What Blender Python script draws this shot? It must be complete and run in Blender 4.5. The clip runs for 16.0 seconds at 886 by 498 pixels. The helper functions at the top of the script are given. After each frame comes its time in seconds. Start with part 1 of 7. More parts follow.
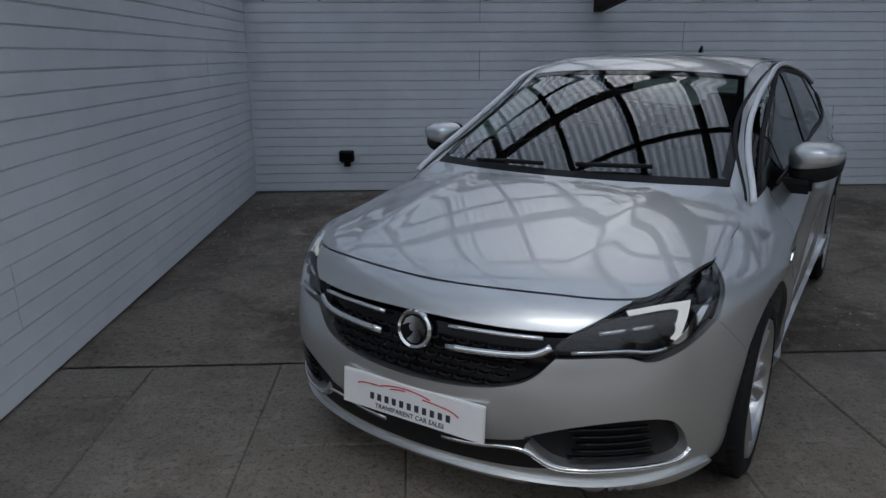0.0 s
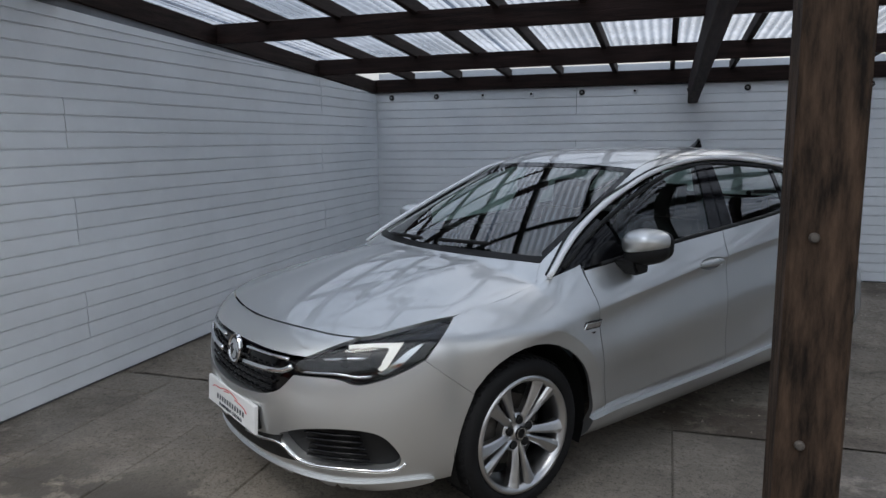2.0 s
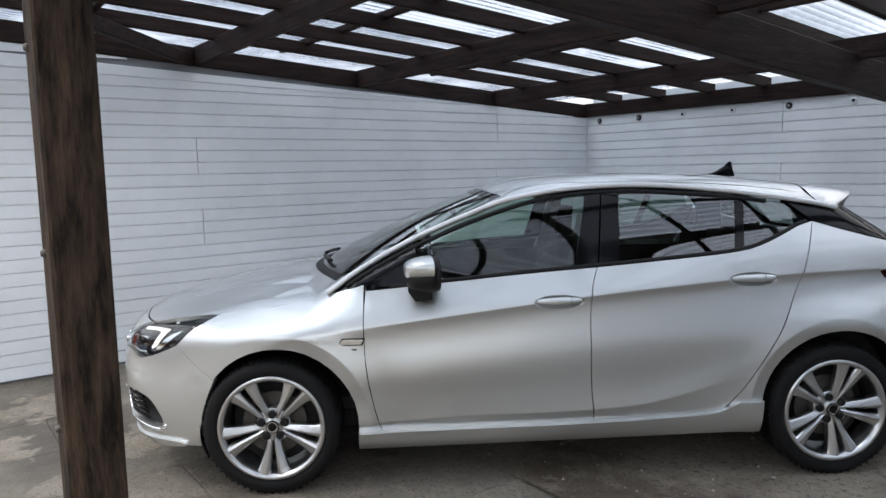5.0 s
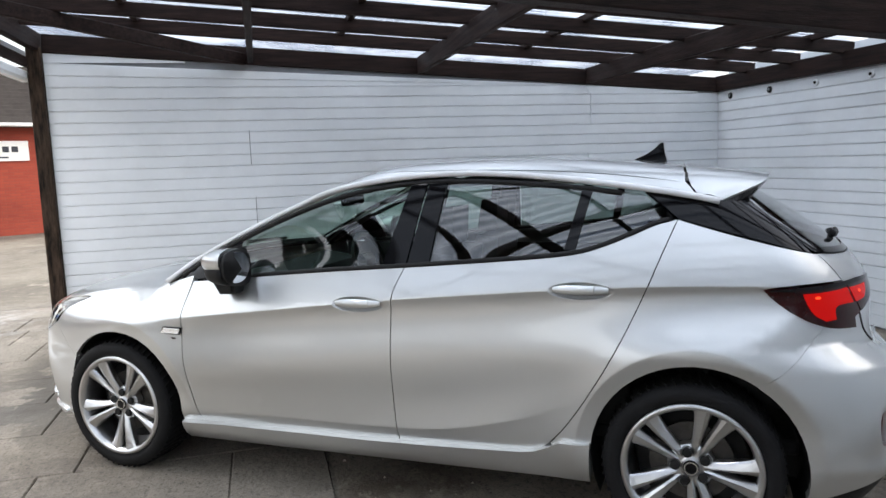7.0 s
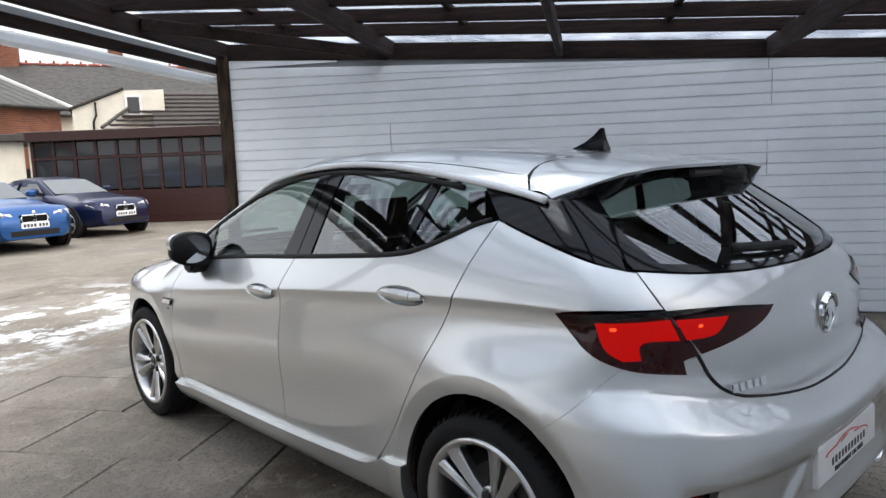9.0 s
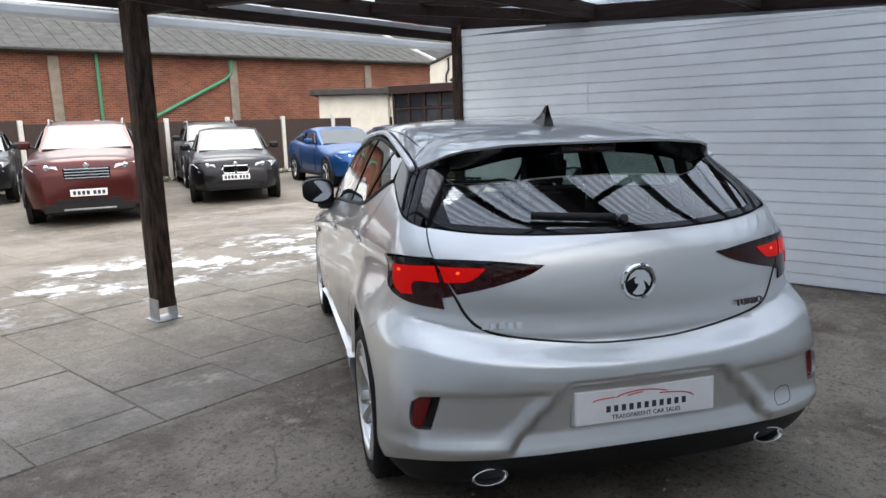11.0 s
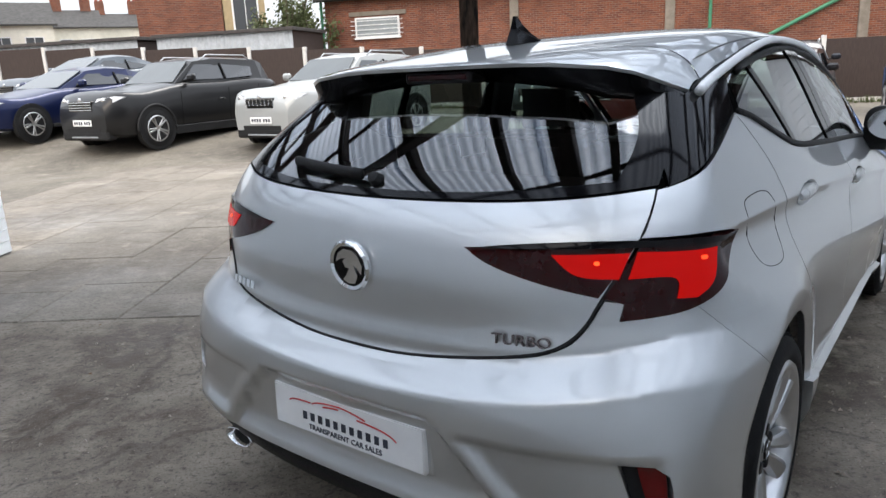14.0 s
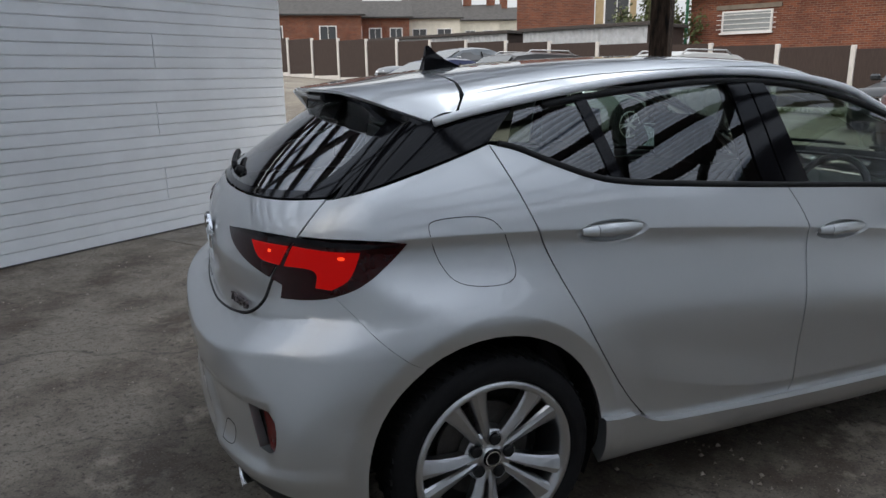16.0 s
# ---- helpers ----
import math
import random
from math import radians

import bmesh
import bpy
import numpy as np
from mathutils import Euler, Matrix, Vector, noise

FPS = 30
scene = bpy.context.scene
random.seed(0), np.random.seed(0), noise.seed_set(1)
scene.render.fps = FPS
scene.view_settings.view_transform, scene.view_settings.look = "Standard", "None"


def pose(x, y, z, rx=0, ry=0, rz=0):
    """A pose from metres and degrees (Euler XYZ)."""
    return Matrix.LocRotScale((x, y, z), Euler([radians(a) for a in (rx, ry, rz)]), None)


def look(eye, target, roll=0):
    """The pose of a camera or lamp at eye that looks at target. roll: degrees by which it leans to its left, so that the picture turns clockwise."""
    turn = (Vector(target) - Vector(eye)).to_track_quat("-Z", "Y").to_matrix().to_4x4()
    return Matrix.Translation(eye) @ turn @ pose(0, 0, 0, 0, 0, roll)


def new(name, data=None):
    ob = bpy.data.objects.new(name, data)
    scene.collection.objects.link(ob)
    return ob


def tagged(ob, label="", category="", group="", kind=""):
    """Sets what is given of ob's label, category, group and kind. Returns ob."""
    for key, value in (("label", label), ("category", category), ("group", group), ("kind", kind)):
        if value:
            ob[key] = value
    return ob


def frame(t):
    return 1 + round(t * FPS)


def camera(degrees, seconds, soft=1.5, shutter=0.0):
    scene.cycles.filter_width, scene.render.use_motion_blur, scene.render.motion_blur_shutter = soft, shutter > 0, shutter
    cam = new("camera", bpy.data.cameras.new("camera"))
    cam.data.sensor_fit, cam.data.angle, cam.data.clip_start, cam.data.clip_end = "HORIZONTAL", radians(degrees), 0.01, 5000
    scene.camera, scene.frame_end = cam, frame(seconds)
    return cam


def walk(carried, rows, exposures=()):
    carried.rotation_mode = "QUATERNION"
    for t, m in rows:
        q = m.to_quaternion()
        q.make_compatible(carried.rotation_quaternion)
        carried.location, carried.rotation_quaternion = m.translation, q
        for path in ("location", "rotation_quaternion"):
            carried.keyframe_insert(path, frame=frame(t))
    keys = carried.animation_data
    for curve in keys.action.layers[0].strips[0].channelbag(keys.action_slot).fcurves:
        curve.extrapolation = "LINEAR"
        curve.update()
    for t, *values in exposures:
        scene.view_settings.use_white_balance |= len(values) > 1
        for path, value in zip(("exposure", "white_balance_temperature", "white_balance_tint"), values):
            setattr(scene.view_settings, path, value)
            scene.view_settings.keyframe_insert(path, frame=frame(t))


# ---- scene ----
cam = camera(64.6, 16.0)

PATH = [
    (0, (1.259, 3.787, 1.454), (1.173, 1.861, 0.92), -0.2),
    (0.5, (0.921, 3.988, 1.489), (0.91, 2.057, 0.971), -0.3),
    (1, (0.438, 4.153, 1.491), (0.577, 2.201, 1.078), -0.4),
    (1.5, (0.013, 4.315, 1.509), (0.3, 2.373, 1.125), -0.4),
    (2, (-0.455, 4.278, 1.514), (0.139, 2.393, 1.207), -0.6),
    (2.5, (-0.928, 4.282, 1.5), (-0.132, 2.47, 1.208), -0.8),
    (3, (-1.474, 4.128, 1.498), (-0.413, 2.453, 1.236), -1.0),
    (3.5, (-1.852, 3.889, 1.506), (-0.688, 2.282, 1.254), -1.0),
    (5.8, (-3.318, 2.058, 1.475), (-1.51, 1.233, 1.254), -1.6),
    (6, (-3.377, 1.845, 1.454), (-1.529, 1.113, 1.233), -1.8),
    (6.5, (-3.521, 1.335, 1.47), (-1.636, 0.709, 1.239), -1.8),
    (7, (-3.589, 0.847, 1.45), (-1.667, 0.351, 1.205), -2.0),
    (7.5, (-3.506, 0.393, 1.424), (-1.568, -0.03, 1.167), -1.8),
    (8, (-3.419, -0.073, 1.423), (-1.439, -0.173, 1.157), -2.2),
    (8.5, (-3.47, -0.486, 1.414), (-1.496, -0.277, 1.164), -2.2),
    (9, (-3.47, -0.913, 1.394), (-1.527, -0.505, 1.151), -2.1),
    (9.5, (-3.518, -1.338, 1.368), (-1.648, -0.68, 1.107), -1.9),
    (11.8, (-2.94, -3.105, 1.481), (-1.589, -1.685, 1.085), -2.2),
    (12, (-2.791, -3.148, 1.47), (-1.442, -1.728, 1.065), -2.3),
    (12.5, (-2.34, -3.257, 1.455), (-1.032, -1.819, 0.984), -2.3),
    (13, (-1.872, -3.391, 1.432), (-1.05, -1.636, 0.941), -3.1),
    (13.5, (-1.317, -3.385, 1.371), (-0.884, -1.499, 0.863), -3.3),
    (14, (-0.84, -3.306, 1.352), (-0.924, -1.37, 0.858), -2.8),
    (14.5, (-0.438, -3.277, 1.359), (-1.034, -1.43, 0.876), -1.4),
    (15, (0.004, -3.273, 1.374), (-0.704, -1.465, 0.895), -1.1),
    (15.5, (0.421, -3.189, 1.376), (-0.473, -1.467, 0.889), -1.0),
    (16, (0.805, -3.193, 1.405), (-0.241, -1.559, 0.92), -0.8),
]
EXPOSURES = [(0, -.36, 6200, 10), (1, -.16, 6300, 10), (1.5, .08, 6400, 10), (2.5, .44, 6600, 10), (3.5, .76, 6650, 10), (5.8, 1.14, 6700, 10), (7, 1.32, 6750, 10), (8, 1.22, 6750, 10), (9.5, 1.06, 6700, 10), (11.8, 1.24, 6550, 10), (12.5, 1.36, 6550, 10), (13.5, 1.24, 6600, 10), (14.0, 1.2, 6600, 10), (14.5, 1.3, 6600, 10), (15.0, 1.32, 6600, 10), (15.5, 1.08, 6650, 10), (16, .56, 6700, 10)]
walk(cam, [(t, look(e, g, r)) for t, e, g, r in PATH], EXPOSURES)
# ---- daylight: a bright overcast sky ----
world = bpy.data.worlds.new("overcast_sky")
scene.world = world
world.use_nodes = True
wn, wl = world.node_tree.nodes, world.node_tree.links
wn.clear()
sky = wn.new("ShaderNodeTexSky")
sky.sky_type, sky.sun_disc = "NISHITA", False
sky.sun_elevation, sky.sun_rotation = radians(38), radians(200)
sky.air_density, sky.dust_density = 1.0, 6.0
cloud = wn.new("ShaderNodeMixRGB")
cloud.inputs[0].default_value = 0.72
cloud.inputs[2].default_value = (8.6, 9.0, 9.6, 1)
bg = wn.new("ShaderNodeBackground")
bg.inputs[1].default_value = 0.13
wo = wn.new("ShaderNodeOutputWorld")
wl.new(sky.outputs[0], cloud.inputs[1])
wco, wsep, wmul = wn.new("ShaderNodeTexCoord"), wn.new("ShaderNodeSeparateXYZ"), wn.new("ShaderNodeMixRGB")
dome = wn.new("ShaderNodeMapRange")
dome.inputs[1].default_value, dome.inputs[2].default_value, dome.inputs[3].default_value, dome.inputs[4].default_value = 0, 1, .48, 1.50
wmul.blend_type = "MULTIPLY"
wmul.inputs[0].default_value = 1
wl.new(wco.outputs["Generated"], wsep.inputs[0])
wl.new(wsep.outputs[2], dome.inputs[0])
wl.new(cloud.outputs[0], wmul.inputs[1])
wl.new(dome.outputs[0], wmul.inputs[2])
wl.new(wmul.outputs[0], bg.inputs[0])
wl.new(bg.outputs[0], wo.inputs[0])
sun_data = bpy.data.lights.new("sun", "SUN")
sun_data.energy, sun_data.angle, sun_data.color = 0.9, radians(25), (1, .97, .93)
sun = new("sun", sun_data)
sun.matrix_world = look((0, 0, 30), (-6, -14, 0))


# ---- materials ----
def material(name, color, rough=.6, metal=0.0, coat=0.0, grain=0.0, scale=8.0, dark=.75, bumpy=0.0, bump_scale=60.0, spec=.5, stretch=(1, 1, 1), vary=0.0, streak=0.0):
    """A principled surface with blotches (grain, scale, dark), a fine relief and, for pieces, a tone of their own (vary)."""
    m = bpy.data.materials.new(name)
    m.use_nodes = True
    n, l = m.node_tree.nodes, m.node_tree.links
    p = n["Principled BSDF"]
    p.inputs["Base Color"].default_value = (*color, 1)
    p.inputs["Roughness"].default_value, p.inputs["Metallic"].default_value = rough, metal
    p.inputs["Coat Weight"].default_value, p.inputs["Coat Roughness"].default_value = coat, .03
    p.inputs["Specular IOR Level"].default_value = spec
    co = n.new("ShaderNodeTexCoord")
    mp = n.new("ShaderNodeMapping")
    mp.inputs["Scale"].default_value = stretch
    l.new(co.outputs["Object"], mp.inputs[0])
    out = None
    if grain:
        t = n.new("ShaderNodeTexNoise")
        t.inputs["Scale"].default_value, t.inputs["Detail"].default_value, t.inputs["Roughness"].default_value = scale, 6, .65
        l.new(mp.outputs[0], t.inputs["Vector"])
        r = n.new("ShaderNodeMapRange")
        r.inputs[1].default_value, r.inputs[2].default_value = .35, .68
        l.new(t.outputs[0], r.inputs[0])
        mx = n.new("ShaderNodeMixRGB")
        mx.inputs[1].default_value = (*[c * (1 - grain * (1 - dark)) for c in color], 1)
        mx.inputs[2].default_value = (*[min(1, c * (1 + grain * .25)) for c in color], 1)
        l.new(r.outputs[0], mx.inputs[0])
        out = mx.outputs[0]
        rr = n.new("ShaderNodeMapRange")
        rr.inputs[3].default_value, rr.inputs[4].default_value = min(1, rough + .12 * grain), max(.02, rough - .08 * grain)
        l.new(t.outputs[0], rr.inputs[0])
        l.new(rr.outputs[0], p.inputs["Roughness"])
    if vary:
        o = n.new("ShaderNodeObjectInfo")
        r2 = n.new("ShaderNodeMapRange")
        r2.inputs[3].default_value, r2.inputs[4].default_value = 1 - vary, 1 + vary
        l.new(o.outputs["Random"], r2.inputs[0])
        h = n.new("ShaderNodeHueSaturation")
        h.inputs["Color"].default_value = (*color, 1)
        if out:
            l.new(out, h.inputs["Color"])
        l.new(r2.outputs[0], h.inputs["Value"])
        out = h.outputs[0]
    if out:
        l.new(out, p.inputs["Base Color"])
    if bumpy:
        t2 = n.new("ShaderNodeTexNoise")
        t2.inputs["Scale"].default_value, t2.inputs["Detail"].default_value = bump_scale, 5
        l.new(mp.outputs[0], t2.inputs["Vector"])
        b = n.new("ShaderNodeBump")
        b.inputs["Strength"].default_value, b.inputs["Distance"].default_value = bumpy, .01
        l.new(t2.outputs[0], b.inputs["Height"])
        l.new(b.outputs[0], p.inputs["Normal"])
    return m


def glass(name, tint, ior=1.5, gloss=0.0):
    """A thin pane: tinted see-through with a mirror sheen that grows towards grazing."""
    m = bpy.data.materials.new(name)
    m.use_nodes = True
    n, l = m.node_tree.nodes, m.node_tree.links
    n.clear()
    tr, gl, fr, mx, o = (n.new(k) for k in ("ShaderNodeBsdfTransparent", "ShaderNodeBsdfGlossy", "ShaderNodeLayerWeight", "ShaderNodeMixShader", "ShaderNodeOutputMaterial"))
    pw, sc = n.new("ShaderNodeMath"), n.new("ShaderNodeMapRange")
    pw.operation = "POWER"
    pw.inputs[1].default_value = 4.0
    sc.inputs[3].default_value, sc.inputs[4].default_value = ((ior - 1) / (ior + 1)) ** 2 * 1.25 + gloss, 1.0
    tr.inputs[0].default_value = (*tint, 1)
    gl.inputs[0].default_value, gl.inputs["Roughness"].default_value = (1, 1, 1, 1), .01
    fr.inputs[0].default_value = .5
    l.new(fr.outputs["Facing"], pw.inputs[0])
    l.new(pw.outputs[0], sc.inputs[0])
    l.new(sc.outputs[0], mx.inputs[0])
    l.new(tr.outputs[0], mx.inputs[1])
    l.new(gl.outputs[0], mx.inputs[2])
    l.new(mx.outputs[0], o.inputs[0])
    return m


def glowing(name, color, strength, base=(.2, .01, .01)):
    m = material(name, base, .25, spec=.12)
    p = m.node_tree.nodes["Principled BSDF"]
    p.inputs["Emission Color"].default_value, p.inputs["Emission Strength"].default_value = (*color, 1), strength
    return m


def floor_material(name, color, dirt, wet=0.0, big=.5, fine=9.0, white=0.0, vary=0.0, cracks=0.0):
    """Worn ground: large stains, gritty fine grain, damp sheen, white patches in one zone."""
    m = material(name, color, .8, vary=vary)
    n, l = m.node_tree.nodes, m.node_tree.links
    p = n["Principled BSDF"]
    geo = n.new("ShaderNodeNewGeometry")

    def noise_at(s, lo, hi, detail=8, rough=.65):
        t = n.new("ShaderNodeTexNoise")
        t.inputs["Scale"].default_value, t.inputs["Detail"].default_value, t.inputs["Roughness"].default_value = s, detail, rough
        l.new(geo.outputs["Position"], t.inputs["Vector"])
        r = n.new("ShaderNodeMapRange")
        r.inputs[1].default_value, r.inputs[2].default_value = lo, hi
        l.new(t.outputs[0], r.inputs[0])
        return r.outputs[0]

    def mix(fac, a, b):
        x = n.new("ShaderNodeMixRGB")
        l.new(fac, x.inputs[0])
        for k, v in ((1, a), (2, b)):
            if isinstance(v, tuple):
                x.inputs[k].default_value = (*v, 1)
            else:
                l.new(v, x.inputs[k])
        return x.outputs[0]
    src = p.inputs["Base Color"].links[0].from_socket if p.inputs["Base Color"].links else color
    c = mix(noise_at(big, .44, .58), src, tuple(dirt))
    c = mix(noise_at(fine, .5, .85), c, tuple(v * 1.4 for v in color))
    c = mix(noise_at(fine * 5, .52, .7), c, tuple(v * .55 for v in dirt))
    c = mix(noise_at(1.7, .60, .66, 9, .7), c, tuple(v * 1.35 for v in color))
    c = mix(noise_at(95, .55, .72, 3), c, tuple(v * .35 for v in dirt))
    c = mix(noise_at(130, .60, .76, 3), c, tuple(v * 1.7 for v in color))
    vo, wob, add = n.new("ShaderNodeTexVoronoi"), n.new("ShaderNodeTexNoise"), n.new("ShaderNodeVectorMath")
    vo.feature = "DISTANCE_TO_EDGE"
    vo.inputs["Scale"].default_value = .55
    wob.inputs["Scale"].default_value, wob.inputs["Detail"].default_value = 2.2, 6
    add.operation = "MULTIPLY_ADD"
    add.inputs[1].default_value = (.55, .55, 0)
    l.new(geo.outputs["Position"], wob.inputs["Vector"])
    l.new(wob.outputs["Color"], add.inputs[0])
    l.new(geo.outputs["Position"], add.inputs[2])
    l.new(add.outputs[0], vo.inputs["Vector"])
    crack = n.new("ShaderNodeMapRange")
    crack.inputs[1].default_value, crack.inputs[2].default_value, crack.inputs[3].default_value, crack.inputs[4].default_value = .001, .006, cracks, 0
    l.new(vo.outputs["Distance"], crack.inputs[0])
    c = mix(crack.outputs[0], c, tuple(v * .3 for v in dirt))
    if white:
        sep = n.new("ShaderNodeSeparateXYZ")
        l.new(geo.outputs["Position"], sep.inputs[0])

        def zone(sock, c0, w):
            a = n.new("ShaderNodeMath")
            a.operation = "SUBTRACT"
            l.new(sock, a.inputs[0])
            a.inputs[1].default_value = c0
            b = n.new("ShaderNodeMath")
            b.operation = "ABSOLUTE"
            l.new(a.outputs[0], b.inputs[0])
            r = n.new("ShaderNodeMapRange")
            r.inputs[1].default_value, r.inputs[2].default_value, r.inputs[3].default_value, r.inputs[4].default_value = w * .4, w, 1, 0
            l.new(b.outputs[0], r.inputs[0])
            return r.outputs[0]
        zz = n.new("ShaderNodeMath")
        zz.operation = "MULTIPLY"
        l.new(zone(sep.outputs[0], 1.0, 4.4), zz.inputs[0])
        l.new(zone(sep.outputs[1], 4.35, 1.35), zz.inputs[1])
        z2 = n.new("ShaderNodeMath")
        z2.operation = "MULTIPLY"
        l.new(zz.outputs[0], z2.inputs[0])
        l.new(noise_at(1.3, .51, .58, 9, .7), z2.inputs[1])
        c = mix(z2.outputs[0], c, (.72, .74, .76))
        wet_ = n.new("ShaderNodeMath")
        wet_.operation = "MULTIPLY"
        l.new(zone(sep.outputs[0], WET_AT[0], 1.5), wet_.inputs[0])
        l.new(zone(sep.outputs[1], WET_AT[1], .6), wet_.inputs[1])
        wet2 = n.new("ShaderNodeMath")
        wet2.operation = "MULTIPLY"
        l.new(wet_.outputs[0], wet2.inputs[0])
        l.new(noise_at(2.1, .46, .50, 7, .6), wet2.inputs[1])
        c = mix(wet2.outputs[0], c, tuple(v * .35 for v in color))
    l.new(c, p.inputs["Base Color"])
    wetness = noise_at(.45, .5, .66, 6)
    r = n.new("ShaderNodeMapRange")
    r.inputs[3].default_value, r.inputs[4].default_value = .85, .85 - wet
    l.new(wetness, r.inputs[0])
    l.new(r.outputs[0], p.inputs["Roughness"])
    b = n.new("ShaderNodeBump")
    b.inputs["Strength"].default_value, b.inputs["Distance"].default_value = .5, .008
    t = n.new("ShaderNodeTexNoise")
    t.inputs["Scale"].default_value, t.inputs["Detail"].default_value = 55, 8
    l.new(geo.outputs["Position"], t.inputs["Vector"])
    l.new(t.outputs[0], b.inputs["Height"])
    b2, t2 = n.new("ShaderNodeBump"), n.new("ShaderNodeTexNoise")
    b2.inputs["Strength"].default_value, b2.inputs["Distance"].default_value = .6, .012
    t2.inputs["Scale"].default_value, t2.inputs["Detail"].default_value = 11, 9
    l.new(geo.outputs["Position"], t2.inputs["Vector"])
    l.new(t2.outputs[0], b2.inputs["Height"])
    l.new(b.outputs[0], b2.inputs["Normal"])
    l.new(b2.outputs[0], p.inputs["Normal"])
    return m


WET_AT = (1.75, 2.2)  # a damp spill on the paving
SILVER = material("silver_metallic_paint", (.66, .675, .675), .37, metal=.92, coat=1.0, grain=.12, scale=900, dark=.8)
SILVER.node_tree.nodes["Principled BSDF"].inputs["Coat IOR"].default_value = 1.65
SILVER.node_tree.nodes["Principled BSDF"].inputs["Coat Roughness"].default_value = .012
BLACK_GLOSS = material("gloss_black_trim", (.005, .005, .006), .07, spec=.22, grain=.2, scale=3)
BLACK_PLASTIC = material("black_plastic", (.009, .009, .0095), .55, spec=.3, grain=.3, scale=40, bumpy=.15, bump_scale=300)
RUBBER = material("tyre_rubber", (.008, .008, .0085), .75, spec=.25, grain=.5, scale=12, bumpy=.2, bump_scale=120)
CHROME = material("chrome", (.82, .83, .84), .08, metal=1.0, grain=.1, scale=20)
ALLOY = material("alloy_wheel", (.60, .605, .61), .28, metal=1.0, coat=.3, grain=.2, scale=14)
DARK_METAL = material("brake_metal", (.12, .11, .10), .6, metal=.7, grain=.8, scale=20)
GLASS = glass("car_glass", (.55, .68, .62), 1.5, .015)
GLASS_FRONT = glass("windscreen_glass", (.66, .74, .70), 1.5, .06)
GLASS_BACK = glass("rear_screen_glass", (.52, .58, .56), 1.5, .09)
GLASS_REAR = glass("tinted_rear_glass", (.42, .50, .47), 1.5, .07)
LENS = glass("clear_lens", (.85, .87, .88), 1.5)
INTERIOR = material("dark_cabin_cloth", (.012, .012, .014), .8, grain=.4, scale=30, bumpy=.2, bump_scale=200)
HEADLINING = material("pale_headlining", (.42, .42, .40), .9, grain=.2, scale=20)
RED_GLOW = glowing("lit_red_lamp", (1, .006, .003), .15, base=(.22, .003, .003))
RED_HOT = glowing("bright_red_bulb", (1, .07, .015), 1.3)
RED_REFLEX = material("red_reflector", (.12, .005, .005), .15, spec=.4, grain=.3, scale=200)
RED_DARK = material("dark_red_lens", (.022, .0015, .0015), .08, spec=.3, grain=.2, scale=20)
# near-white, barely metallic: the trim's bright sky reflection is put into its colour
TRIM = material("whitened_aluminium_trim", (.90, .91, .92), .32, metal=.12, grain=.1, scale=30)
DRL = glowing("daytime_running_strip", (1, .96, .82), .35, base=(.8, .8, .8))
PLATE_WHITE = material("white_plate_plastic", (.82, .82, .81), .35, grain=.2, scale=9, dark=.9)
INK = material("black_lettering", (.03, .035, .05), .5, grain=.1)
INK_RED = material("red_graphic", (.55, .03, .03), .5, grain=.1)
CLAD = material("white_painted_cladding", (.82, .85, .87), .42, grain=.5, scale=.9, dark=.93, bumpy=.08, bump_scale=25, vary=.02)
GROOVE = material("cladding_backing", (.22, .23, .25), .8, grain=.4, scale=6)
WOOD = material("dark_stained_timber", (.060, .038, .025), .75, spec=.2, grain=1.0, scale=5, dark=.10, bumpy=.8, bump_scale=16, stretch=(6, 6, 1.1))
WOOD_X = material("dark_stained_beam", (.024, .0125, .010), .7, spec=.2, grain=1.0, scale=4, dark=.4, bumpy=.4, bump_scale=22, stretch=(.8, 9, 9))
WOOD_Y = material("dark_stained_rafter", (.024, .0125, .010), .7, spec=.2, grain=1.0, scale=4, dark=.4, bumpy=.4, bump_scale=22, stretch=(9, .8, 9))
STEEL = material("galvanised_steel", (.38, .39, .40), .45, metal=.8, grain=.6, scale=12)
CONCRETE = floor_material("worn_concrete", (.21, .182, .145), (.080, .060, .043), wet=.3, big=.9, fine=6, cracks=.4)
YARD = floor_material("yard_concrete", (.165, .146, .116), (.10, .086, .068), wet=.3, big=.35, fine=5)
SLAB = floor_material("paving_slab", (.205, .180, .147), (.125, .106, .085), wet=.45, big=.8, fine=8, white=1.0, vary=.10)
MORTAR = material("mortar", (.36, .31, .26), .9, grain=.4, scale=8)
ROOF_TILE = material("dark_roof_tiles", (.055, .048, .045), .8, grain=.7, scale=5)
# ---- builders ----
def finish(name, bm, mat, parent=None, label="", smooth=False):
    me = bpy.data.meshes.new(name)
    bm.normal_update()
    bm.to_mesh(me)
    bm.free()
    me.materials.append(mat)
    if smooth:
        me.polygons.foreach_set("use_smooth", [True] * len(me.polygons))
    ob = new(name, me)
    if parent:
        ob.parent = parent
    if label:
        ob["label"] = label
    return ob


def part(name, bm, mat, parent, label="", smooth=False):
    return finish(name, bm, mat, parent, label, smooth)


def thing(name, label, category, m=None, group=""):
    ob = new(name)
    ob.empty_display_size = .1
    if m is not None:
        ob.matrix_world = m
    return tagged(ob, label, category, group)


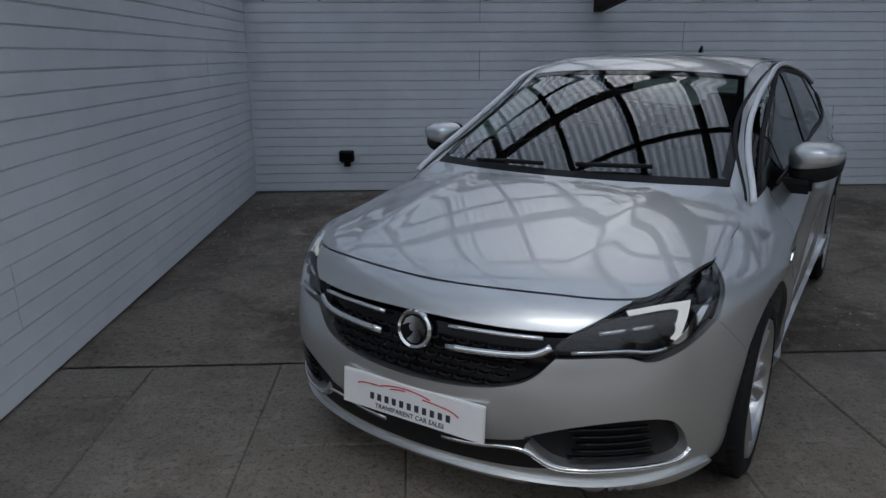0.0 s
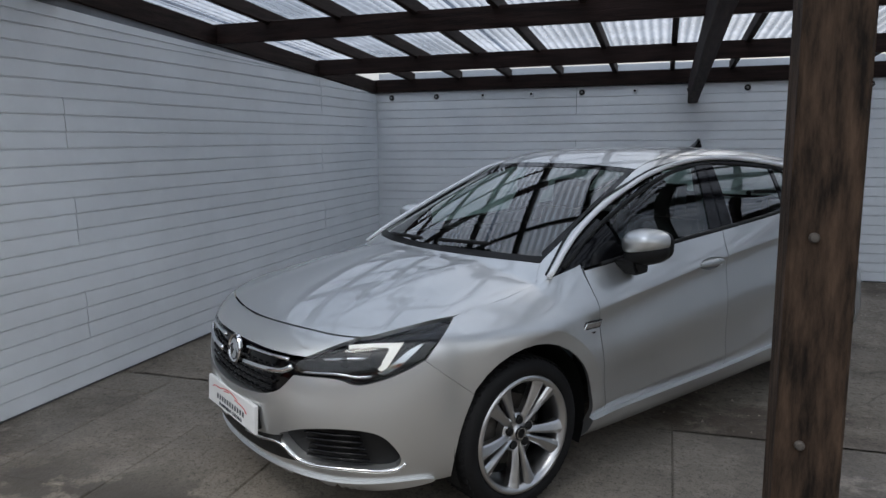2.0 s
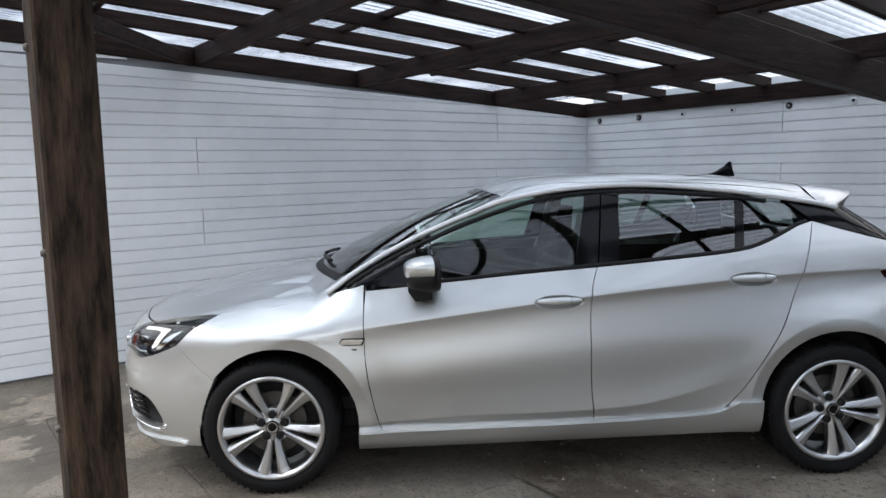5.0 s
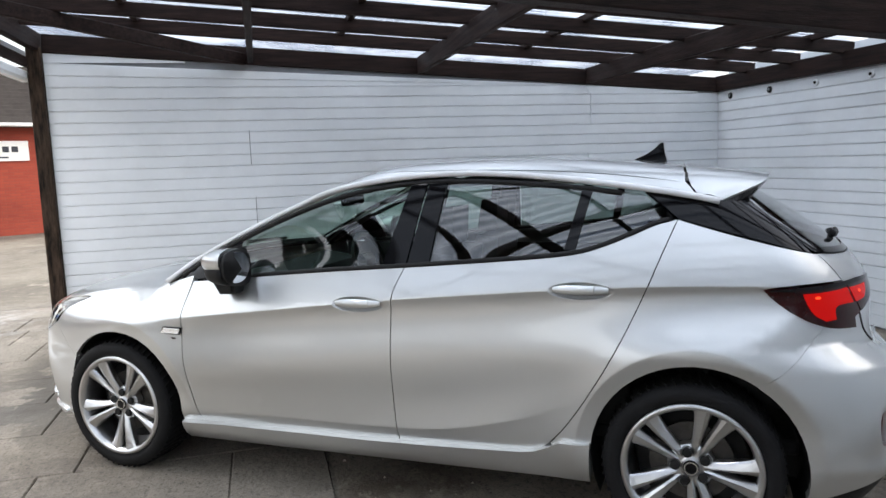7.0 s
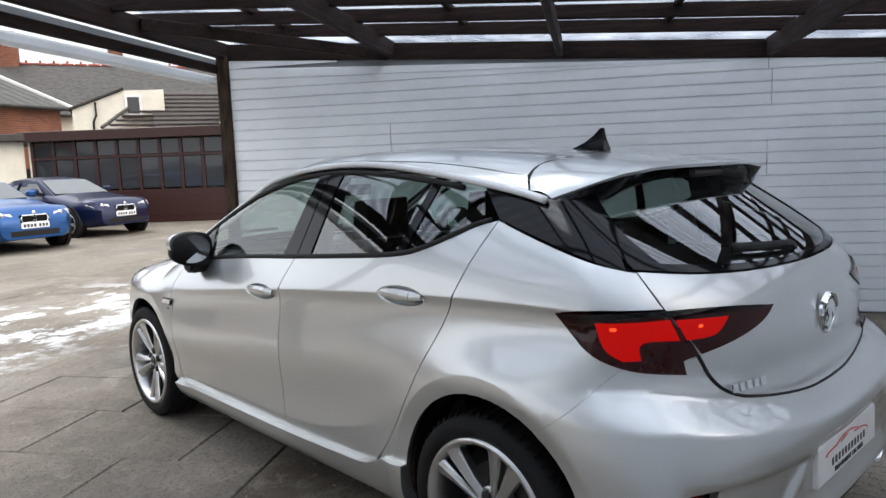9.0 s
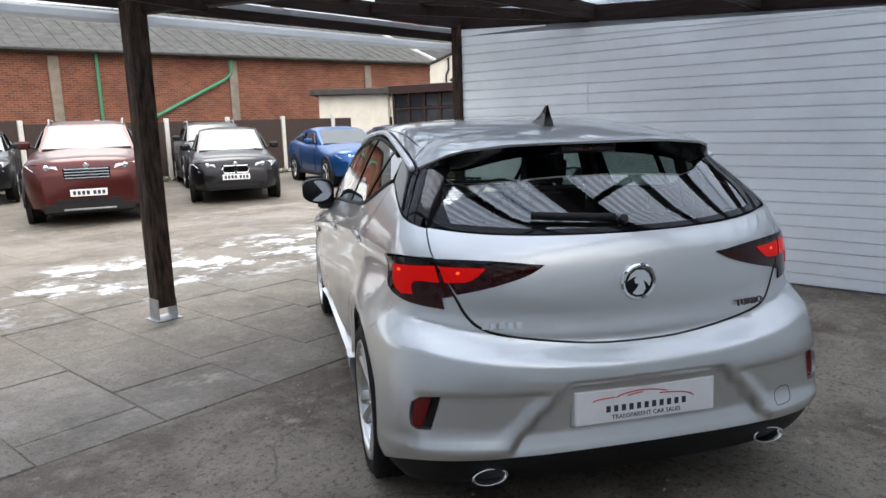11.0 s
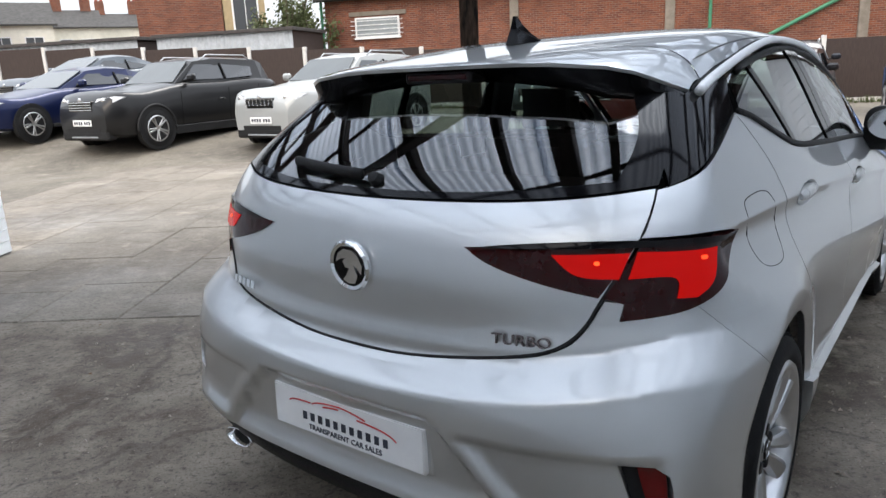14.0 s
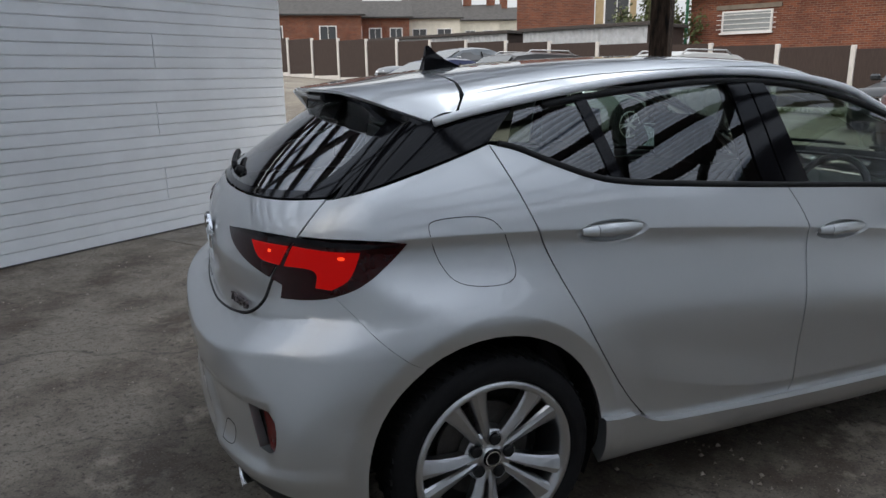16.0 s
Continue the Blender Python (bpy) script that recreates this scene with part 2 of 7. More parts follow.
def box(x0, x1, y0, y1, z0, z1, bevel=.004, bm=None):
    bm = bm or bmesh.new()
    v = [bm.verts.new((x, y, z)) for x in (x0, x1) for y in (y0, y1) for z in (z0, z1)]
    fs = [bm.faces.new([v[i] for i in q]) for q in ((0, 1, 3, 2), (4, 6, 7, 5), (0, 4, 5, 1), (2, 3, 7, 6), (0, 2, 6, 4), (1, 5, 7, 3))]
    if bevel:
        bmesh.ops.bevel(bm, geom=list({e for f in fs for e in f.edges}), offset=bevel, segments=1, affect="EDGES")
    return bm


def beam(a, b, w, h, bevel=.006, bm=None):
    """A squared timber between the points a and b, w wide and h high."""
    bm = bm or bmesh.new()
    a, b = Vector(a), Vector(b)
    d = (b - a).normalized()
    s = d.cross(Vector((0, 0, 1)))
    s = s.normalized() if s.length > .01 else Vector((1, 0, 0))
    u = s.cross(d)
    v = [bm.verts.new(p + s * (i * w / 2) + u * (j * h / 2)) for p in (a, b) for i, j in ((-1, -1), (1, -1), (1, 1), (-1, 1))]
    fs = [bm.faces.new([v[i] for i in q]) for q in ((3, 2, 1, 0), (4, 5, 6, 7), (0, 1, 5, 4), (1, 2, 6, 5), (2, 3, 7, 6), (3, 0, 4, 7))]
    if bevel:
        bmesh.ops.bevel(bm, geom=list({e for f in fs for e in f.edges}), offset=bevel, segments=1, affect="EDGES")
    return bm


def prism(pts, thick, m=None, bevel=0.0, bm=None):
    """A flat outline (x, y) with thickness along z, placed by m."""
    bm = bm or bmesh.new()
    m = m or Matrix()
    lo = [bm.verts.new(m @ Vector((x, y, 0))) for x, y in pts]
    hi = [bm.verts.new(m @ Vector((x, y, thick))) for x, y in pts]
    n = len(pts)
    fs = [bm.faces.new(hi), bm.faces.new(lo[::-1])] + [bm.faces.new((lo[i], lo[(i + 1) % n], hi[(i + 1) % n], hi[i])) for i in range(n)]
    if bevel:
        bmesh.ops.bevel(bm, geom=list(fs[0].edges), offset=bevel, segments=2, affect="EDGES")
    return bm


def lathe(profile, n=40, axis="y", bm=None, m=None, caps=True):
    """A closed ring surface turned from (radius, along) points about an axis through the origin."""
    bm = bm or bmesh.new()
    m = m or Matrix()
    rings = []
    for r, a in profile:
        ring = []
        for k in range(n):
            t = 2 * math.pi * k / n
            c, s = r * math.cos(t), r * math.sin(t)
            p = {"y": (c, a, s), "z": (c, s, a), "x": (a, c, s)}[axis]
            ring.append(bm.verts.new(m @ Vector(p)))
        rings.append(ring)
    for p, q in zip(rings, rings[1:]):
        for k in range(n):
            bm.faces.new((p[k], q[k], q[(k + 1) % n], p[(k + 1) % n]))
    for ring, flip in ((rings[0], 1), (rings[-1], -1)):
        if caps and profile[0 if flip == 1 else -1][0] > 1e-6:
            bm.faces.new(ring[::flip])
    bmesh.ops.remove_doubles(bm, verts=bm.verts, dist=1e-5)
    bmesh.ops.recalc_face_normals(bm, faces=bm.faces)
    return bm


def tube(pts, r, n=8, closed=False, bm=None, flat=1.0):
    """A round bar along points."""
    bm = bm or bmesh.new()
    P = [Vector(p) for p in pts]
    rings = []
    for i, p in enumerate(P):
        a = P[i - 1] if i or closed else p
        b = P[(i + 1) % len(P)] if i < len(P) - 1 or closed else p
        d = (b - a).normalized()
        s = d.cross(Vector((0, 0, 1)))
        s = s.normalized() if s.length > .05 else d.cross(Vector((0, 1, 0))).normalized()
        u = s.cross(d)
        rings.append([bm.verts.new(p + (s * math.cos(t) + u * math.sin(t) * flat) * r) for t in (2 * math.pi * k / n for k in range(n))])
    for i in range(len(rings) - (0 if closed else 1)):
        p, q = rings[i], rings[(i + 1) % len(rings)]
        for k in range(n):
            bm.faces.new((p[k], p[(k + 1) % n], q[(k + 1) % n], q[k]))
    if not closed:
        bm.faces.new(rings[0][::-1])
        bm.faces.new(rings[-1])
    bmesh.ops.recalc_face_normals(bm, faces=bm.faces)
    return bm


def lettering(text, size, m, mat, parent, name="lettering", depth=.001, label="", spacing=1.0, squash=1.0):
    cu = bpy.data.curves.new(name, "FONT")
    cu.body, cu.size, cu.extrude, cu.align_x, cu.align_y, cu.space_character = text, size, depth, "CENTER", "CENTER", spacing
    cu.resolution_u = 3
    tmp = bpy.data.objects.new(name, cu)
    scene.collection.objects.link(tmp)
    me = bpy.data.meshes.new_from_object(tmp.evaluated_get(bpy.context.evaluated_depsgraph_get()))
    bpy.data.objects.remove(tmp)
    me.transform(m @ Matrix.Diagonal((squash, 1, 1, 1)))
    me.materials.clear()
    me.materials.append(mat)
    ob = new(name, me)
    ob.parent = parent
    if label:
        ob["label"] = label
    return ob


def blocks(n, size, m, mat, parent, name="brand_bar", depth=.001, step=.8, wide=.62):
    """A word that is not spelt out: one plain upright bar for each character."""
    for k in range(n):
        x = (k - (n - 1) / 2) * size * step
        bar = box(x - size * wide / 2, x + size * wide / 2, -size * .36, size * .36, 0, depth, 0)
        bmesh.ops.transform(bar, matrix=m, verts=bar.verts)
        part(name, bar, mat, parent)


def structure(ob, label="", category=""):
    return tagged(ob, label, category, kind="structure")


# ---- ground ----
def yard_z(x, y):
    """The yard climbs gently beyond the paving, away from the office side."""
    return .05 * min(30.0, max(0.0, 3.7 - x)) * min(1.0, max(0.0, (y - 8.3) / 4.5))


bm = bmesh.new()
R = 260
lines_x = [-R, -90, -60, -40, -26.3] + [3.7 - 2.5 * k for k in range(11, -1, -1)] + [8, 20, 60, R]
lines_y = [-R, -60, -20, -4.2, .6, 8.3, 9.4, 10.5, 11.6, 12.8, 20, 60, R]
grid = [[bm.verts.new((x, y, -.010 + yard_z(x, y))) for y in lines_y] for x in lines_x]
for i in range(len(lines_x) - 1):
    for j in range(len(lines_y) - 1):
        bm.faces.new((grid[i][j], grid[i + 1][j], grid[i + 1][j + 1], grid[i][j + 1]))
ground = structure(finish("ground", bm, YARD), "pale worn concrete yard with damp patches", "ground")
bm = bmesh.new()
nx, ny = 60, 34
vs = [[bm.verts.new((-4.9 + 8 * i / nx, -4.1 + 4.69 * j / ny, .004 * noise.noise((i * .5, j * .5, 0)))) for j in range(ny + 1)] for i in range(nx + 1)]
for i in range(nx):
    for j in range(ny):
        bm.faces.new((vs[i][j], vs[i + 1][j], vs[i + 1][j + 1], vs[i][j + 1]))
structure(finish("floor", bm, CONCRETE, smooth=True), "rough stained concrete floor with dirt and grit", "floor")

# ---- carport walls: interlocking white boards ----
XA, XC, YB, YF = 2.98, -4.84, -3.92, 2.5
PITCH = .2955


def wall_top(y):
    return 2.08 + (y - YB) * .0585


def clad_wall(name, origin, along, length, inward, top, breaks, label):
    """A wall of horizontal boards, each a piece with a bevelled lower edge, broken at a few butt joints."""
    wall = structure(new(name), label, "wall")
    ax, inw = Vector(along), Vector(inward)
    o = Vector(origin)
    bm = bmesh.new()
    back = [o + inw * .004, o + ax * length + inw * .004]
    tops = [top(0), top(length)]
    vs = []
    for k, p in enumerate(back):
        for q in (p, p - inw * .10):
            vs.append((bm.verts.new(q), bm.verts.new(q + Vector((0, 0, tops[k] + .02)))))
    (a0, a1), (b0, b1), (c0, c1), (d0, d1) = vs
    for f in ((a0, c0, c1, a1), (b0, b1, d1, d0), (a0, a1, b1, b0), (c0, d0, d1, c1), (a1, c1, d1, b1), (a0, b0, d0, c0)):
        bm.faces.new(f)
    bmesh.ops.recalc_face_normals(bm, faces=bm.faces)
    part("backing", bm, GROOVE, wall)
    n = int(max(tops) / PITCH) + 1
    for k in range(n):
        z0, z1 = .015 + k * PITCH, .015 + (k + 1) * PITCH + .002
        cuts = [0.0] + sorted(breaks.get(k, ())) + [length]
        for s0, s1 in zip(cuts, cuts[1:]):
            s0, s1 = s0 + (.0028 if s0 else 0), s1 - (.0028 if s1 < length else 0)
            t0, t1 = min(z1, top(s0)), min(z1, top(s1))
            if t0 <= z0 + .01 and t1 <= z0 + .01:
                continue
            if t0 < z0 + .012 or t1 < z0 + .012:
                lim = z0 + .012
                lo, hi = (s0, s1) if t0 > t1 else (s1, s0)
                for _ in range(20):
                    mid = (lo + hi) / 2
                    lo, hi = (mid, hi) if top(mid) > lim else (lo, mid)
                s0, s1 = (s0, lo) if t0 > t1 else (lo, s1)
                t0, t1 = max(lim, min(z1, top(s0))), max(lim, min(z1, top(s1)))
            bm = bmesh.new()
            third = PITCH / 3
            prof = [(-.008, 0), (.0185, 0), (.0195, .0015)]
            for g in (1, 2):
                prof += [(.015, g * third - .015), (.0135, g * third - .010), (.0085, g * third - .0055), (.0085, g * third), (.0185, g * third), (.0195, g * third + .0015)]
            prof += [(.015, PITCH - .015), (.0135, PITCH - .010), (.0085, PITCH - .0055), (.0085, PITCH + .002), (-.008, PITCH + .002)]
            ends = []
            for s, t in ((s0, t0), (s1, t1)):
                ends.append([bm.verts.new(o + ax * s + inw * d + Vector((0, 0, min(z0 + h, t)))) for d, h in prof])
            m = len(prof)
            for i in range(m):
                bm.faces.new((ends[0][i], ends[1][i], ends[1][(i + 1) % m], ends[0][(i + 1) % m]))
            bm.faces.new(ends[0][::-1])
            bm.faces.new(ends[1])
            bmesh.ops.recalc_face_normals(bm, faces=bm.faces)
            part("board", bm, CLAD, wall)
    return wall


def joints(rows, s):
    return {k: [s] for k in rows}


br = {}
for rows, s in (((1,), 1.64), ((3,), 1.62), ((5,), 1.60), ((2,), 4.92), ((4,), 4.9), ((6,), 4.93), ((7,), 4.9), ((0,), 3.3)):
    for k in rows:
        br.setdefault(k, []).append(s)
clad_wall("wall_east", (XA, YF, 0), (0, -1, 0), YF - YB, (-1, 0, 0), lambda s: wall_top(YF - s), br, "white horizontal board cladding under dark timber roof")
br = {}
for rows, s in (((6,), XA - .52), ((4,), XA - .52), ((5,), XA + 1.66), ((3,), XA + 1.68), ((1,), 3.9), ((2,), 6.4)):
    for k in rows:
        br.setdefault(k, []).append(s)
clad_wall("wall_south", (XA, YB, 0), (-1, 0, 0), XA - XC, (0, 1, 0), lambda s: 2.09, br, "white horizontal board cladding behind the car")
br = {}
for rows, s in (((5,), 1.57), ((3,), 1.6), ((1,), 1.58), ((6,), 4.2), ((2,), 4.0)):
    for k in rows:
        br.setdefault(k, []).append(s)
clad_wall("wall_west", (XC, YF - .05, 0), (0, -1, 0), YF - .05 - YB, (1, 0, 0), lambda s: wall_top(YF - s), br, "white horizontal board cladding ending at the open front")

# round caps along the top of the back wall
for i, x in enumerate([2.76 - .575 * k for k in range(13)]):
    cap = thing("vent_cap", "small round vent cap fixed high on the white cladding", "vent cap", pose(x, YB + .02, 2.03), group="caps along the back wall")
    pale = i in (2, 3, 5)
    part("ring", lathe([(.0, .014), (.022, .014), (.03, .008), (.032, 0), (0, 0)], 16), CLAD if pale else BLACK_PLASTIC, cap)
    part("cap_core", lathe([(0, .02), (.012, .019), (.015, .012), (0, .012)], 12), BLACK_GLOSS if pale else STEEL, cap)
lamp = thing("floodlight", "small black wall floodlight low on the white cladding", "wall light", pose(1.96, YB + .017, .39))
part("housing", box(-.08, .08, .03, .10, -.05, .07, .012), BLACK_PLASTIC, lamp)
part("lens", box(-.065, .065, .10, .106, -.035, .055, .003), BLACK_GLOSS, lamp)
part("bracket", box(-.035, .035, 0, .04, -.11, -.02, .006), BLACK_PLASTIC, lamp)
part("cable_gland", lathe([(.008, -.02), (.008, 0)], 10, "z", m=pose(.05, .05, -.05)), BLACK_PLASTIC, lamp)

# ---- timber roof ----
def roof_z(y):
    return wall_top(y) + .05


roof = structure(new("carport_roof"), "dark stained timber roof frame under clear corrugated sheets", "roof")
for x0, x1, y in ((XC, XA, YB + .03), (XC, XA, -2.4), (XC, XA, -.68), (XC, XA, .85), (XC - .1, XA + .1, YF + .05)):
    h = .15
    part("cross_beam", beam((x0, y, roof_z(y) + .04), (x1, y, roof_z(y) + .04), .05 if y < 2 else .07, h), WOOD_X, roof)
for x in (XA + .0, XC + .0):
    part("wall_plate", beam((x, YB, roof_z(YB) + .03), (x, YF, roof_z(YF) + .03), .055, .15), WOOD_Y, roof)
x = 2.5
while x > XC:
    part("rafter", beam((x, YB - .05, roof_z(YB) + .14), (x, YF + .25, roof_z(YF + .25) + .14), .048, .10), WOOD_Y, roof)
    x -= .6
for y in (-3.55, -3.2, -1.55, .1, 1.7):
    part("batten", beam((XC, y, roof_z(y) + .195), (XA, y, roof_z(y) + .195), .05, .05), WOOD_X, roof)
# main girder from the front post to the back wall, its end cut on a slant
g0, g1 = roof_z(YB) - .11, roof_z(YF) - .09
part("girder", beam((-.72, YB + .03, g0 - .02), (-.72, YF + .08, g1), .10, .24), WOOD_Y, roof)
part("brace", beam((-.72, 1.6, g1 - .16), (-2.3, 2.5, g1 + .10), .06, .12), WOOD_X, roof)
part("brace", beam((XA, .9, roof_z(.9) + .0), (1.6, YF, roof_z(YF) + .05), .06, .10), WOOD_X, roof)
# added board: blocks the sky glare between back beam and roof sheets
part("back_board", box(XC, XA, YB - .14, YB - .115, 2.05, 2.335, .003), CLAD, roof, "added white board hiding the bright sky gap at the back")
part("eaves_board", beam((XC - .2, YF + .12, 2.378), (XA + .1, YF + .12, 2.378), .03, .085), WOOD_X, roof)
part("fascia", beam((XC - .2, YF + .15, 2.45), (XA + .1, YF + .15, 2.45), .02, .06), CLAD, roof, "white strip above the eaves board")
part("gutter", beam((XC - .2, YF + .17, 2.275), (XA + .1, YF + .17, 2.275), .09, .085, .02), CLAD, roof, "white plastic gutter")

m = bpy.data.materials.new("clear_corrugated_sheet")
m.use_nodes = True
n, l = m.node_tree.nodes, m.node_tree.links
n.clear()
tr, tl, gl, m1, m2, o = (n.new(k) for k in ("ShaderNodeBsdfTransparent", "ShaderNodeBsdfTranslucent", "ShaderNodeBsdfGlossy", "ShaderNodeMixShader", "ShaderNodeMixShader", "ShaderNodeOutputMaterial"))
co, nz, rp = n.new("ShaderNodeNewGeometry"), n.new("ShaderNodeTexNoise"), n.new("ShaderNodeMapRange")
nz.inputs["Scale"].default_value, nz.inputs["Detail"].default_value = 1.6, 7
l.new(co.outputs["Position"], nz.inputs["Vector"])
l.new(nz.outputs[0], rp.inputs[0])
rp.inputs[1].default_value, rp.inputs[2].default_value, rp.inputs[3].default_value, rp.inputs[4].default_value = .4, .65, .15, .55
l.new(rp.outputs[0], m1.inputs[0])
tr.inputs[0].default_value, tl.inputs[0].default_value = (.60, .64, .71, 1), (.60, .64, .71, 1)
# tint stripes: darkening on the corrugations' slopes is put into the sheet colour
wv = n.new("ShaderNodeTexWave")
wv.inputs["Scale"].default_value, wv.inputs["Distortion"].default_value = 4.13, .3
rib_shade = n.new("ShaderNodeMixRGB")
rib_shade.inputs[1].default_value, rib_shade.inputs[2].default_value = (.31, .35, .41, 1), (.61, .66, .74, 1)
l.new(co.outputs["Position"], wv.inputs["Vector"])
l.new(wv.outputs["Fac"], rib_shade.inputs[0])
l.new(rib_shade.outputs[0], tr.inputs[0])
l.new(rib_shade.outputs[0], tl.inputs[0])
gl.inputs["Roughness"].default_value = .15
m2.inputs[0].default_value = .06
for a, b in ((tr.outputs[0], m1.inputs[1]), (tl.outputs[0], m1.inputs[2]), (m1.outputs[0], m2.inputs[1]), (gl.outputs[0], m2.inputs[2]), (m2.outputs[0], o.inputs[0])):
    l.new(a, b)
SHEET = m
x = XC - .15
while x < XA + .2:
    w = 1.02
    bm = bmesh.new()
    k = int(w / .076) * 6
    rows = []
    for y in (YB - .15, -.6, YF + .32):
        rows.append([bm.verts.new((x + w * 1.04 * i / k, y, roof_z(y) + .235 + .011 * math.sin(2 * math.pi * i / 6) + (.004 if int(x * 10) % 2 else 0))) for i in range(k + 1)])
    for p, q in zip(rows, rows[1:]):
        for i in range(k):
            bm.faces.new((p[i], p[i + 1], q[i + 1], q[i]))
    part("corrugated_sheet", bm, SHEET, roof, "clear corrugated plastic sheet, weathered", smooth=True)
    x += w

# ---- posts ----
def post(x, y, top, w, label, shoe=True):
    ob = thing("timber_post", label, "post", pose(x, y, 0), group="carport posts")
    part("shaft", box(-w / 2, w / 2, -w / 2, w / 2, .1 if shoe else 0, top, .008), WOOD, ob)
    if shoe:
        for s in (-1, 1):
            part("shoe_plate", box(-w / 2 - .004 + (0 if s < 0 else w + .002), -w / 2 - .004 + .006 + (0 if s < 0 else w + .002), -w / 2, w / 2, 0, .17, .001), STEEL, ob, "galvanised post shoe")
        part("base_plate", box(-w / 2 - .03, w / 2 + .03, -w / 2 - .03, w / 2 + .03, 0, .008, .001), STEEL, ob)
        for z in (.42, .80, 1.29, 1.83):
            part("bolt", lathe([(0, .012), (.008, .011), (.0115, .005), (.012, 0), (0, 0)], 12, m=pose(.02, w / 2, z)), DARK_METAL, ob)
    return ob


post(-.80, 2.48, 2.37, .145, "dark stained timber post on a galvanised steel shoe")
post(XA - .01, YF + .06, 2.5, .11, "dark stained timber corner post at the cladding's end", False)
# ---- the hatchback's surface: a smooth solid cut by side, top, front and rear sheets ----
def spline(pts):
    """A natural cubic through points (a, b), as a function that works on arrays."""
    xs, ys = (np.array(v, float) for v in zip(*sorted(pts)))
    n = len(xs)
    h = np.diff(xs)
    M, r = np.eye(n), np.zeros(n)
    for i in range(1, n - 1):
        M[i, i - 1:i + 2] = h[i - 1], 2 * (h[i - 1] + h[i]), h[i]
        r[i] = 6 * ((ys[i + 1] - ys[i]) / h[i] - (ys[i] - ys[i - 1]) / h[i - 1])
    m = np.linalg.solve(M, r)

    def at(x):
        x = np.clip(np.asarray(x, float), xs[0], xs[-1])
        i = np.clip(np.searchsorted(xs, x) - 1, 0, n - 2)
        a, b, d = xs[i + 1] - x, x - xs[i], h[i]
        return (m[i] * a ** 3 + m[i + 1] * b ** 3) / (6 * d) + (ys[i] / d - m[i] * d / 6) * a + (ys[i + 1] / d - m[i + 1] * d / 6) * b
    return at


def smax(a, b, k):
    h = np.clip(k - np.abs(a - b), 0, None) / k
    return np.maximum(a, b) + h * h * k / 4


def bump(x, c, w):
    return np.exp(-((x - c) / w) ** 2)


HOOD = spline([(2.35, .62), (2.2, .742), (2.1, .79), (1.9, .852), (1.6, .918), (1.25, .97), (.9, .99)])
ROOF = spline([(.8, 1.25), (.35, 1.395), (.1, 1.437), (-.2, 1.458), (-.5, 1.463), (-.8, 1.452), (-1.1, 1.428), (-1.4, 1.39), (-1.8, 1.32)])
NOSE = spline([(.1, 2.05), (.2, 2.15), (.30, 2.20), (.46, 2.222), (.62, 2.206), (.72, 2.168), (.80, 2.105), (.87, 1.985), (.98, 1.7)])
TAIL_LOW = spline([(.15, -1.94), (.24, -2.02), (.32, -2.07), (.42, -2.085), (.52, -2.092), (.6, -2.094), (.640, -2.089)])
TAIL_HIGH = spline([(.640, -2.089), (.655, -2.066), (.668, -2.042), (.68, -2.021), (.69, -2.007), (.70, -2.001), (.725, -2.000), (.76, -1.994), (.8, -1.992), (.88, -1.993), (.95, -1.98), (1.02, -1.95), (1.1, -1.89), (1.3, -1.66)])
NOSE_PLAN = spline([(0, 0), (.2, .012), (.4, .055), (.55, .12), (.67, .22), (.77, .37), (.85, .6), (.92, .95)])
TAIL_PLAN = spline([(0, 0), (.3, .015), (.5, .055), (.65, .125), (.75, .21), (.82, .32), (.88, .52), (.93, .85)])
BELT = spline([(1.6, .84), (1.2, .885), (.86, .94), (.19, 1.0), (-.55, 1.052), (-.9, 1.085), (-1.4, 1.1), (-2.2, 1.1)])
RIB = spline([(2.2, .86), (1.4, .885), (.9, .884), (-.2, .856), (-.93, .838), (-1.4, .815), (-1.6, .8), (-2.2, .76)])
CREASE = spline([(2.2, .66), (1.5, .72), (.88, .782), (-.19, .9), (-.65, .94), (-1.16, .975), (-1.6, .985), (-2.2, .98)])


def shelf(y):
    """Heights of the rear bumper's edge, of the tailgate's lower edge and of its crease, away from the middle."""
    u = np.clip(np.abs(y) / .6, 0, 1.25) ** 2
    return .640 + .042 * u, .688 + .060 * u, .722 + .040 * u


def tail_x(y, z):
    ze, zs, zc = shelf(y)
    zt = z
    for z0, z1, t0, t1 in ((.36, ze, .36, .64), (ze, zs, .64, .69), (zs, zc, .69, .725), (zc, .95, .725, .95)):
        zt = np.where((z >= z0) & (z < z1), t0 + (z - z0) * (t1 - t0) / (z1 - z0), zt)
    return np.where(zt < .64, TAIL_LOW(np.clip(zt, .15, .64)), TAIL_HIGH(np.clip(zt, .64, 1.3)))


LOW = spline([(1.1, .315), (.85, .328), (.5, .345), (-.17, .357), (-.4, .376), (-.62, .425), (-.8, .476), (-1.1, .55)])


def ease(v):
    v = np.clip(v, 0, 1)
    return v * v * (3 - 2 * v)


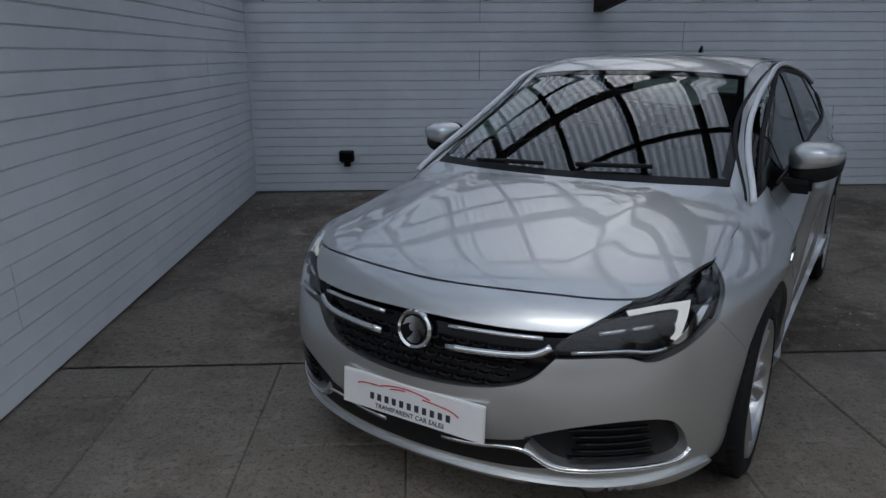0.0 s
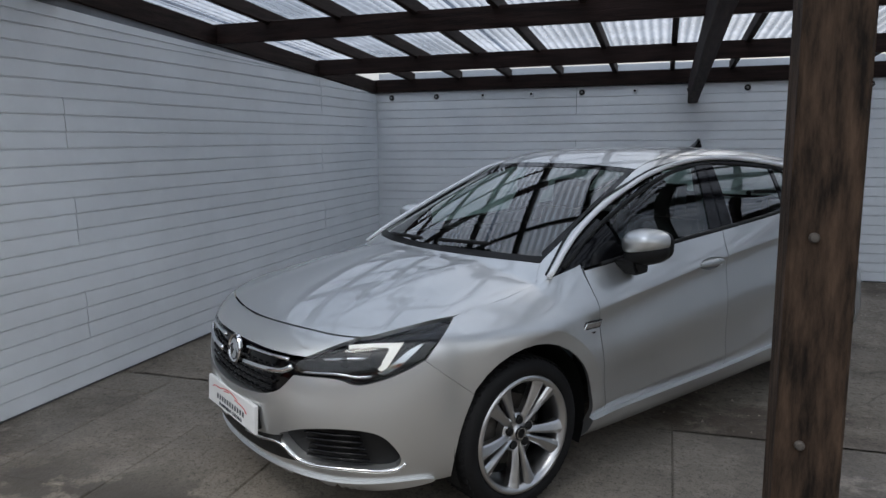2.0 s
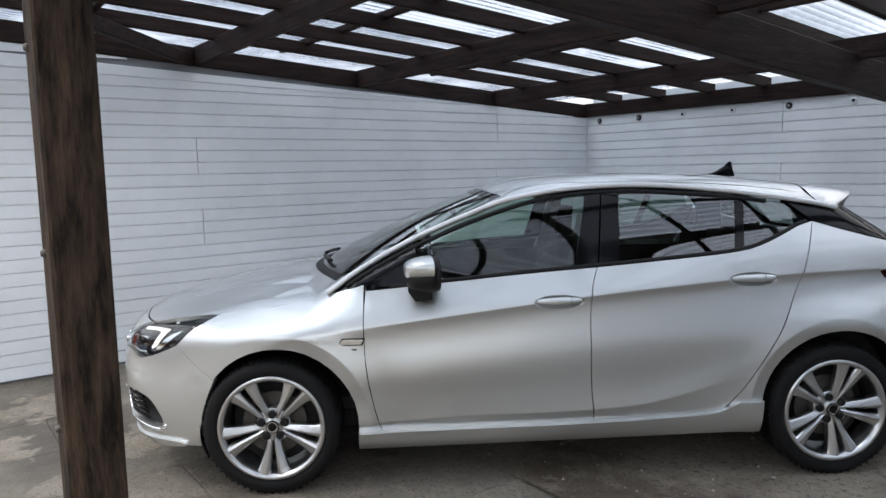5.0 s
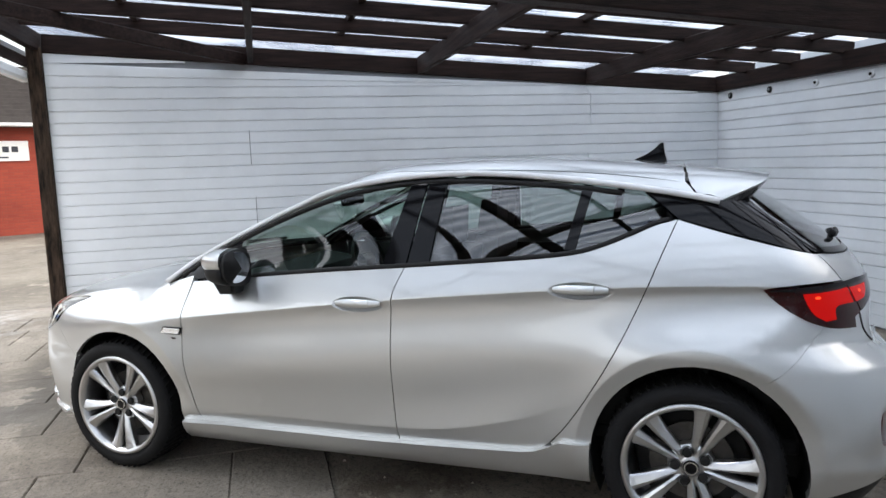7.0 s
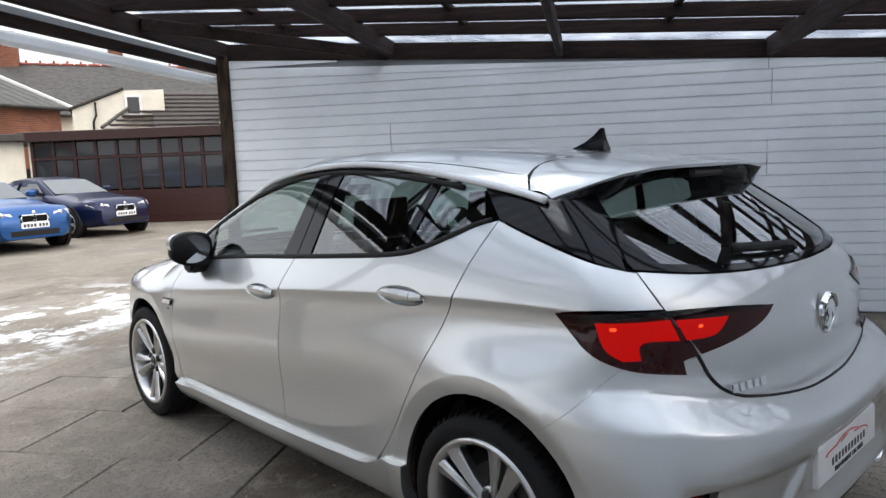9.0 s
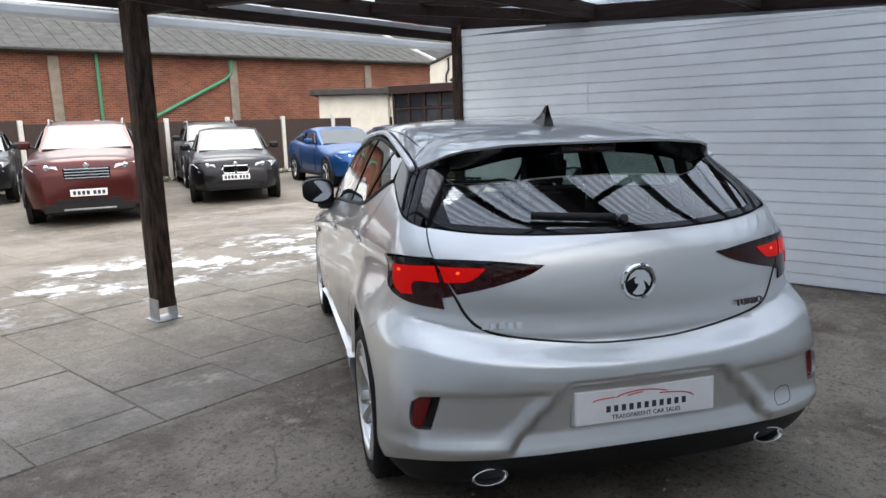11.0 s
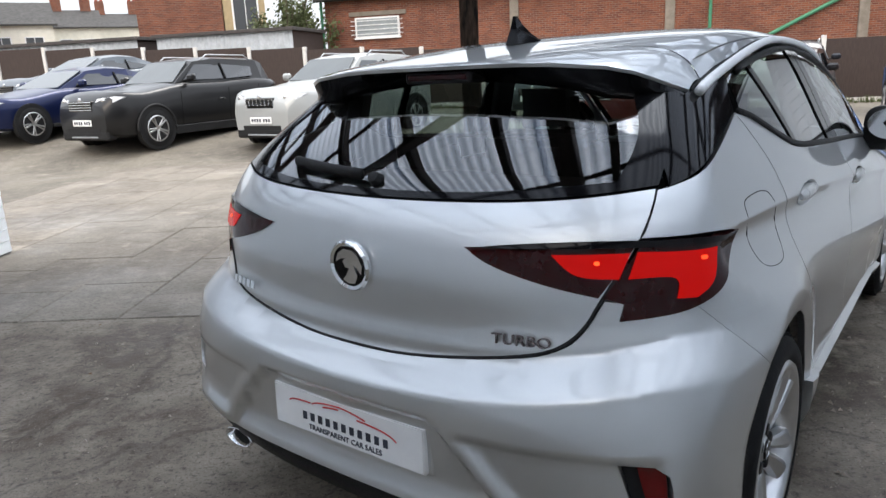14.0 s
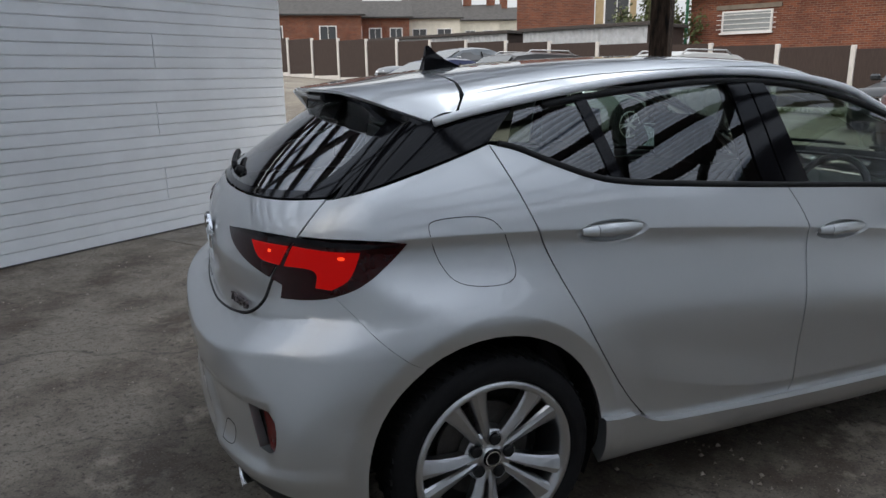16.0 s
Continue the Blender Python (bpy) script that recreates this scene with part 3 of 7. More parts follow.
def side_y(x, z):
    """Half the width at a height: shoulder crease, hollow door, lower crease and flat-lipped arches."""
    zc, zb, R = np.maximum(CREASE(x), .70), BELT(x), RIB(x)
    fade = np.clip((1.05 - x) / .35, 0, 1) * np.clip((x + 1.80) / .16, 0, 1)
    wheel = np.clip(bump(x, 1.36, .46) + bump(x, -1.38, .50) + (x > 1.36) + (x < -1.38), 0, 1)
    door = 1 - wheel
    low = np.clip((x + .86) / .22, 0, 1) * np.clip((.92 - x) / .12, 0, 1)
    zl = LOW(x)
    rear = np.clip(-x - .7, 0, 1) ** 2
    front = np.clip(x - .3, 0, 1.2) ** 2 * .9
    o = np.ones_like(x)
    zr = 1.40 * o
    z5 = np.maximum(zc - .245, .56)
    v5 = (R + .013) * door + np.where(x > 0, .893, .890) * wheel
    zu = zc - .045
    vu = R + (v5 - R) * .045 / (zc - z5) * (1 - .85 * fade) - .009 * fade
    Z = np.stack([.15 * o, .22 * o, np.minimum(.295, zl - .02), zl, np.minimum(zl + .105, z5 - .03), z5, zu, zc, np.maximum(zb, zc + .08), zr, zr + .2])
    v2 = .850 * door + .868 * wheel
    v3 = (.866 + .004 * (x > .5)) * door + .876 * wheel
    v4 = (.8615 + (v5 - .869) * .6) * door + .886 * wheel
    V = np.stack([.74 * o, .825 * o, v2, v3, v4, v5, vu, R, .79 - .045 * rear - .03 * front, .6 - .08 * rear - .05 * front, .44 * o])
    n = len(Z)
    dz = np.diff(Z, axis=0)
    sl = np.diff(V, axis=0) / dz
    out = np.zeros_like(x)

    def slope(k, above):
        if k == 0:
            return sl[0]
        if k == n - 1:
            return sl[-1]
        mid = (sl[k - 1] + sl[k]) / 2
        if k == 7:
            return fade * (sl[7] * .85 if above else sl[6] + .10) + (1 - fade) * mid
        if k == 3:
            return low * (sl[3] - .03 if above else sl[2]) + (1 - low) * mid
        return mid
    for i in range(n - 1):
        t = np.clip((z - Z[i]) / dz[i], 0, 1)
        v = (2 * t ** 3 - 3 * t ** 2 + 1) * V[i] + (t ** 3 - 2 * t ** 2 + t) * dz[i] * slope(i, 1) + (3 * t ** 2 - 2 * t ** 3) * V[i + 1] + (t ** 3 - t ** 2) * dz[i] * slope(i + 1, 0)
        out = np.where((z >= Z[i]) & (z < Z[i + 1]) if 0 < i < n - 2 else (z < Z[1] if i == 0 else z >= Z[i]), v, out)
    # arches swell towards a flat lip round the wheel
    for cx, cz in ((1.297, .325), (-1.345, .335)):
        r = np.hypot(x - cx, z - cz)
        d = np.clip(.55 - r, 0, .12)
        out = out - .17 * np.clip(.430 - r, 0, .07) * np.clip((z - .3) / .1, 0, 1)
        out = out + .011 * (d / .12) ** 1.6 * np.clip((z - .2) / .08, 0, 1)
    return out


def solid(P):
    """Below nought inside the body, above it outside."""
    x, y, z = P[:, 0], np.abs(P[:, 1]), P[:, 2]
    u = y / .6
    hood = HOOD(np.clip(x, .9, 2.35)) - .055 * u ** 2.2 + .008 * bump(y, .4, .06) * np.clip((2.1 - x) / .5, 0, 1)
    screen = .958 + (1.25 - x) * .452 + .05 * np.clip((1.25 - x) / .9, 0, 1) * np.clip((x - .35) / .9, 0, 1) * 1.6 - .085 * u ** 2
    back = 1.385 - (-1.44 - x) * .64 - .075 * u ** 2
    roof = ROOF(x) - .012 * u ** 2 - .03 * u ** 5
    g = -smax(-screen, -roof, .07)
    g = -smax(-g, -back, .03)
    top = np.maximum(hood, g)
    g_top = (z - top) * np.where(x > 1.2, .95, .9)
    g_side = y - side_y(x, z)
    nose_z = z
    g_front = (x - (NOSE(np.clip(nose_z, .1, .98)) - NOSE_PLAN(np.clip(y, 0, .92)))) * .8
    edge = .315 + (.56 - z) * .95

    inset = .030 * ease((edge - y) / .045 + .3) * ease((z - .33) / .05) * ease((.595 - z) / .03)
    inset = inset + .016 * ease((.568 - z) / .018) * ease((z - .36) / .10) * ease((y - edge - .02) / .07) * ease((.80 - y) / .05)
    g_rear = (tail_x(y, z) + inset - .014 * bump(z, .372, .028) + TAIL_PLAN(np.clip(y, 0, .93)) * (.52 + .48 * ease((z - .42) / .52)) - x) * .85
    f = smax(g_top, g_side, .07 - .03 * ease(x / .3) * ease((z - .93) / .06))
    f = smax(f, g_front, .07)
    f = smax(f, g_rear, .05 + .012 * ease((z - 1.06) / .1))
    return smax(f, .2 - z, .02)


def cast(O, D, reach):
    """Where rays from outside first meet the body."""
    n = len(O)
    lo = np.zeros(n)
    hi = np.full(n, reach)
    found = np.zeros(n, bool)
    step = .012
    for k in range(int(reach / step)):
        s = (k + 1) * step
        m = ~found & (solid(O + D * s) < 0)
        lo[m], hi[m] = s - step, s
        found |= m
    for _ in range(14):
        mid = (lo + hi) / 2
        ins = solid(O + D * mid[:, None]) < 0
        hi, lo = np.where(ins, mid, hi), np.where(ins, lo, mid)
    return O + D * hi[:, None], found


def domain(kind, ab):
    """Rays for a view of the body: L, R sides take (x, z); T takes (x, y); F and B take (degrees about a vertical axis, z)."""
    a, b = np.asarray(ab, float).T
    o, q = np.zeros_like(a), np.ones_like(a)
    if kind in "LR":
        s = 1 if kind == "L" else -1
        return np.stack([a, 1.1 * s * q, b], 1), np.stack([o, -s * q, o], 1), 1.1
    if kind == "T":
        return np.stack([a, b, 1.6 * q], 1), np.stack([o, o, -q], 1), 1.3
    c, s = np.cos(np.radians(a)), np.sin(np.radians(a))
    d = np.stack([c, s, o], 1) if kind == "F" else np.stack([-c, s, o], 1)
    axis = np.array([.9 if kind == "F" else -1.0, 0, 0])
    return axis + d * 1.6 + np.stack([o, o, b], 1), -d, 1.55


def normals(P, e=2e-3):
    g = np.stack([solid(P + e * v) - solid(P - e * v) for v in np.eye(3)], 1)
    return g / np.linalg.norm(g, axis=1, keepdims=True)


def onto(P):
    """The nearest places on the body to points close to it."""
    e = 2e-3
    for _ in range(7):
        g = np.stack([solid(P + e * v) - solid(P - e * v) for v in np.eye(3)], 1) / (2 * e)
        P = P - (solid(P) / np.clip(np.sum(g * g, 1), .1, None))[:, None] * g
    return P
# ---- panels laid on the hatchback's surface ----
from mathutils.geometry import delaunay_2d_cdt


def smooth_line(pts, rounds=2, closed=True):
    """Cuts corners off an outline; a point given with a third value stays sharp."""
    for _ in range(rounds):
        out = []
        n = len(pts)
        for i in range(n if closed else n - 1):
            p, q = pts[i], pts[(i + 1) % n]
            a = p if len(p) > 2 else (p[0] * .75 + q[0] * .25, p[1] * .75 + q[1] * .25)
            b = q if len(q) > 2 else (p[0] * .25 + q[0] * .75, p[1] * .25 + q[1] * .75)
            out += [a, b] if len(q) <= 2 else [a]
        pts = out
    return pts


def resample(pts, step, sx):
    out = []
    n = len(pts)
    for i in range(n):
        p, q = pts[i], pts[(i + 1) % n]
        k = max(1, math.ceil(math.hypot((q[0] - p[0]) * sx, q[1] - p[1]) / step))
        out += [(p[0] + (q[0] - p[0]) * j / k, p[1] + (q[1] - p[1]) * j / k) for j in range(k)]
    return out


def exact_normals(me, skin):
    """Shades the skin by the surface itself and the turned-in edges flat."""
    for p in me.polygons:
        p.use_smooth = True
    me.set_sharp_from_angle(angle=radians(35))
    out = []
    for p in me.polygons:
        on = all(skin[v] is not None for v in p.vertices)
        out += [tuple(skin[v]) if on else tuple(p.normal) for v in p.vertices]
    me.normals_split_custom_set(out)


def oval(cx, cz, rx, rz, n=36):
    return [(cx + rx * math.cos(2 * math.pi * k / n), cz + rz * math.sin(2 * math.pi * k / n)) for k in range(n)]


def ridge_lines(kind):
    """Lines of a view along which the skin bends sharply."""
    if kind == "B":
        y = np.arange(-.80, .801, .016)
        ze, zs, zc = shelf(y)
        x = -2.089 + TAIL_PLAN(np.abs(y)) * .74
        a = np.arctan2(y, -(x + 1.0)) * .95
        x = -1.99 + TAIL_PLAN(np.abs(y)) * .83
        a2 = np.arctan2(y, -(x + 1.0)) * .95
        return [np.stack([a, ze + d], 1) for d in (-.012, -.003, .003, .012)] + [np.stack([a2, zc + d], 1) for d in (-.012, -.003, .003, .012)]
    if kind not in "LR":
        return []
    xs = np.arange(-1.78, 1.1, .016)
    lines = [np.stack([xs, CREASE(xs) + d], 1) for d in (-.012, -.0035, .0035, .012)]
    xs = np.arange(-.84, .9, .016)
    lines += [np.stack([xs, LOW(xs) + d], 1) for d in (-.010, -.003, .003, .010)]
    a = np.radians(np.arange(-8, 190, 2.2))
    for cx, cz in ((1.297, .325), (-1.345, .335)):
        lines += [np.stack([cx + r * np.cos(a), cz + r * np.sin(a)], 1) for r in (.421, .427, .433, .439)]
    return lines


def within(P, G):
    """Which points of G lie inside the outline P, and how near to its corners."""
    inside, near = np.zeros(len(G), bool), np.full(len(G), 9.0)
    for (x0, y0), (x1, y1) in zip(P, np.roll(P, -1, 0)):
        inside ^= ((y0 > G[:, 1]) != (y1 > G[:, 1])) & (G[:, 0] < (x1 - x0) * (G[:, 1] - y0) / (y1 - y0 + 1e-12) + x0)
        near = np.minimum(near, np.hypot(G[:, 0] - x0, G[:, 1] - y0))
    return inside, near


def panel(name, kind, outline, mat, parent, gap=.002, step=.03, depth=.02, lift=0.0, label="", rounds=2, hole=None, rim_mat=None):
    """A piece of the body's skin inside an outline given in one view, with edges turned in."""
    sx = 1.0 if kind in "LRT" else math.radians(1) * (1.2 if kind == "F" else .95)
    pts = resample(smooth_line(outline, rounds), step, sx)
    P = np.array([(p[0] * sx, p[1]) for p in pts])
    nxt, prv = np.roll(P, -1, 0), np.roll(P, 1, 0)
    area = np.sum(P[:, 0] * nxt[:, 1] - nxt[:, 0] * P[:, 1]) / 2
    if area < 0:
        P = P[::-1]
        nxt, prv = np.roll(P, -1, 0), np.roll(P, 1, 0)
    d = nxt - prv
    d /= np.linalg.norm(d, axis=1, keepdims=True) + 1e-9
    P = P + np.stack([-d[:, 1], d[:, 0]], 1) * gap
    nb = len(P)
    xs = np.arange(P[:, 0].min() + step / 2, P[:, 0].max(), step)
    ys = np.arange(P[:, 1].min() + step / 2, P[:, 1].max(), step)
    G = np.array([(a + (step / 2 if j % 2 else 0), b) for j, b in enumerate(ys) for a in xs]).reshape(-1, 2)
    extra, links = [], []
    for line in (ridge_lines(kind) if mat is SILVER else []):
        ok, nr = within(P, line)
        ok &= nr > .006
        for k in range(len(line)):
            if ok[k]:
                extra.append(line[k])
                if k and ok[k - 1]:
                    links.append((nb + len(extra) - 2, nb + len(extra) - 1))
    hole = [np.array([(q[0] * sx, q[1]) for q in h]) for h in hole or ()]
    for h in hole:
        k0, m = nb + len(extra), len(h)
        extra += list(h)
        links += [(k0 + k, k0 + (k + 1) % m) for k in range(m)]
    if len(G):
        ok, nr = within(P, G)
        G = G[ok & (nr > step * .45)]
    if len(extra) and len(G):
        E = np.array(extra)
        G = G[[np.hypot(*(E - g).T).min() > step * .33 for g in G]]
    A = np.vstack([q for q in (P, np.array(extra).reshape(-1, 2), G) if len(q)])
    co, _, faces, *_ = delaunay_2d_cdt([Vector(v) for v in A], links, [list(range(nb))], 1, 1e-7)
    co = np.array([tuple(v) for v in co])
    ab = np.stack([co[:, 0] / sx, co[:, 1]], 1)
    O, D, reach = domain(kind, ab)
    W, ok = cast(O, D, reach)
    N = normals(W)
    W = W + N * lift
    bm = bmesh.new()
    vs = [bm.verts.new(p) for p in W]
    for f in faces:
        if any(within(h, co[list(f)].mean(0)[None])[0][0] for h in hole):
            continue
        a, b, c = (W[i] for i in f[:3])
        nn = np.cross(b - a, c - a)
        f = list(f)
        if nn @ N[f[0]] < 0:
            f = f[::-1]
        try:
            bm.faces.new([vs[i] for i in f])
        except ValueError:
            pass
    for v in [v for v in vs if not v.link_faces]:
        bm.verts.remove(v)
    vs = [v if v.is_valid else None for v in vs]
    if depth:
        edge = [e for e in bm.edges if len(e.link_faces) == 1]
        at = {v: i for i, v in enumerate(vs)}
        low = {}
        for e in edge:
            for v in e.verts:
                if v not in low:
                    low[v] = bm.verts.new(v.co - Vector(N[at[v]]) * depth)
        for e in edge:
            f = e.link_faces[0]
            a, b = e.verts
            lp = next(x for x in f.loops if x.edge == e)
            if lp.vert == a:
                a, b = b, a
            bm.faces.new((a, b, low[b], low[a]))
    at = {v: i for i, v in enumerate(vs)}
    soft = normals(W, .03 if mat in (GLASS, GLASS_FRONT, GLASS_REAR, GLASS_BACK, LENS, BLACK_GLOSS) else .004 if kind in "LR" else .006 if kind == "B" else .011)
    skin = [soft[at[v]] if v in at else None for v in bm.verts]
    ob = part(name, bm, mat, parent, label)
    exact_normals(ob.data, skin)
    return ob


def strip(name, kind, line, r, mat, parent, lift=.002, label="", closed=False, flat=1.0, rounds=2, n=6):
    """A bar laid along a line on the skin."""
    pts = smooth_line(line, rounds, closed) if rounds else line
    O, D, reach = domain(kind, [p[:2] for p in pts])
    W, ok = cast(O, D, reach)
    W = W + normals(W) * lift
    return part(name, tube([tuple(p) for p in W], r, n, closed, flat=flat), mat, parent, label, smooth=True)


def flip(pts):
    """The same outline on the other side, for views about a vertical axis."""
    return [(-p[0], *p[1:]) for p in pts]


def arch(cx, cz, r, a0, a1, n=14):
    return [(cx + r * math.cos(radians(a0 + (a1 - a0) * i / n)), cz + r * math.sin(radians(a0 + (a1 - a0) * i / n)), 1) for i in range(n + 1)]


def edge_on_side(kind, a, b, n=7, side="L"):
    """A straight seam of a front or rear view, as points (x, z) of the side view."""
    ab = [(a[0] + (b[0] - a[0]) * i / n, a[1] + (b[1] - a[1]) * i / n) for i in range(n + 1)]
    O, D, reach = domain(kind, ab)
    return [(float(p[0]), float(p[2]), 1) for p in cast(O, D, reach)[0]]


def band(name, A, B, mat, parent, n=6, lift=0.0, turn=.012):
    """Skin between two lines on the body, with both edges turned in."""
    rows = [onto(A + (B - A) * k / n) for k in range(n + 1)]
    bm = bmesh.new()
    N = [normals(r) for r in rows]
    grid_ = [rows[0] - N[0] * turn] + [r + q * lift for r, q in zip(rows, N)] + [rows[-1] - N[-1] * turn]
    vs = [[bm.verts.new(p) for p in r] for r in grid_]
    for p, q in zip(vs, vs[1:]):
        for k in range(len(p) - 1):
            bm.faces.new((p[k], p[k + 1], q[k + 1], q[k]))
    bmesh.ops.recalc_face_normals(bm, faces=bm.faces)
    h, w_ = len(vs) // 2, len(vs[0]) // 2
    f0 = next(iter(set(vs[h][w_].link_faces) & set(vs[h][w_ + 1].link_faces)))
    f0.normal_update()
    if f0.normal.dot(Vector(N[min(h, n)][w_])) < 0:
        bmesh.ops.reverse_faces(bm, faces=bm.faces)
    flat_n = [None] * len(rows[0]) + [q for r in rows for q in normals(r, .01)] + [None] * len(rows[0])
    ob = part(name, bm, mat, parent)
    exact_normals(ob.data, flat_n)
    return ob


def even(P, deg=7):
    """The same line with its sideways wobble smoothed out."""
    x = (P[:, 0] - P[:, 0].mean()) / np.ptp(P[:, 0])
    Q = P.copy()
    Q[:, 1] = np.polyval(np.polyfit(x, P[:, 1], deg), x)
    return Q


def line_on(kind, pts, xs):
    """Points of a line drawn in one view, taken at given x."""
    sp = spline([p[:2] for p in pts])
    b = sp(xs)
    O, D, reach = domain(kind, np.stack([xs, b], 1))
    return cast(O, D, reach)[0]


def roof_rail(s):
    """The silver band over doors and beside the windscreen."""
    xs = np.concatenate([np.linspace(1.112, .2, 56), np.linspace(.17, -1.300, 40)])
    xo = np.concatenate([np.linspace(1.112, .2, 56), np.linspace(.17, -1.342, 40)])
    out = line_on("L" if s > 0 else "R", [(1.13, .883), (1.10, .900), (1.02, .947), (.907, 1.021), (.77, 1.095), (.633, 1.163), (.347, 1.281), (.072, 1.363), (-.19, 1.403), (-.443, 1.405), (-.69, 1.389), (-.925, 1.367), (-1.156, 1.332), (-1.36, 1.294)], xo)
    px_, py_ = zip(*sorted(p[:2] for p in smooth_line([(1.13, .722), (1.06, .675), (1.022, .650), (.95, .646), (.81, .629), (.538, .588), (.223, .532), (.1, .540), (-.1, .559), (-.44, .574), (-.93, .584), (-1.32, .598)], 2, False)))
    inn = cast(*domain("T", np.stack([xs, s * np.interp(xs, px_, py_)], 1)))[0]
    return band("roof_rail", inn, even(out), SILVER, car, 7)


HEADING = 55.0
BADGE = material("shaded_chrome_badge", (.16, .13, .13), .25, metal=.8, grain=.2, scale=60)
CAR = pose(0, 0, 0, 0, 0, HEADING)
car = thing("hatchback_car", "silver five-door hatchback with alloy wheels, lights on", "car", CAR)

CUT_A = [(.885, .955, 1), (.893, .86), (.893, .75), (.888, .61), (.858, .42), (.82, .285, 1)]
CUT_B = [(-.178, .295, 1), (-.16, .48), (-.157, .735), (-.163, .91), (-.185, .98), (-.205, 1.024, 1)]
CUT_C = [(-.70, .318), (-.76, .322), (-.80, .345), (-.90, .457), (-1.047, .70), (-1.148, .906), (-1.216, 1.072), (-1.276, 1.212, 1)]
BELT_F = [(-.205, 1.024, 1), (.19, .998), (.58, .964), (.885, .936, 1)]
BELT_R = [(-1.276, 1.212, 1), (-1.20, 1.195), (-1.127, 1.162), (-1.01, 1.114), (-.893, 1.081), (-.548, 1.051), (-.205, 1.024, 1)]
FRONT_ARCH = (1.297, .325, .369)
REAR_ARCH = (-1.345, .335, .372)
seam_p = cast(*domain("L", [(REAR_ARCH[0] + REAR_ARCH[2] * math.cos(radians(122.8)), REAR_ARCH[1] + REAR_ARCH[2] * math.sin(radians(122.8)))]))[0][0]
SEAM_END = (math.degrees(math.atan2(seam_p[1], -(seam_p[0] + 1.0))), float(seam_p[2]))
for side in "LR":
    w = {"L": "left", "R": "right"}[side]
    sg = 1 if side == "L" else -1
    door = panel("front_door", side, CUT_A[::1] + CUT_B + BELT_F[1:-1] + [(.885, .936, 1)], SILVER, car, rounds=2, hole=[oval(-.012, .874, .116, .032)])
    rdoor = panel("rear_door", side, CUT_B[::-1] + [(-.35, .302), (-.55, .31)] + CUT_C + BELT_R[1:-1], SILVER, car, rounds=2, hole=[oval(-.935, .955, .118, .033)])
    panel("front_wing", side, [(.893, .962, 1), (1.1, .908), (1.3, .868), (1.5, .846), (1.60, .828, 1)] + edge_on_side("F", (46.6, .828), (43.8, .748)) + edge_on_side("F", (43.8, .748), (42.2, .702))[1:] + edge_on_side("F", (42.2, .702), (51.2, .548))[1:] + arch(*FRONT_ARCH, 41, 183) + [(.93, .285, 1)] + CUT_A[::-1][:-1], SILVER, car)
    panel("rear_quarter", side, CUT_C[2:] + [(-1.43, 1.165), (-1.60, 1.12), ] + edge_on_side("B", (42.3, 1.085), (39.5, .993)) + [(-1.68, .992), (-1.575, .975, 1), (-1.65, .905)] + edge_on_side("B", (45.2, .853), SEAM_END)[:-1] + arch(*REAR_ARCH, 123, 6) + [(-.975, .38, 1), (-.86, .375, 1)], SILVER, car)
    panel("side_sill", side, [(.93, .292, 1), (.82, .291, 1), (.3, .296), (-.178, .302), (-.6, .319), (-.74, .328), (-.80, .350), (-.86, .380, 1), (-.972, .384, 1), (-.972, .236, 1), (-.2, .222), (.935, .207, 1)], SILVER, car, rounds=1, lift=.024, depth=.045)
    # glass and black pillars
    fw = panel("door_window", side, [(.635, 1.145, 1), (.565, .972, 1), (.19, 1.01), (-.10, 1.032, 1), (-.185, 1.375, 1), (.0, 1.365), (.2, 1.322), (.42, 1.245)], GLASS, door, gap=0, lift=-.004, depth=.003)
    panel("quarter_light", side, [(.66, 1.142, 1), (.60, .972, 1), (.86, .948, 1), (1.04, .925, 1), (.88, 1.04)], BLACK_GLOSS, door, gap=0, lift=-.002, depth=.004)
    rw = panel("door_window", side, [(-.315, 1.043, 1), (-.55, 1.062), (-.865, 1.088, 1), (-.925, 1.342, 1), (-.69, 1.366), (-.352, 1.380, 1)], GLASS_REAR, rdoor, gap=0, lift=-.004, depth=.003)
    panel("quarter_window", side, [(-.905, 1.095, 1), (-1.01, 1.13), (-1.13, 1.178), (-1.215, 1.215, 1), (-1.165, 1.30, 1), (-.96, 1.336, 1)], GLASS_REAR, rdoor, gap=0, lift=-.004, depth=.003)
    panel("door_pillar_trim", side, [(-.10, 1.036, 1), (-.185, 1.378, 1), (-.262, 1.382, 1), (-.208, 1.03, 1)], BLACK_GLOSS, door, gap=.002, lift=.001, depth=.01)
    panel("door_pillar_trim", side, [(-.212, 1.03, 1), (-.266, 1.382, 1), (-.35, 1.382, 1), (-.312, 1.04, 1)], BLACK_GLOSS, rdoor, gap=.002, lift=.001, depth=.01)
    panel("window_bar", side, [(-.862, 1.084, 1), (-.922, 1.346, 1), (-.962, 1.34, 1), (-.906, 1.09, 1)], BLACK_GLOSS, rdoor, gap=0, lift=0, depth=.008)
    panel("black_pillar_panel", side, [(-1.155, 1.318, 1), (-1.275, 1.214, 1), (-1.43, 1.169), (-1.60, 1.124), (-1.728, 1.085, 1), (-1.66, 1.16), (-1.53, 1.25), (-1.43, 1.277, 1), (-1.3, 1.295)], BLACK_GLOSS, car, gap=.002, lift=0, step=.018)
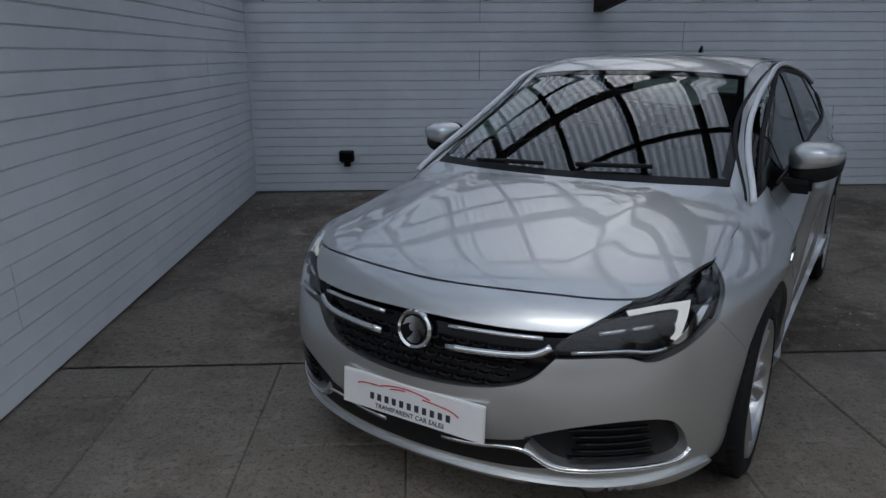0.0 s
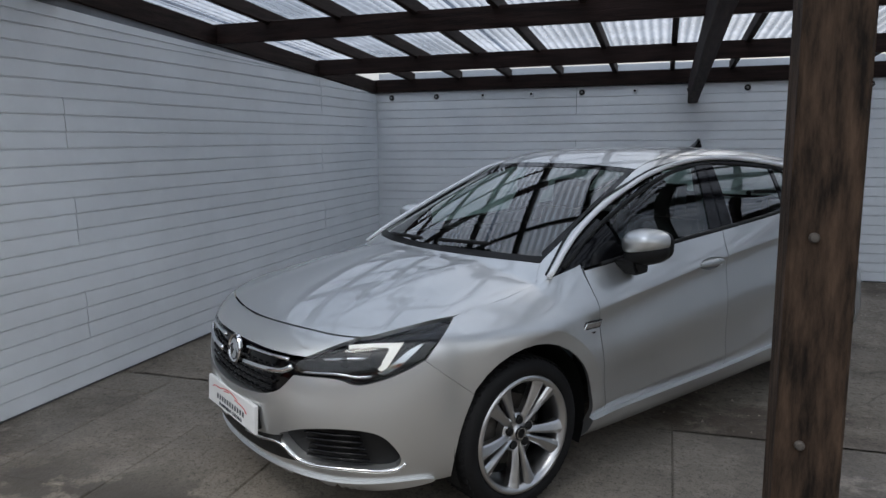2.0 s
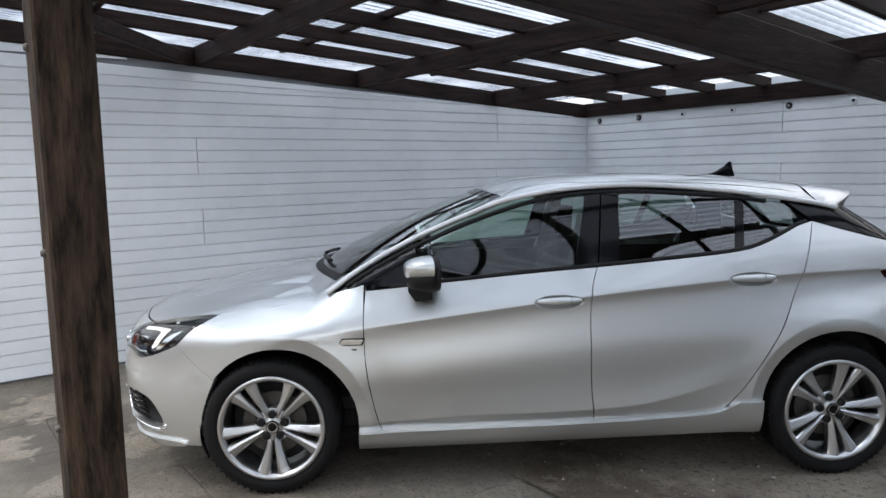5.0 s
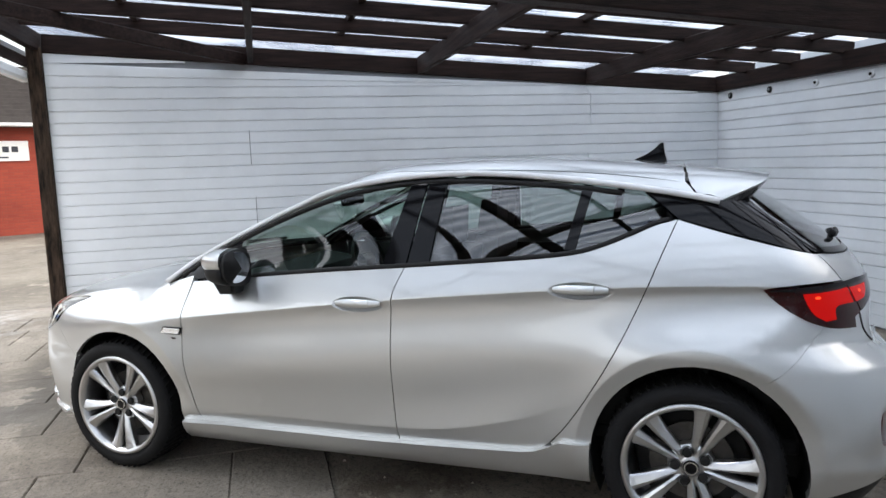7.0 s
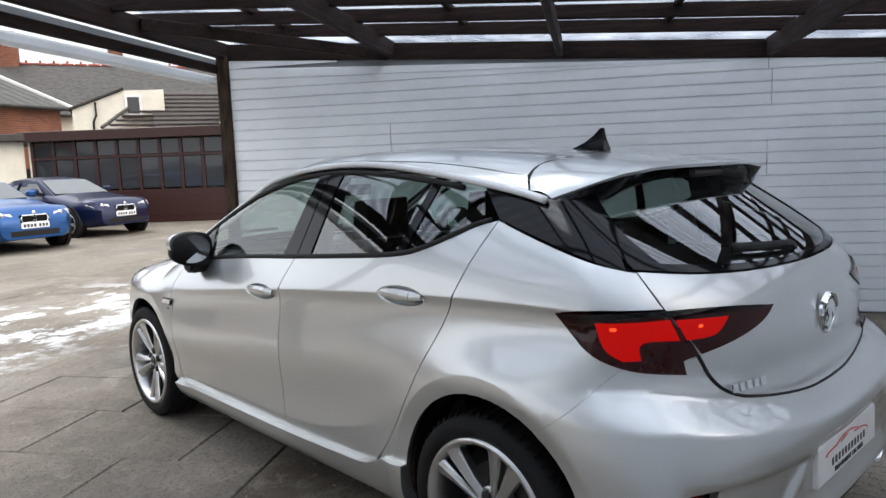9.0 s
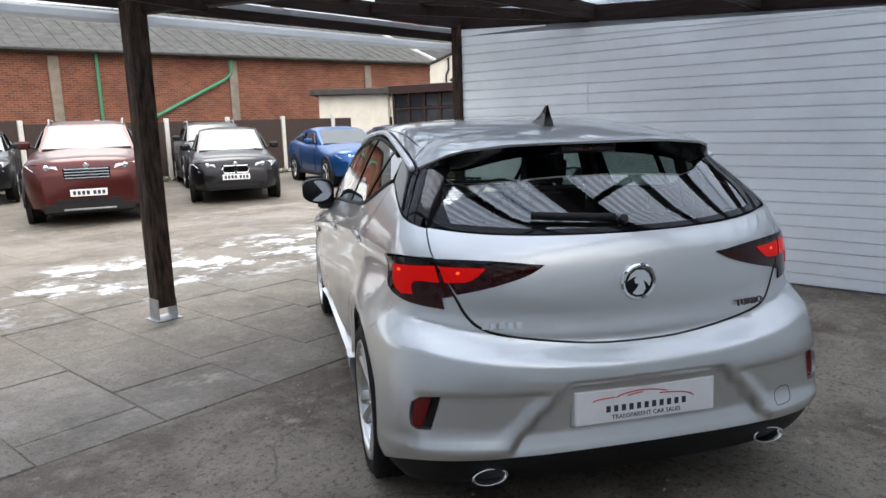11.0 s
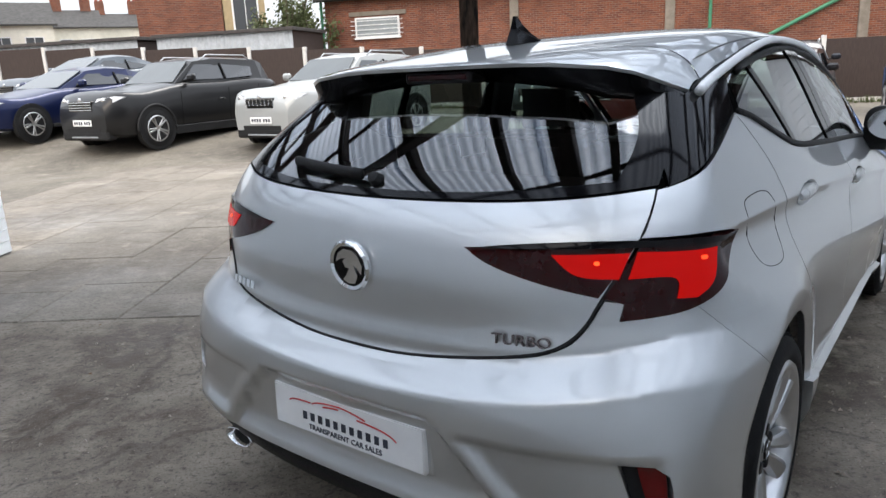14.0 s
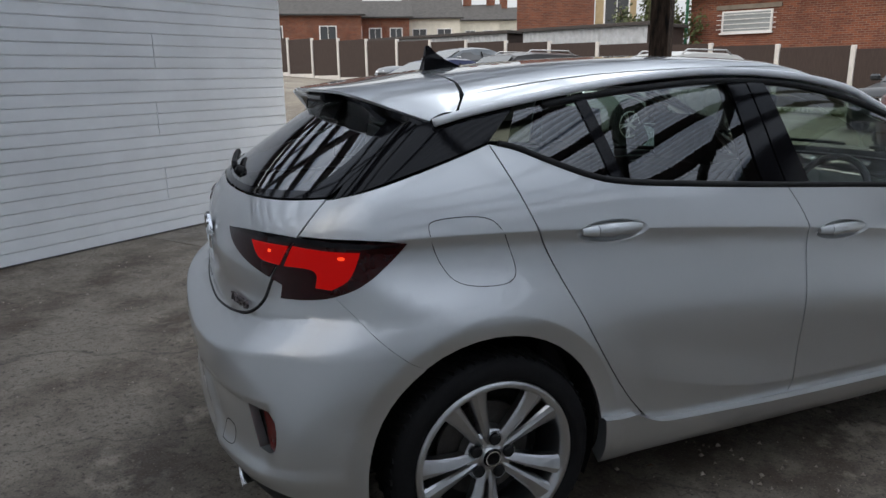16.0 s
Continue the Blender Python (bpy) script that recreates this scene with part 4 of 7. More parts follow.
    # weather strips and the bright roof-line trim
    rail = [(1.10, .905), (1.02, .952), (.907, 1.026), (.77, 1.100), (.633, 1.168), (.347, 1.284), (.072, 1.364), (-.19, 1.396), (-.443, 1.398), (-.69, 1.382), (-.925, 1.36), (-1.156, 1.325), (-1.3, 1.297), (-1.425, 1.276)]
    tx = np.linspace(1.068, -1.42, 90)
    tr_ = spline(rail)
    hi_, lo_ = (even(cast(*domain(side, np.stack([tx, tr_(tx) + d], 1)))[0]) for d in (.003, -.008))
    dark_ = even(cast(*domain(side, np.stack([tx, tr_(tx) + .0075], 1)))[0])
    band("trim_gap", dark_, hi_, BLACK_PLASTIC, car, 2, .0025, .006)
    lo_ = onto(lo_)
    out_ = normals(lo_, .01)
    out_ *= np.sign(out_[:, 1:2] * lo_[:, 1:2])
    lo_ = lo_ + out_ * .011 + np.array([0, 0, .002])
    for _ in range(3):
        lo_[1:-1] = (lo_[:-2] + lo_[1:-1] * 2 + lo_[2:]) / 4
    part("roof_trim", tube([tuple(q) for q in lo_], .0125, 12), TRIM, car, "bright window trim", smooth=True)
    inner = [(a, b - .027) for a, b in rail[1:12]]
    strip("window_seal", side, inner, .0095, BLACK_PLASTIC, car, lift=-.003, flat=1.3)
    strip("window_seal", side, [(p[0], p[1] + .006) for p in BELT_F[::-1] + BELT_R[::-1][1:]], .009, BLACK_PLASTIC, car, lift=-.001, flat=1.3)
    # handles in their cups
    for hx, hz, rx, rz, dr in ((-.012, .874, .116, .032, door), (-.935, .955, .118, .033, rdoor)):
        ring_a = [2 * math.pi * k / 36 for k in range(36)]
        rings = []
        cup = bmesh.new()
        for k, dep in ((1.04, -.0022), (.99, -.001), (.93, .004), (.74, .016), (.4, .021), (.06, .022)):
            W = cast(*domain(side, [(hx + rx * k * math.cos(t), hz + rz * k * math.sin(t)) for t in ring_a]))[0]
            rings.append([cup.verts.new(Vector(p) - Vector((0, sg * dep, 0))) for p in W])
        for p_, q_ in zip(rings, rings[1:]):
            for k in range(36):
                cup.faces.new((p_[k], p_[(k + 1) % 36], q_[(k + 1) % 36], q_[k]))
        cup.faces.new(rings[-1])
        bmesh.ops.recalc_face_normals(cup, faces=cup.faces)
        if rings and sum(f_.normal.y for f_ in cup.faces) * sg < 0:
            bmesh.ops.reverse_faces(cup, faces=cup.faces)
        part("handle_cup", cup, SILVER, dr, smooth=True)
        yv = float(cast(*domain(side, [(hx, hz)]))[0][0][1])
        for nm, a0, a1 in (("handle", -.052, .104), ("handle_cap", -.104, -.054)):
            hb = bmesh.new()
            secs = []
            for k in range(13):
                a_ = a0 + (a1 - a0) * k / 12
                e_ = max(0.0, 1 - (abs(a_) / .112) ** 2.4)
                hgt = .004 + .0145 * e_ ** .6
                prd = .002 + .013 * e_
                ctr = hz + .004 - .03 * a_ * .2
                secs.append([hb.verts.new((hx + a_, yv + sg * prd * w_, ctr + hgt * u_)) for u_, w_ in ((1, -.9), (.95, .2), (.45, .9), (-.2, 1.05), (-.85, .75), (-1, .1), (-.9, -.9))])
            for p_, q_ in zip(secs, secs[1:]):
                for k in range(7):
                    hb.faces.new((p_[k], p_[(k + 1) % 7], q_[(k + 1) % 7], q_[k]))
            hb.faces.new(secs[0])
            hb.faces.new(secs[-1])
            bmesh.ops.recalc_face_normals(hb, faces=hb.faces)
            h_ = part(nm, hb, SILVER, dr, "body-coloured pull handle", smooth=True)
            h_.data.set_sharp_from_angle(angle=radians(38))
    # door mirror
    my = .897 * sg

    def pod(x0, x1, hy, z0, z1, sq=2.6, top=1.0):
        """A rounded pod: flat towards the rear, domed to the front, squarish seen from ahead."""
        pb = bmesh.new()
        rows_ = []
        for k in range(9):
            f_ = math.sin(math.pi / 2 * k / 8)
            w_ = max(.02, math.cos(math.pi / 2 * k / 8)) ** .62
            ring_ = []
            for j in range(32):
                t = 2 * math.pi * j / 32
                c_, s_ = math.cos(t), math.sin(t)
                q = (abs(c_) ** sq + abs(s_) ** sq) ** (-1 / sq)
                u_, v_ = c_ * q * w_, s_ * q * w_
                ring_.append(pb.verts.new((x0 + (x1 - x0) * f_ - .014 * u_ * (u_ > 0) * (1 - .4 * f_), my + sg * hy * u_, (z0 + z1) / 2 + (z1 - z0) / 2 * v_ * (1 - .16 * u_) + .010 * u_)))
            rows_.append(ring_)
        for p_, q_ in zip(rows_, rows_[1:]):
            for j in range(32):
                pb.faces.new((p_[j], p_[(j + 1) % 32], q_[(j + 1) % 32], q_[j]))
        pb.faces.new(rows_[0])
        pb.faces.new(rows_[-1])
        bmesh.ops.recalc_face_normals(pb, faces=pb.faces)
        return pb
    mirror = part("door_mirror", pod(.580, .705, .104, .986, 1.108), SILVER, car, "silver door mirror on a black foot", smooth=True)
    mirror.data.set_sharp_from_angle(angle=radians(45))
    part("lower_shell", pod(.575, .692, .100, .940, 1.06), BLACK_PLASTIC, mirror, smooth=True)
    part("bezel", pod(.550, .595, .1025, .947, 1.104, 3.2), BLACK_PLASTIC, mirror, smooth=True)
    part("mirror_glass", lathe([(0, -.003), (.088, -.003), (.09, 0), (.088, .003), (0, .003)], 28, "x", m=Matrix.Translation((.548, my, 1.026)) @ Matrix.Diagonal((1, 1.0, .78, 1))), CHROME, mirror, "mirror glass")
    part("foot", prism([(.575, .905), (.655, .900), (.685, .945), (.685, .965), (.575, .965)], .115, Matrix(((1, 0, 0, 0), (0, 0, sg, .785 * sg), (0, 1, 0, 0), (0, 0, 0, 1))), .012), BLACK_PLASTIC, mirror)
    # side badge on the wing
    O, D, reach = domain(side, [(.955, .72)])
    c = cast(O, D, reach)[0][0]
    BM = Matrix.Translation(c + np.array([0, sg * .001, 0])) @ Matrix.Rotation(radians(90), 4, "X") @ Matrix.Diagonal((-sg, 1, -sg, 1))
    badge = part("side_badge", prism([(-.060, -.017), (.056, -.017), (.070, .016), (-.036, .018)], .004, BM), BLACK_GLOSS, car, "chrome wing badge with dark edge")
    part("badge_face", prism([(-.052, -.012), (.050, -.012), (.061, .011), (-.032, .013)], .008, BM, .002), CHROME, badge)
    part("badge_bar", prism([(-.02, -.040), (.03, -.040), (.03, -.032), (-.02, -.032)], .003, BM), BADGE, badge)

# roof, bonnet, screens
panel("roof_skin", "T", [(.217, -.533, 1), (.27, -.33), (.305, 0), (.27, .33), (.217, .533, 1), (.1, .539), (-.1, .557), (-.44, .572), (-.93, .582), (-1.30, .595, 1), (-1.28, .3), (-1.275, 0), (-1.28, -.3), (-1.30, -.595, 1), (-.93, -.582), (-.44, -.572), (-.1, -.557), (.1, -.539)], SILVER, car, step=.035)
panel("bonnet", "T", [(1.128, .722, 1), (1.3, .742), (1.58, .728, 1), (1.75, .685), (1.88, .64), (1.935, .60), (2.0, .49), (2.048, .33), (2.08, .16), (2.09, 0), (2.08, -.16), (2.048, -.33), (2.0, -.49), (1.935, -.60), (1.88, -.64), (1.75, -.685), (1.58, -.728, 1), (1.3, -.742), (1.128, -.722, 1), (1.034, -.655, 1), (1.085, -.55), (1.15, -.38), (1.195, -.18), (1.208, 0), (1.195, .18), (1.15, .38), (1.085, .55), (1.034, .655, 1)], SILVER, car, step=.03, gap=.002)
ws = [(1.185, 0), (1.17, .18), (1.122, .38), (1.055, .55), (1.000, .645, 1), (.81, .624), (.538, .583), (.223, .526, 1), (.265, .33), (.30, 0), (.265, -.33), (.223, -.526, 1), (.538, -.583), (.81, -.624), (1.000, -.645, 1), (1.055, -.55), (1.122, -.38), (1.17, -.18)]
panel("windscreen", "T", ws, GLASS_FRONT, car, gap=0, lift=-.004, depth=.004, label="raked windscreen with black edge")
for s in (1, -1):
    panel("screen_border", "T", [(1.003, .647 * s, 1), (.81, .626 * s), (.538, .585 * s), (.223, .528 * s, 1), (.245, .503 * s, 1), (.548, .556 * s), (.81, .594 * s), (.985, .612 * s, 1)], BLACK_GLOSS, car, gap=0, lift=-.002, depth=0)
    roof_rail(s)
for s in (1, -1):
    panel("cowl_corner", "T", [(1.15, .70 * s, 1), (1.15, .738 * s, 1), (1.05, .735 * s, 1), (.98, .68 * s, 1), (1.02, .645 * s, 1)], SILVER, car, gap=0, lift=-.0035, depth=0)
panel("screen_header", "T", [(.30, 0), (.265, .33), (.222, .527, 1), (.265, .512, 1), (.315, .33), (.352, 0), (.315, -.33), (.265, -.512, 1), (.222, -.527, 1), (.265, -.33)], BLACK_GLOSS, car, gap=0, lift=-.002, depth=0)
panel("scuttle", "T", [(1.212, 0), (1.199, .18), (1.154, .38), (1.089, .55), (1.030, .654, 1), (.995, .645, 1), (1.045, .55), (1.112, .38), (1.16, .18), (1.175, 0), (1.16, -.18), (1.112, -.38), (1.045, -.55), (.995, -.645, 1), (1.030, -.654, 1), (1.089, -.55), (1.154, -.38), (1.199, -.18)], BLACK_PLASTIC, car, gap=0, lift=.001, depth=.03)
for pts in ([(1.165, -.02), (1.12, .25), (1.055, .44)], [(1.10, -.47), (1.15, -.25), (1.165, .06)]):
    strip("wiper_arm", "T", pts, .010, BLACK_PLASTIC, car, lift=.018, label="black wiper")

# front end
grille_out = [(-21.5, .695, 1), (-14.9, .690), (-3.5, .694), (3.5, .694), (14.9, .690), (21.5, .695, 1), (19.5, .625), (16.0, .563), (12.0, .532), (6.0, .515), (0, .511), (-6.0, .515), (-12.0, .532), (-16.0, .563), (-19.5, .625)]
FOG = smooth_line([(16.0, .386, 1), (21.1, .434), (27.9, .458), (34.3, .446), (36.9, .395), (38.6, .322), (36.5, .286), (28.5, .296), (20.8, .288), (17.7, .338)], 2)
panel("front_bumper", "F", [(0, .205), (12, .205), (24, .208), (36, .215), (46.5, .225, 1), (48.4, .416), (51.2, .548, 1), (42.2, .702, 1), (39, .668), (35.5, .638), (31.2, .616), (28, .646), (19.5, .633, 1), (16.5, .560), (12.0, .527), (6.0, .510), (0, .506), (-6.0, .510), (-12.0, .527), (-16.5, .560), (-19.5, .633, 1), (-28, .646), (-31.2, .616), (-35.5, .638), (-39, .668), (-42.2, .702, 1), (-51.2, .548, 1), (-48.4, .416), (-46.5, .225, 1), (-36, .215), (-24, .208), (-12, .205)], SILVER, car, step=.024, gap=-.0006, depth=.035, hole=[FOG, flip(FOG)])
O, D, reach = domain("T", [p[:2] for p in smooth_line([(2.0915, 0, 1), (2.082, .16), (2.050, .33), (2.002, .49), (1.939, .597), (1.90, .628, 1)], 3, False)])
lip_ = [(math.degrees(math.atan2(p[1], p[0] - .9)), float(p[2]), 1) for p in cast(O, D, reach)[0]]
panel("nose_panel", "F", flip(lip_[::-1]) + lip_[1:] + [(29.0, .772), (27.2, .761), (21.5, .704, 1), (14.9, .699), (3.5, .702), (-3.5, .702), (-14.9, .699), (-21.5, .704, 1), (-27.2, .761), (-29.0, .772)], SILVER, car, step=.025)
grille = panel("grille", "F", grille_out, BLACK_GLOSS, car, gap=.003, lift=-.022, depth=.0, label="black mesh grille with chrome bars")
for r in range(5):
    zz = .535 + r * .027
    for a in np.arange(-17 + (r % 2) * 1.1, 17.1, 2.2):
        if abs(a) > 13.5 + r * .9:
            continue
        strip("grille_scale", "F", [(a - 1.0, zz + .006), (a - .5, zz - .003), (a + .5, zz - .003), (a + 1.0, zz + .006)], .0045, BLACK_PLASTIC, grille, lift=-.014, rounds=1, n=4)
for s in (1, -1):
    strip("grille_bar", "F", [(3.0 * s, .679), (9 * s, .684), (15 * s, .684), (19.6 * s, .686)], .007, CHROME, grille, lift=.002, flat=1.1, label="chrome grille bar")
    strip("grille_bar", "F", [(3.0 * s, .622), (9 * s, .627), (14.5 * s, .632), (17.6 * s, .642), (19.7 * s, .678)], .0095, CHROME, grille, lift=.002, flat=1.3, label="chrome grille bar")
    # headlight: dark housing, chrome inserts, running strip and clear cover
    f = flip if s < 0 else (lambda v: v)
    hl_out = f([(46.6, .828, 1), (41, .818), (36.0, .806), (27.7, .769), (21.0, .706), (18.8, .655), (18.9, .639, 1), (28, .650), (31.2, .620), (35.5, .642), (39, .672), (42.0, .704), (43.6, .746)])
    light = panel("headlight", "F", hl_out, BLACK_GLOSS, car, gap=.002, lift=-.03, depth=.0, step=.02, label="headlight with clear cover and lit running strip")
    panel("headlight_cover", "F", hl_out, LENS, light, gap=.002, lift=.001, depth=.004, step=.022)
    strip("chrome_edge", "F", f([(19.8, .650), (24, .656), (28.5, .661), (31.5, .648), (34.9, .662)]), .0045, CHROME, light, lift=-.006, flat=1.2, label="chrome lower edge")
    panel("chrome_blade", "F", f([(34.4, .666, 1), (35.5, .675), (37.3, .704), (39.4, .747), (42.2, .772, 1), (40.4, .732), (37.9, .682), (35.5, .657)]), CHROME, light, gap=0, lift=-.010, depth=.004, step=.015)
    strip("chrome_bar", "F", f([(22.5, .700), (28.5, .716), (34.6, .722)]), .005, CHROME, light, lift=-.014, flat=1.3)
    panel("running_strip", "F", f([(28.4, .763, 1), (33.1, .773), (38.2, .774, 1), (37.0, .720), (35.6, .667, 1), (34.5, .678, 1), (35.7, .735), (36.1, .759), (33.0, .760), (28.7, .751, 1)]), DRL, light, gap=0, lift=-.012, depth=.004, step=.012, label="lit running strip")
    for a, b, r in ((33.0, .702, .030), (28.0, .694, .024)):
        c = cast(*domain("F", [(a * s, b)]))[0][0]
        nrm = Vector((1, .25 * s, 0)).normalized()
        q = Vector((1, 0, 0)).rotation_difference(nrm).to_matrix().to_4x4()
        part("lamp_projector", lathe([(0, .012), (r * .6, .010), (r * .9, 0), (r, -.002), (r * 1.08, -.012), (0, -.012)], 22, "x", m=Matrix.Translation(Vector(c) - nrm * .024) @ q), BLACK_GLOSS, light, smooth=True)
    # fog opening with slats and a bright lower edge
    fog = panel("fog_opening", "F", f([(14.5, .386), (21, .45), (28, .475), (36, .46), (39.5, .40), (40, .31), (36.5, .27), (28.5, .28), (20, .27), (16.5, .33)]), BLACK_PLASTIC, car, gap=0, lift=-.034, depth=0, label="black slatted fog-lamp opening")
    for k in range(5):
        zz = .318 + k * .025
        strip("fog_slat", "F", f([(20.0 - .9 * abs(k - 2), zz), (27, zz + .006), (36.6 - .5 * k, zz + .002)]), .0085, BLACK_GLOSS, fog, lift=-.014, flat=.7)
    strip("fog_trim", "F", f([(2.0, .324), (9.1, .329), (13.5, .345), (16.4, .343), (18.3, .306), (20.6, .282), (28.5, .292), (36.6, .281), (38.4, .298), (39.0, .322)]), .0065, CHROME, car, lift=.002, label="bright bumper trim", flat=1.1)
panel("lower_intake", "F", [(0, .348), (9.1, .35), (14.8, .37), (17.0, .388, 1), (15.5, .335), (19.5, .284, 1), (15, .268), (0, .258), (-15, .268), (-19.5, .284, 1), (-15.5, .335), (-17, .388, 1), (-14.8, .37), (-9.1, .35)], BLACK_PLASTIC, car, gap=0, lift=.0012, depth=.004, label="black lower intake")
panel("front_lip", "F", [(0, .225), (15, .226), (30, .232), (43, .25), (44, .222), (30, .198), (0, .19), (-30, .198), (-44, .222), (-43, .25), (-30, .232), (-15, .226)], SILVER, car, gap=0, lift=.014, depth=.02)


def dealer_plate(m, body_depth, parent):
    """A white show plate with a red car line and two lines of print."""
    plate = part("number_plate", prism([(-.262, -.058), (.262, -.058), (.262, .058), (-.262, .058)], body_depth, m, .003), PLATE_WHITE, parent, "white dealer plate with red car outline")
    up = m @ Matrix.Translation((0, 0, body_depth + .0008))
    blocks(11, .031, up @ Matrix.Translation((0, -.010, -.0004)), INK, plate, depth=.0008, step=.92, wide=.50)
    lettering("TRANSPARENT CAR SALES", .0215, up @ Matrix.Translation((0, -.040, 0)), INK, plate, spacing=1.02)
    arcs = [[(-.205, .016), (-.19, .027), (-.15, .030), (-.10, .030)], [(-.12, .024), (-.10, .036), (-.05, .043), (-.01, .045), (.04, .040), (.10, .026)], [(.02, .027), (.10, .024), (.16, .016), (.19, -.004)], [(-.09, .026), (-.04, .036), (.0, .037)]]
    for a in arcs:
        p = smooth_line(a, 2, False)
        part("red_line", tube([tuple(up @ Vector((x, y, 0))) for x, y in p], .0022, 5), INK_RED, plate)
    return plate


dealer_plate(Matrix.Translation((2.215, 0, .415)) @ pose(0, 0, 0, 90, 0, 90) @ pose(0, 0, 0, -4), .014, car)
part("plate_mount", box(2.17, 2.216, -.25, .25, .37, .46, .006), BLACK_PLASTIC, car)


def round_badge(m, r, parent):
    """A chrome ring round a dark disc with a plain swept shape."""
    b = part("emblem", lathe([(0, .006), (r * .78, .006), (r * .8, .012), (r * .92, .016), (r, .010), (r, 0), (0, 0)], 36, "z", m=m), CHROME, parent, "round chrome emblem", smooth=False)
    part("emblem_disc", lathe([(0, .0095), (r * .77, .0095), (r * .77, .005), (0, .005)], 30, "z", m=m), BLACK_GLOSS, b)
    k = r / .06
    sh = [(-.040, .006), (-.030, .028), (-.010, .040), (.014, .038), (.030, .026), (.041, .004), (.036, -.016), (.024, -.002), (.014, .004), (.024, -.022), (.014, -.040), (-.006, -.042), (-.022, -.034), (-.010, -.022), (.000, -.006), (-.012, -.004), (-.018, .010), (-.008, .018), (-.022, .016)]
    part("emblem_figure", prism([(x * k, y * k) for x, y in sh], .003, m @ Matrix.Translation((0, 0, .0096))), CHROME, b)
    return b


round_badge(Matrix.Translation((2.185, 0, .650)) @ pose(0, 0, 0, 90, 0, 90) @ pose(0, 0, 0, -8), .062, car)

# rear end
tg = [(-42.3, 1.085, 1), (-39.3, .993), (-35.0, .872), (-33.2, .806), (-30.4, .762), (-26.0, .735), (-11.1, .694), (0, .688), (11.1, .694), (26.0, .735), (30.4, .762), (33.2, .806), (35.0, .872), (39.3, .993), (42.3, 1.085, 1), (33, 1.066), (20, 1.055), (0, 1.05), (-20, 1.055), (-33, 1.066)]
tailgate = panel("tailgate", "B", tg, SILVER, car, step=.026, gap=-.0008)
panel("rear_screen", "B", [(-38, 1.098, 1), (-20, 1.074), (0, 1.07), (20, 1.074), (38, 1.098, 1), (43.5, 1.19), (46, 1.285, 1), (30, 1.325), (0, 1.335), (-30, 1.325), (-46, 1.285, 1), (-43.5, 1.19)], GLASS_BACK, tailgate, gap=0, lift=-.003, depth=.003, label="tinted rear window")
for s in (1, -1):
    f = flip if s < 0 else (lambda v: v)
    panel("screen_border", "B", f([(38, 1.099, 1), (42.8, 1.092, 1), (47, 1.18), (53.5, 1.27, 1), (49, 1.30, 1), (46, 1.285, 1), (43.5, 1.19)]), BLACK_GLOSS, tailgate, gap=0, lift=.001, depth=.01)
panel("screen_border", "B", [(-42.8, 1.092, 1), (-33, 1.072), (-20, 1.061), (0, 1.056), (20, 1.061), (33, 1.072), (42.8, 1.092, 1), (38, 1.099, 1), (20, 1.075), (0, 1.071), (-20, 1.075), (-38, 1.099, 1)], BLACK_GLOSS, tailgate, gap=0, lift=.001, depth=.01)
panel("screen_border", "B", [(-49, 1.30, 1), (-46, 1.285, 1), (-30, 1.324), (0, 1.334), (30, 1.324), (46, 1.285, 1), (49, 1.30, 1), (32, 1.352), (0, 1.362), (-32, 1.352)], BLACK_GLOSS, tailgate, gap=0, lift=.001, depth=.01)
strip("tailgate_gap", "B", tg[1:14], .0052, BLACK_PLASTIC, tailgate, lift=-.0012, rounds=2)
# spoiler: a silver blade that carries on the roof, black beneath
seam_l = [(-1.280, 0.0), (-1.283, .15), (-1.288, .30), (-1.294, .43), (-1.302, .53), (-1.308, .575), (-1.318, .605), (-1.345, .630)]
edge_l = [(-1.630, 0.0, 1.361), (-1.625, .13, 1.361), (-1.618, .25, 1.360), (-1.605, .345, 1.357), (-1.588, .49, 1.344), (-1.555, .548, 1.329), (-1.50, .59, 1.306), (-1.428, .615, 1.274)]
O, D, reach = domain("T", seam_l)
S0 = [Vector(p) for p in cast(O, D, reach)[0]]
E0 = [Vector(p) for p in edge_l]
S0[-1], E0[-1] = (Vector(p) for p in cast(*domain("L", [(-1.346, 1.296), (-1.426, 1.277)]))[0])
half = [(a, b) for a, b in zip(S0, E0)]
fl = Vector((1, -1, 1))
full = [(a * fl, b * fl) for a, b in half[:0:-1]] + half
full = [full[0]] + [((full[i][0] * (1 - t) + full[i + 1][0] * t), (full[i][1] * (1 - t) + full[i + 1][1] * t)) for i in range(len(full) - 1) for t in (0.0, .5)][1:] + [full[-1]]
bm, under = bmesh.new(), bmesh.new()
rows = [[bm.verts.new(a.lerp(b, t) + Vector((0, 0, .010 * 4 * t * (1 - t) * (abs(a.y) / .63) ** 2 + .0015))) for a, b in full] for t in (.006, .2, .4, .6, .8, .96)]
rows.append([bm.verts.new(b) for a, b in full])
rows.append([bm.verts.new(b + Vector((.004, -.002 * (b.y > 0) + .002 * (b.y < 0), -.009))) for a, b in full])
for p, q in zip(rows, rows[1:]):
    for k in range(len(p) - 1):
        bm.faces.new((p[k], p[k + 1], q[k + 1], q[k]))
bmesh.ops.recalc_face_normals(bm, faces=bm.faces)
if sum(f.normal.z for f in bm.faces) < 0:
    bmesh.ops.reverse_faces(bm, faces=bm.faces)
spoiler = part("spoiler_blade", bm, SILVER, tailgate, "silver roof spoiler", smooth=True)
spoiler.data.set_sharp_from_angle(angle=radians(50))
lip = np.array([b + Vector((.004, 0, -.009)) for a, b in full])
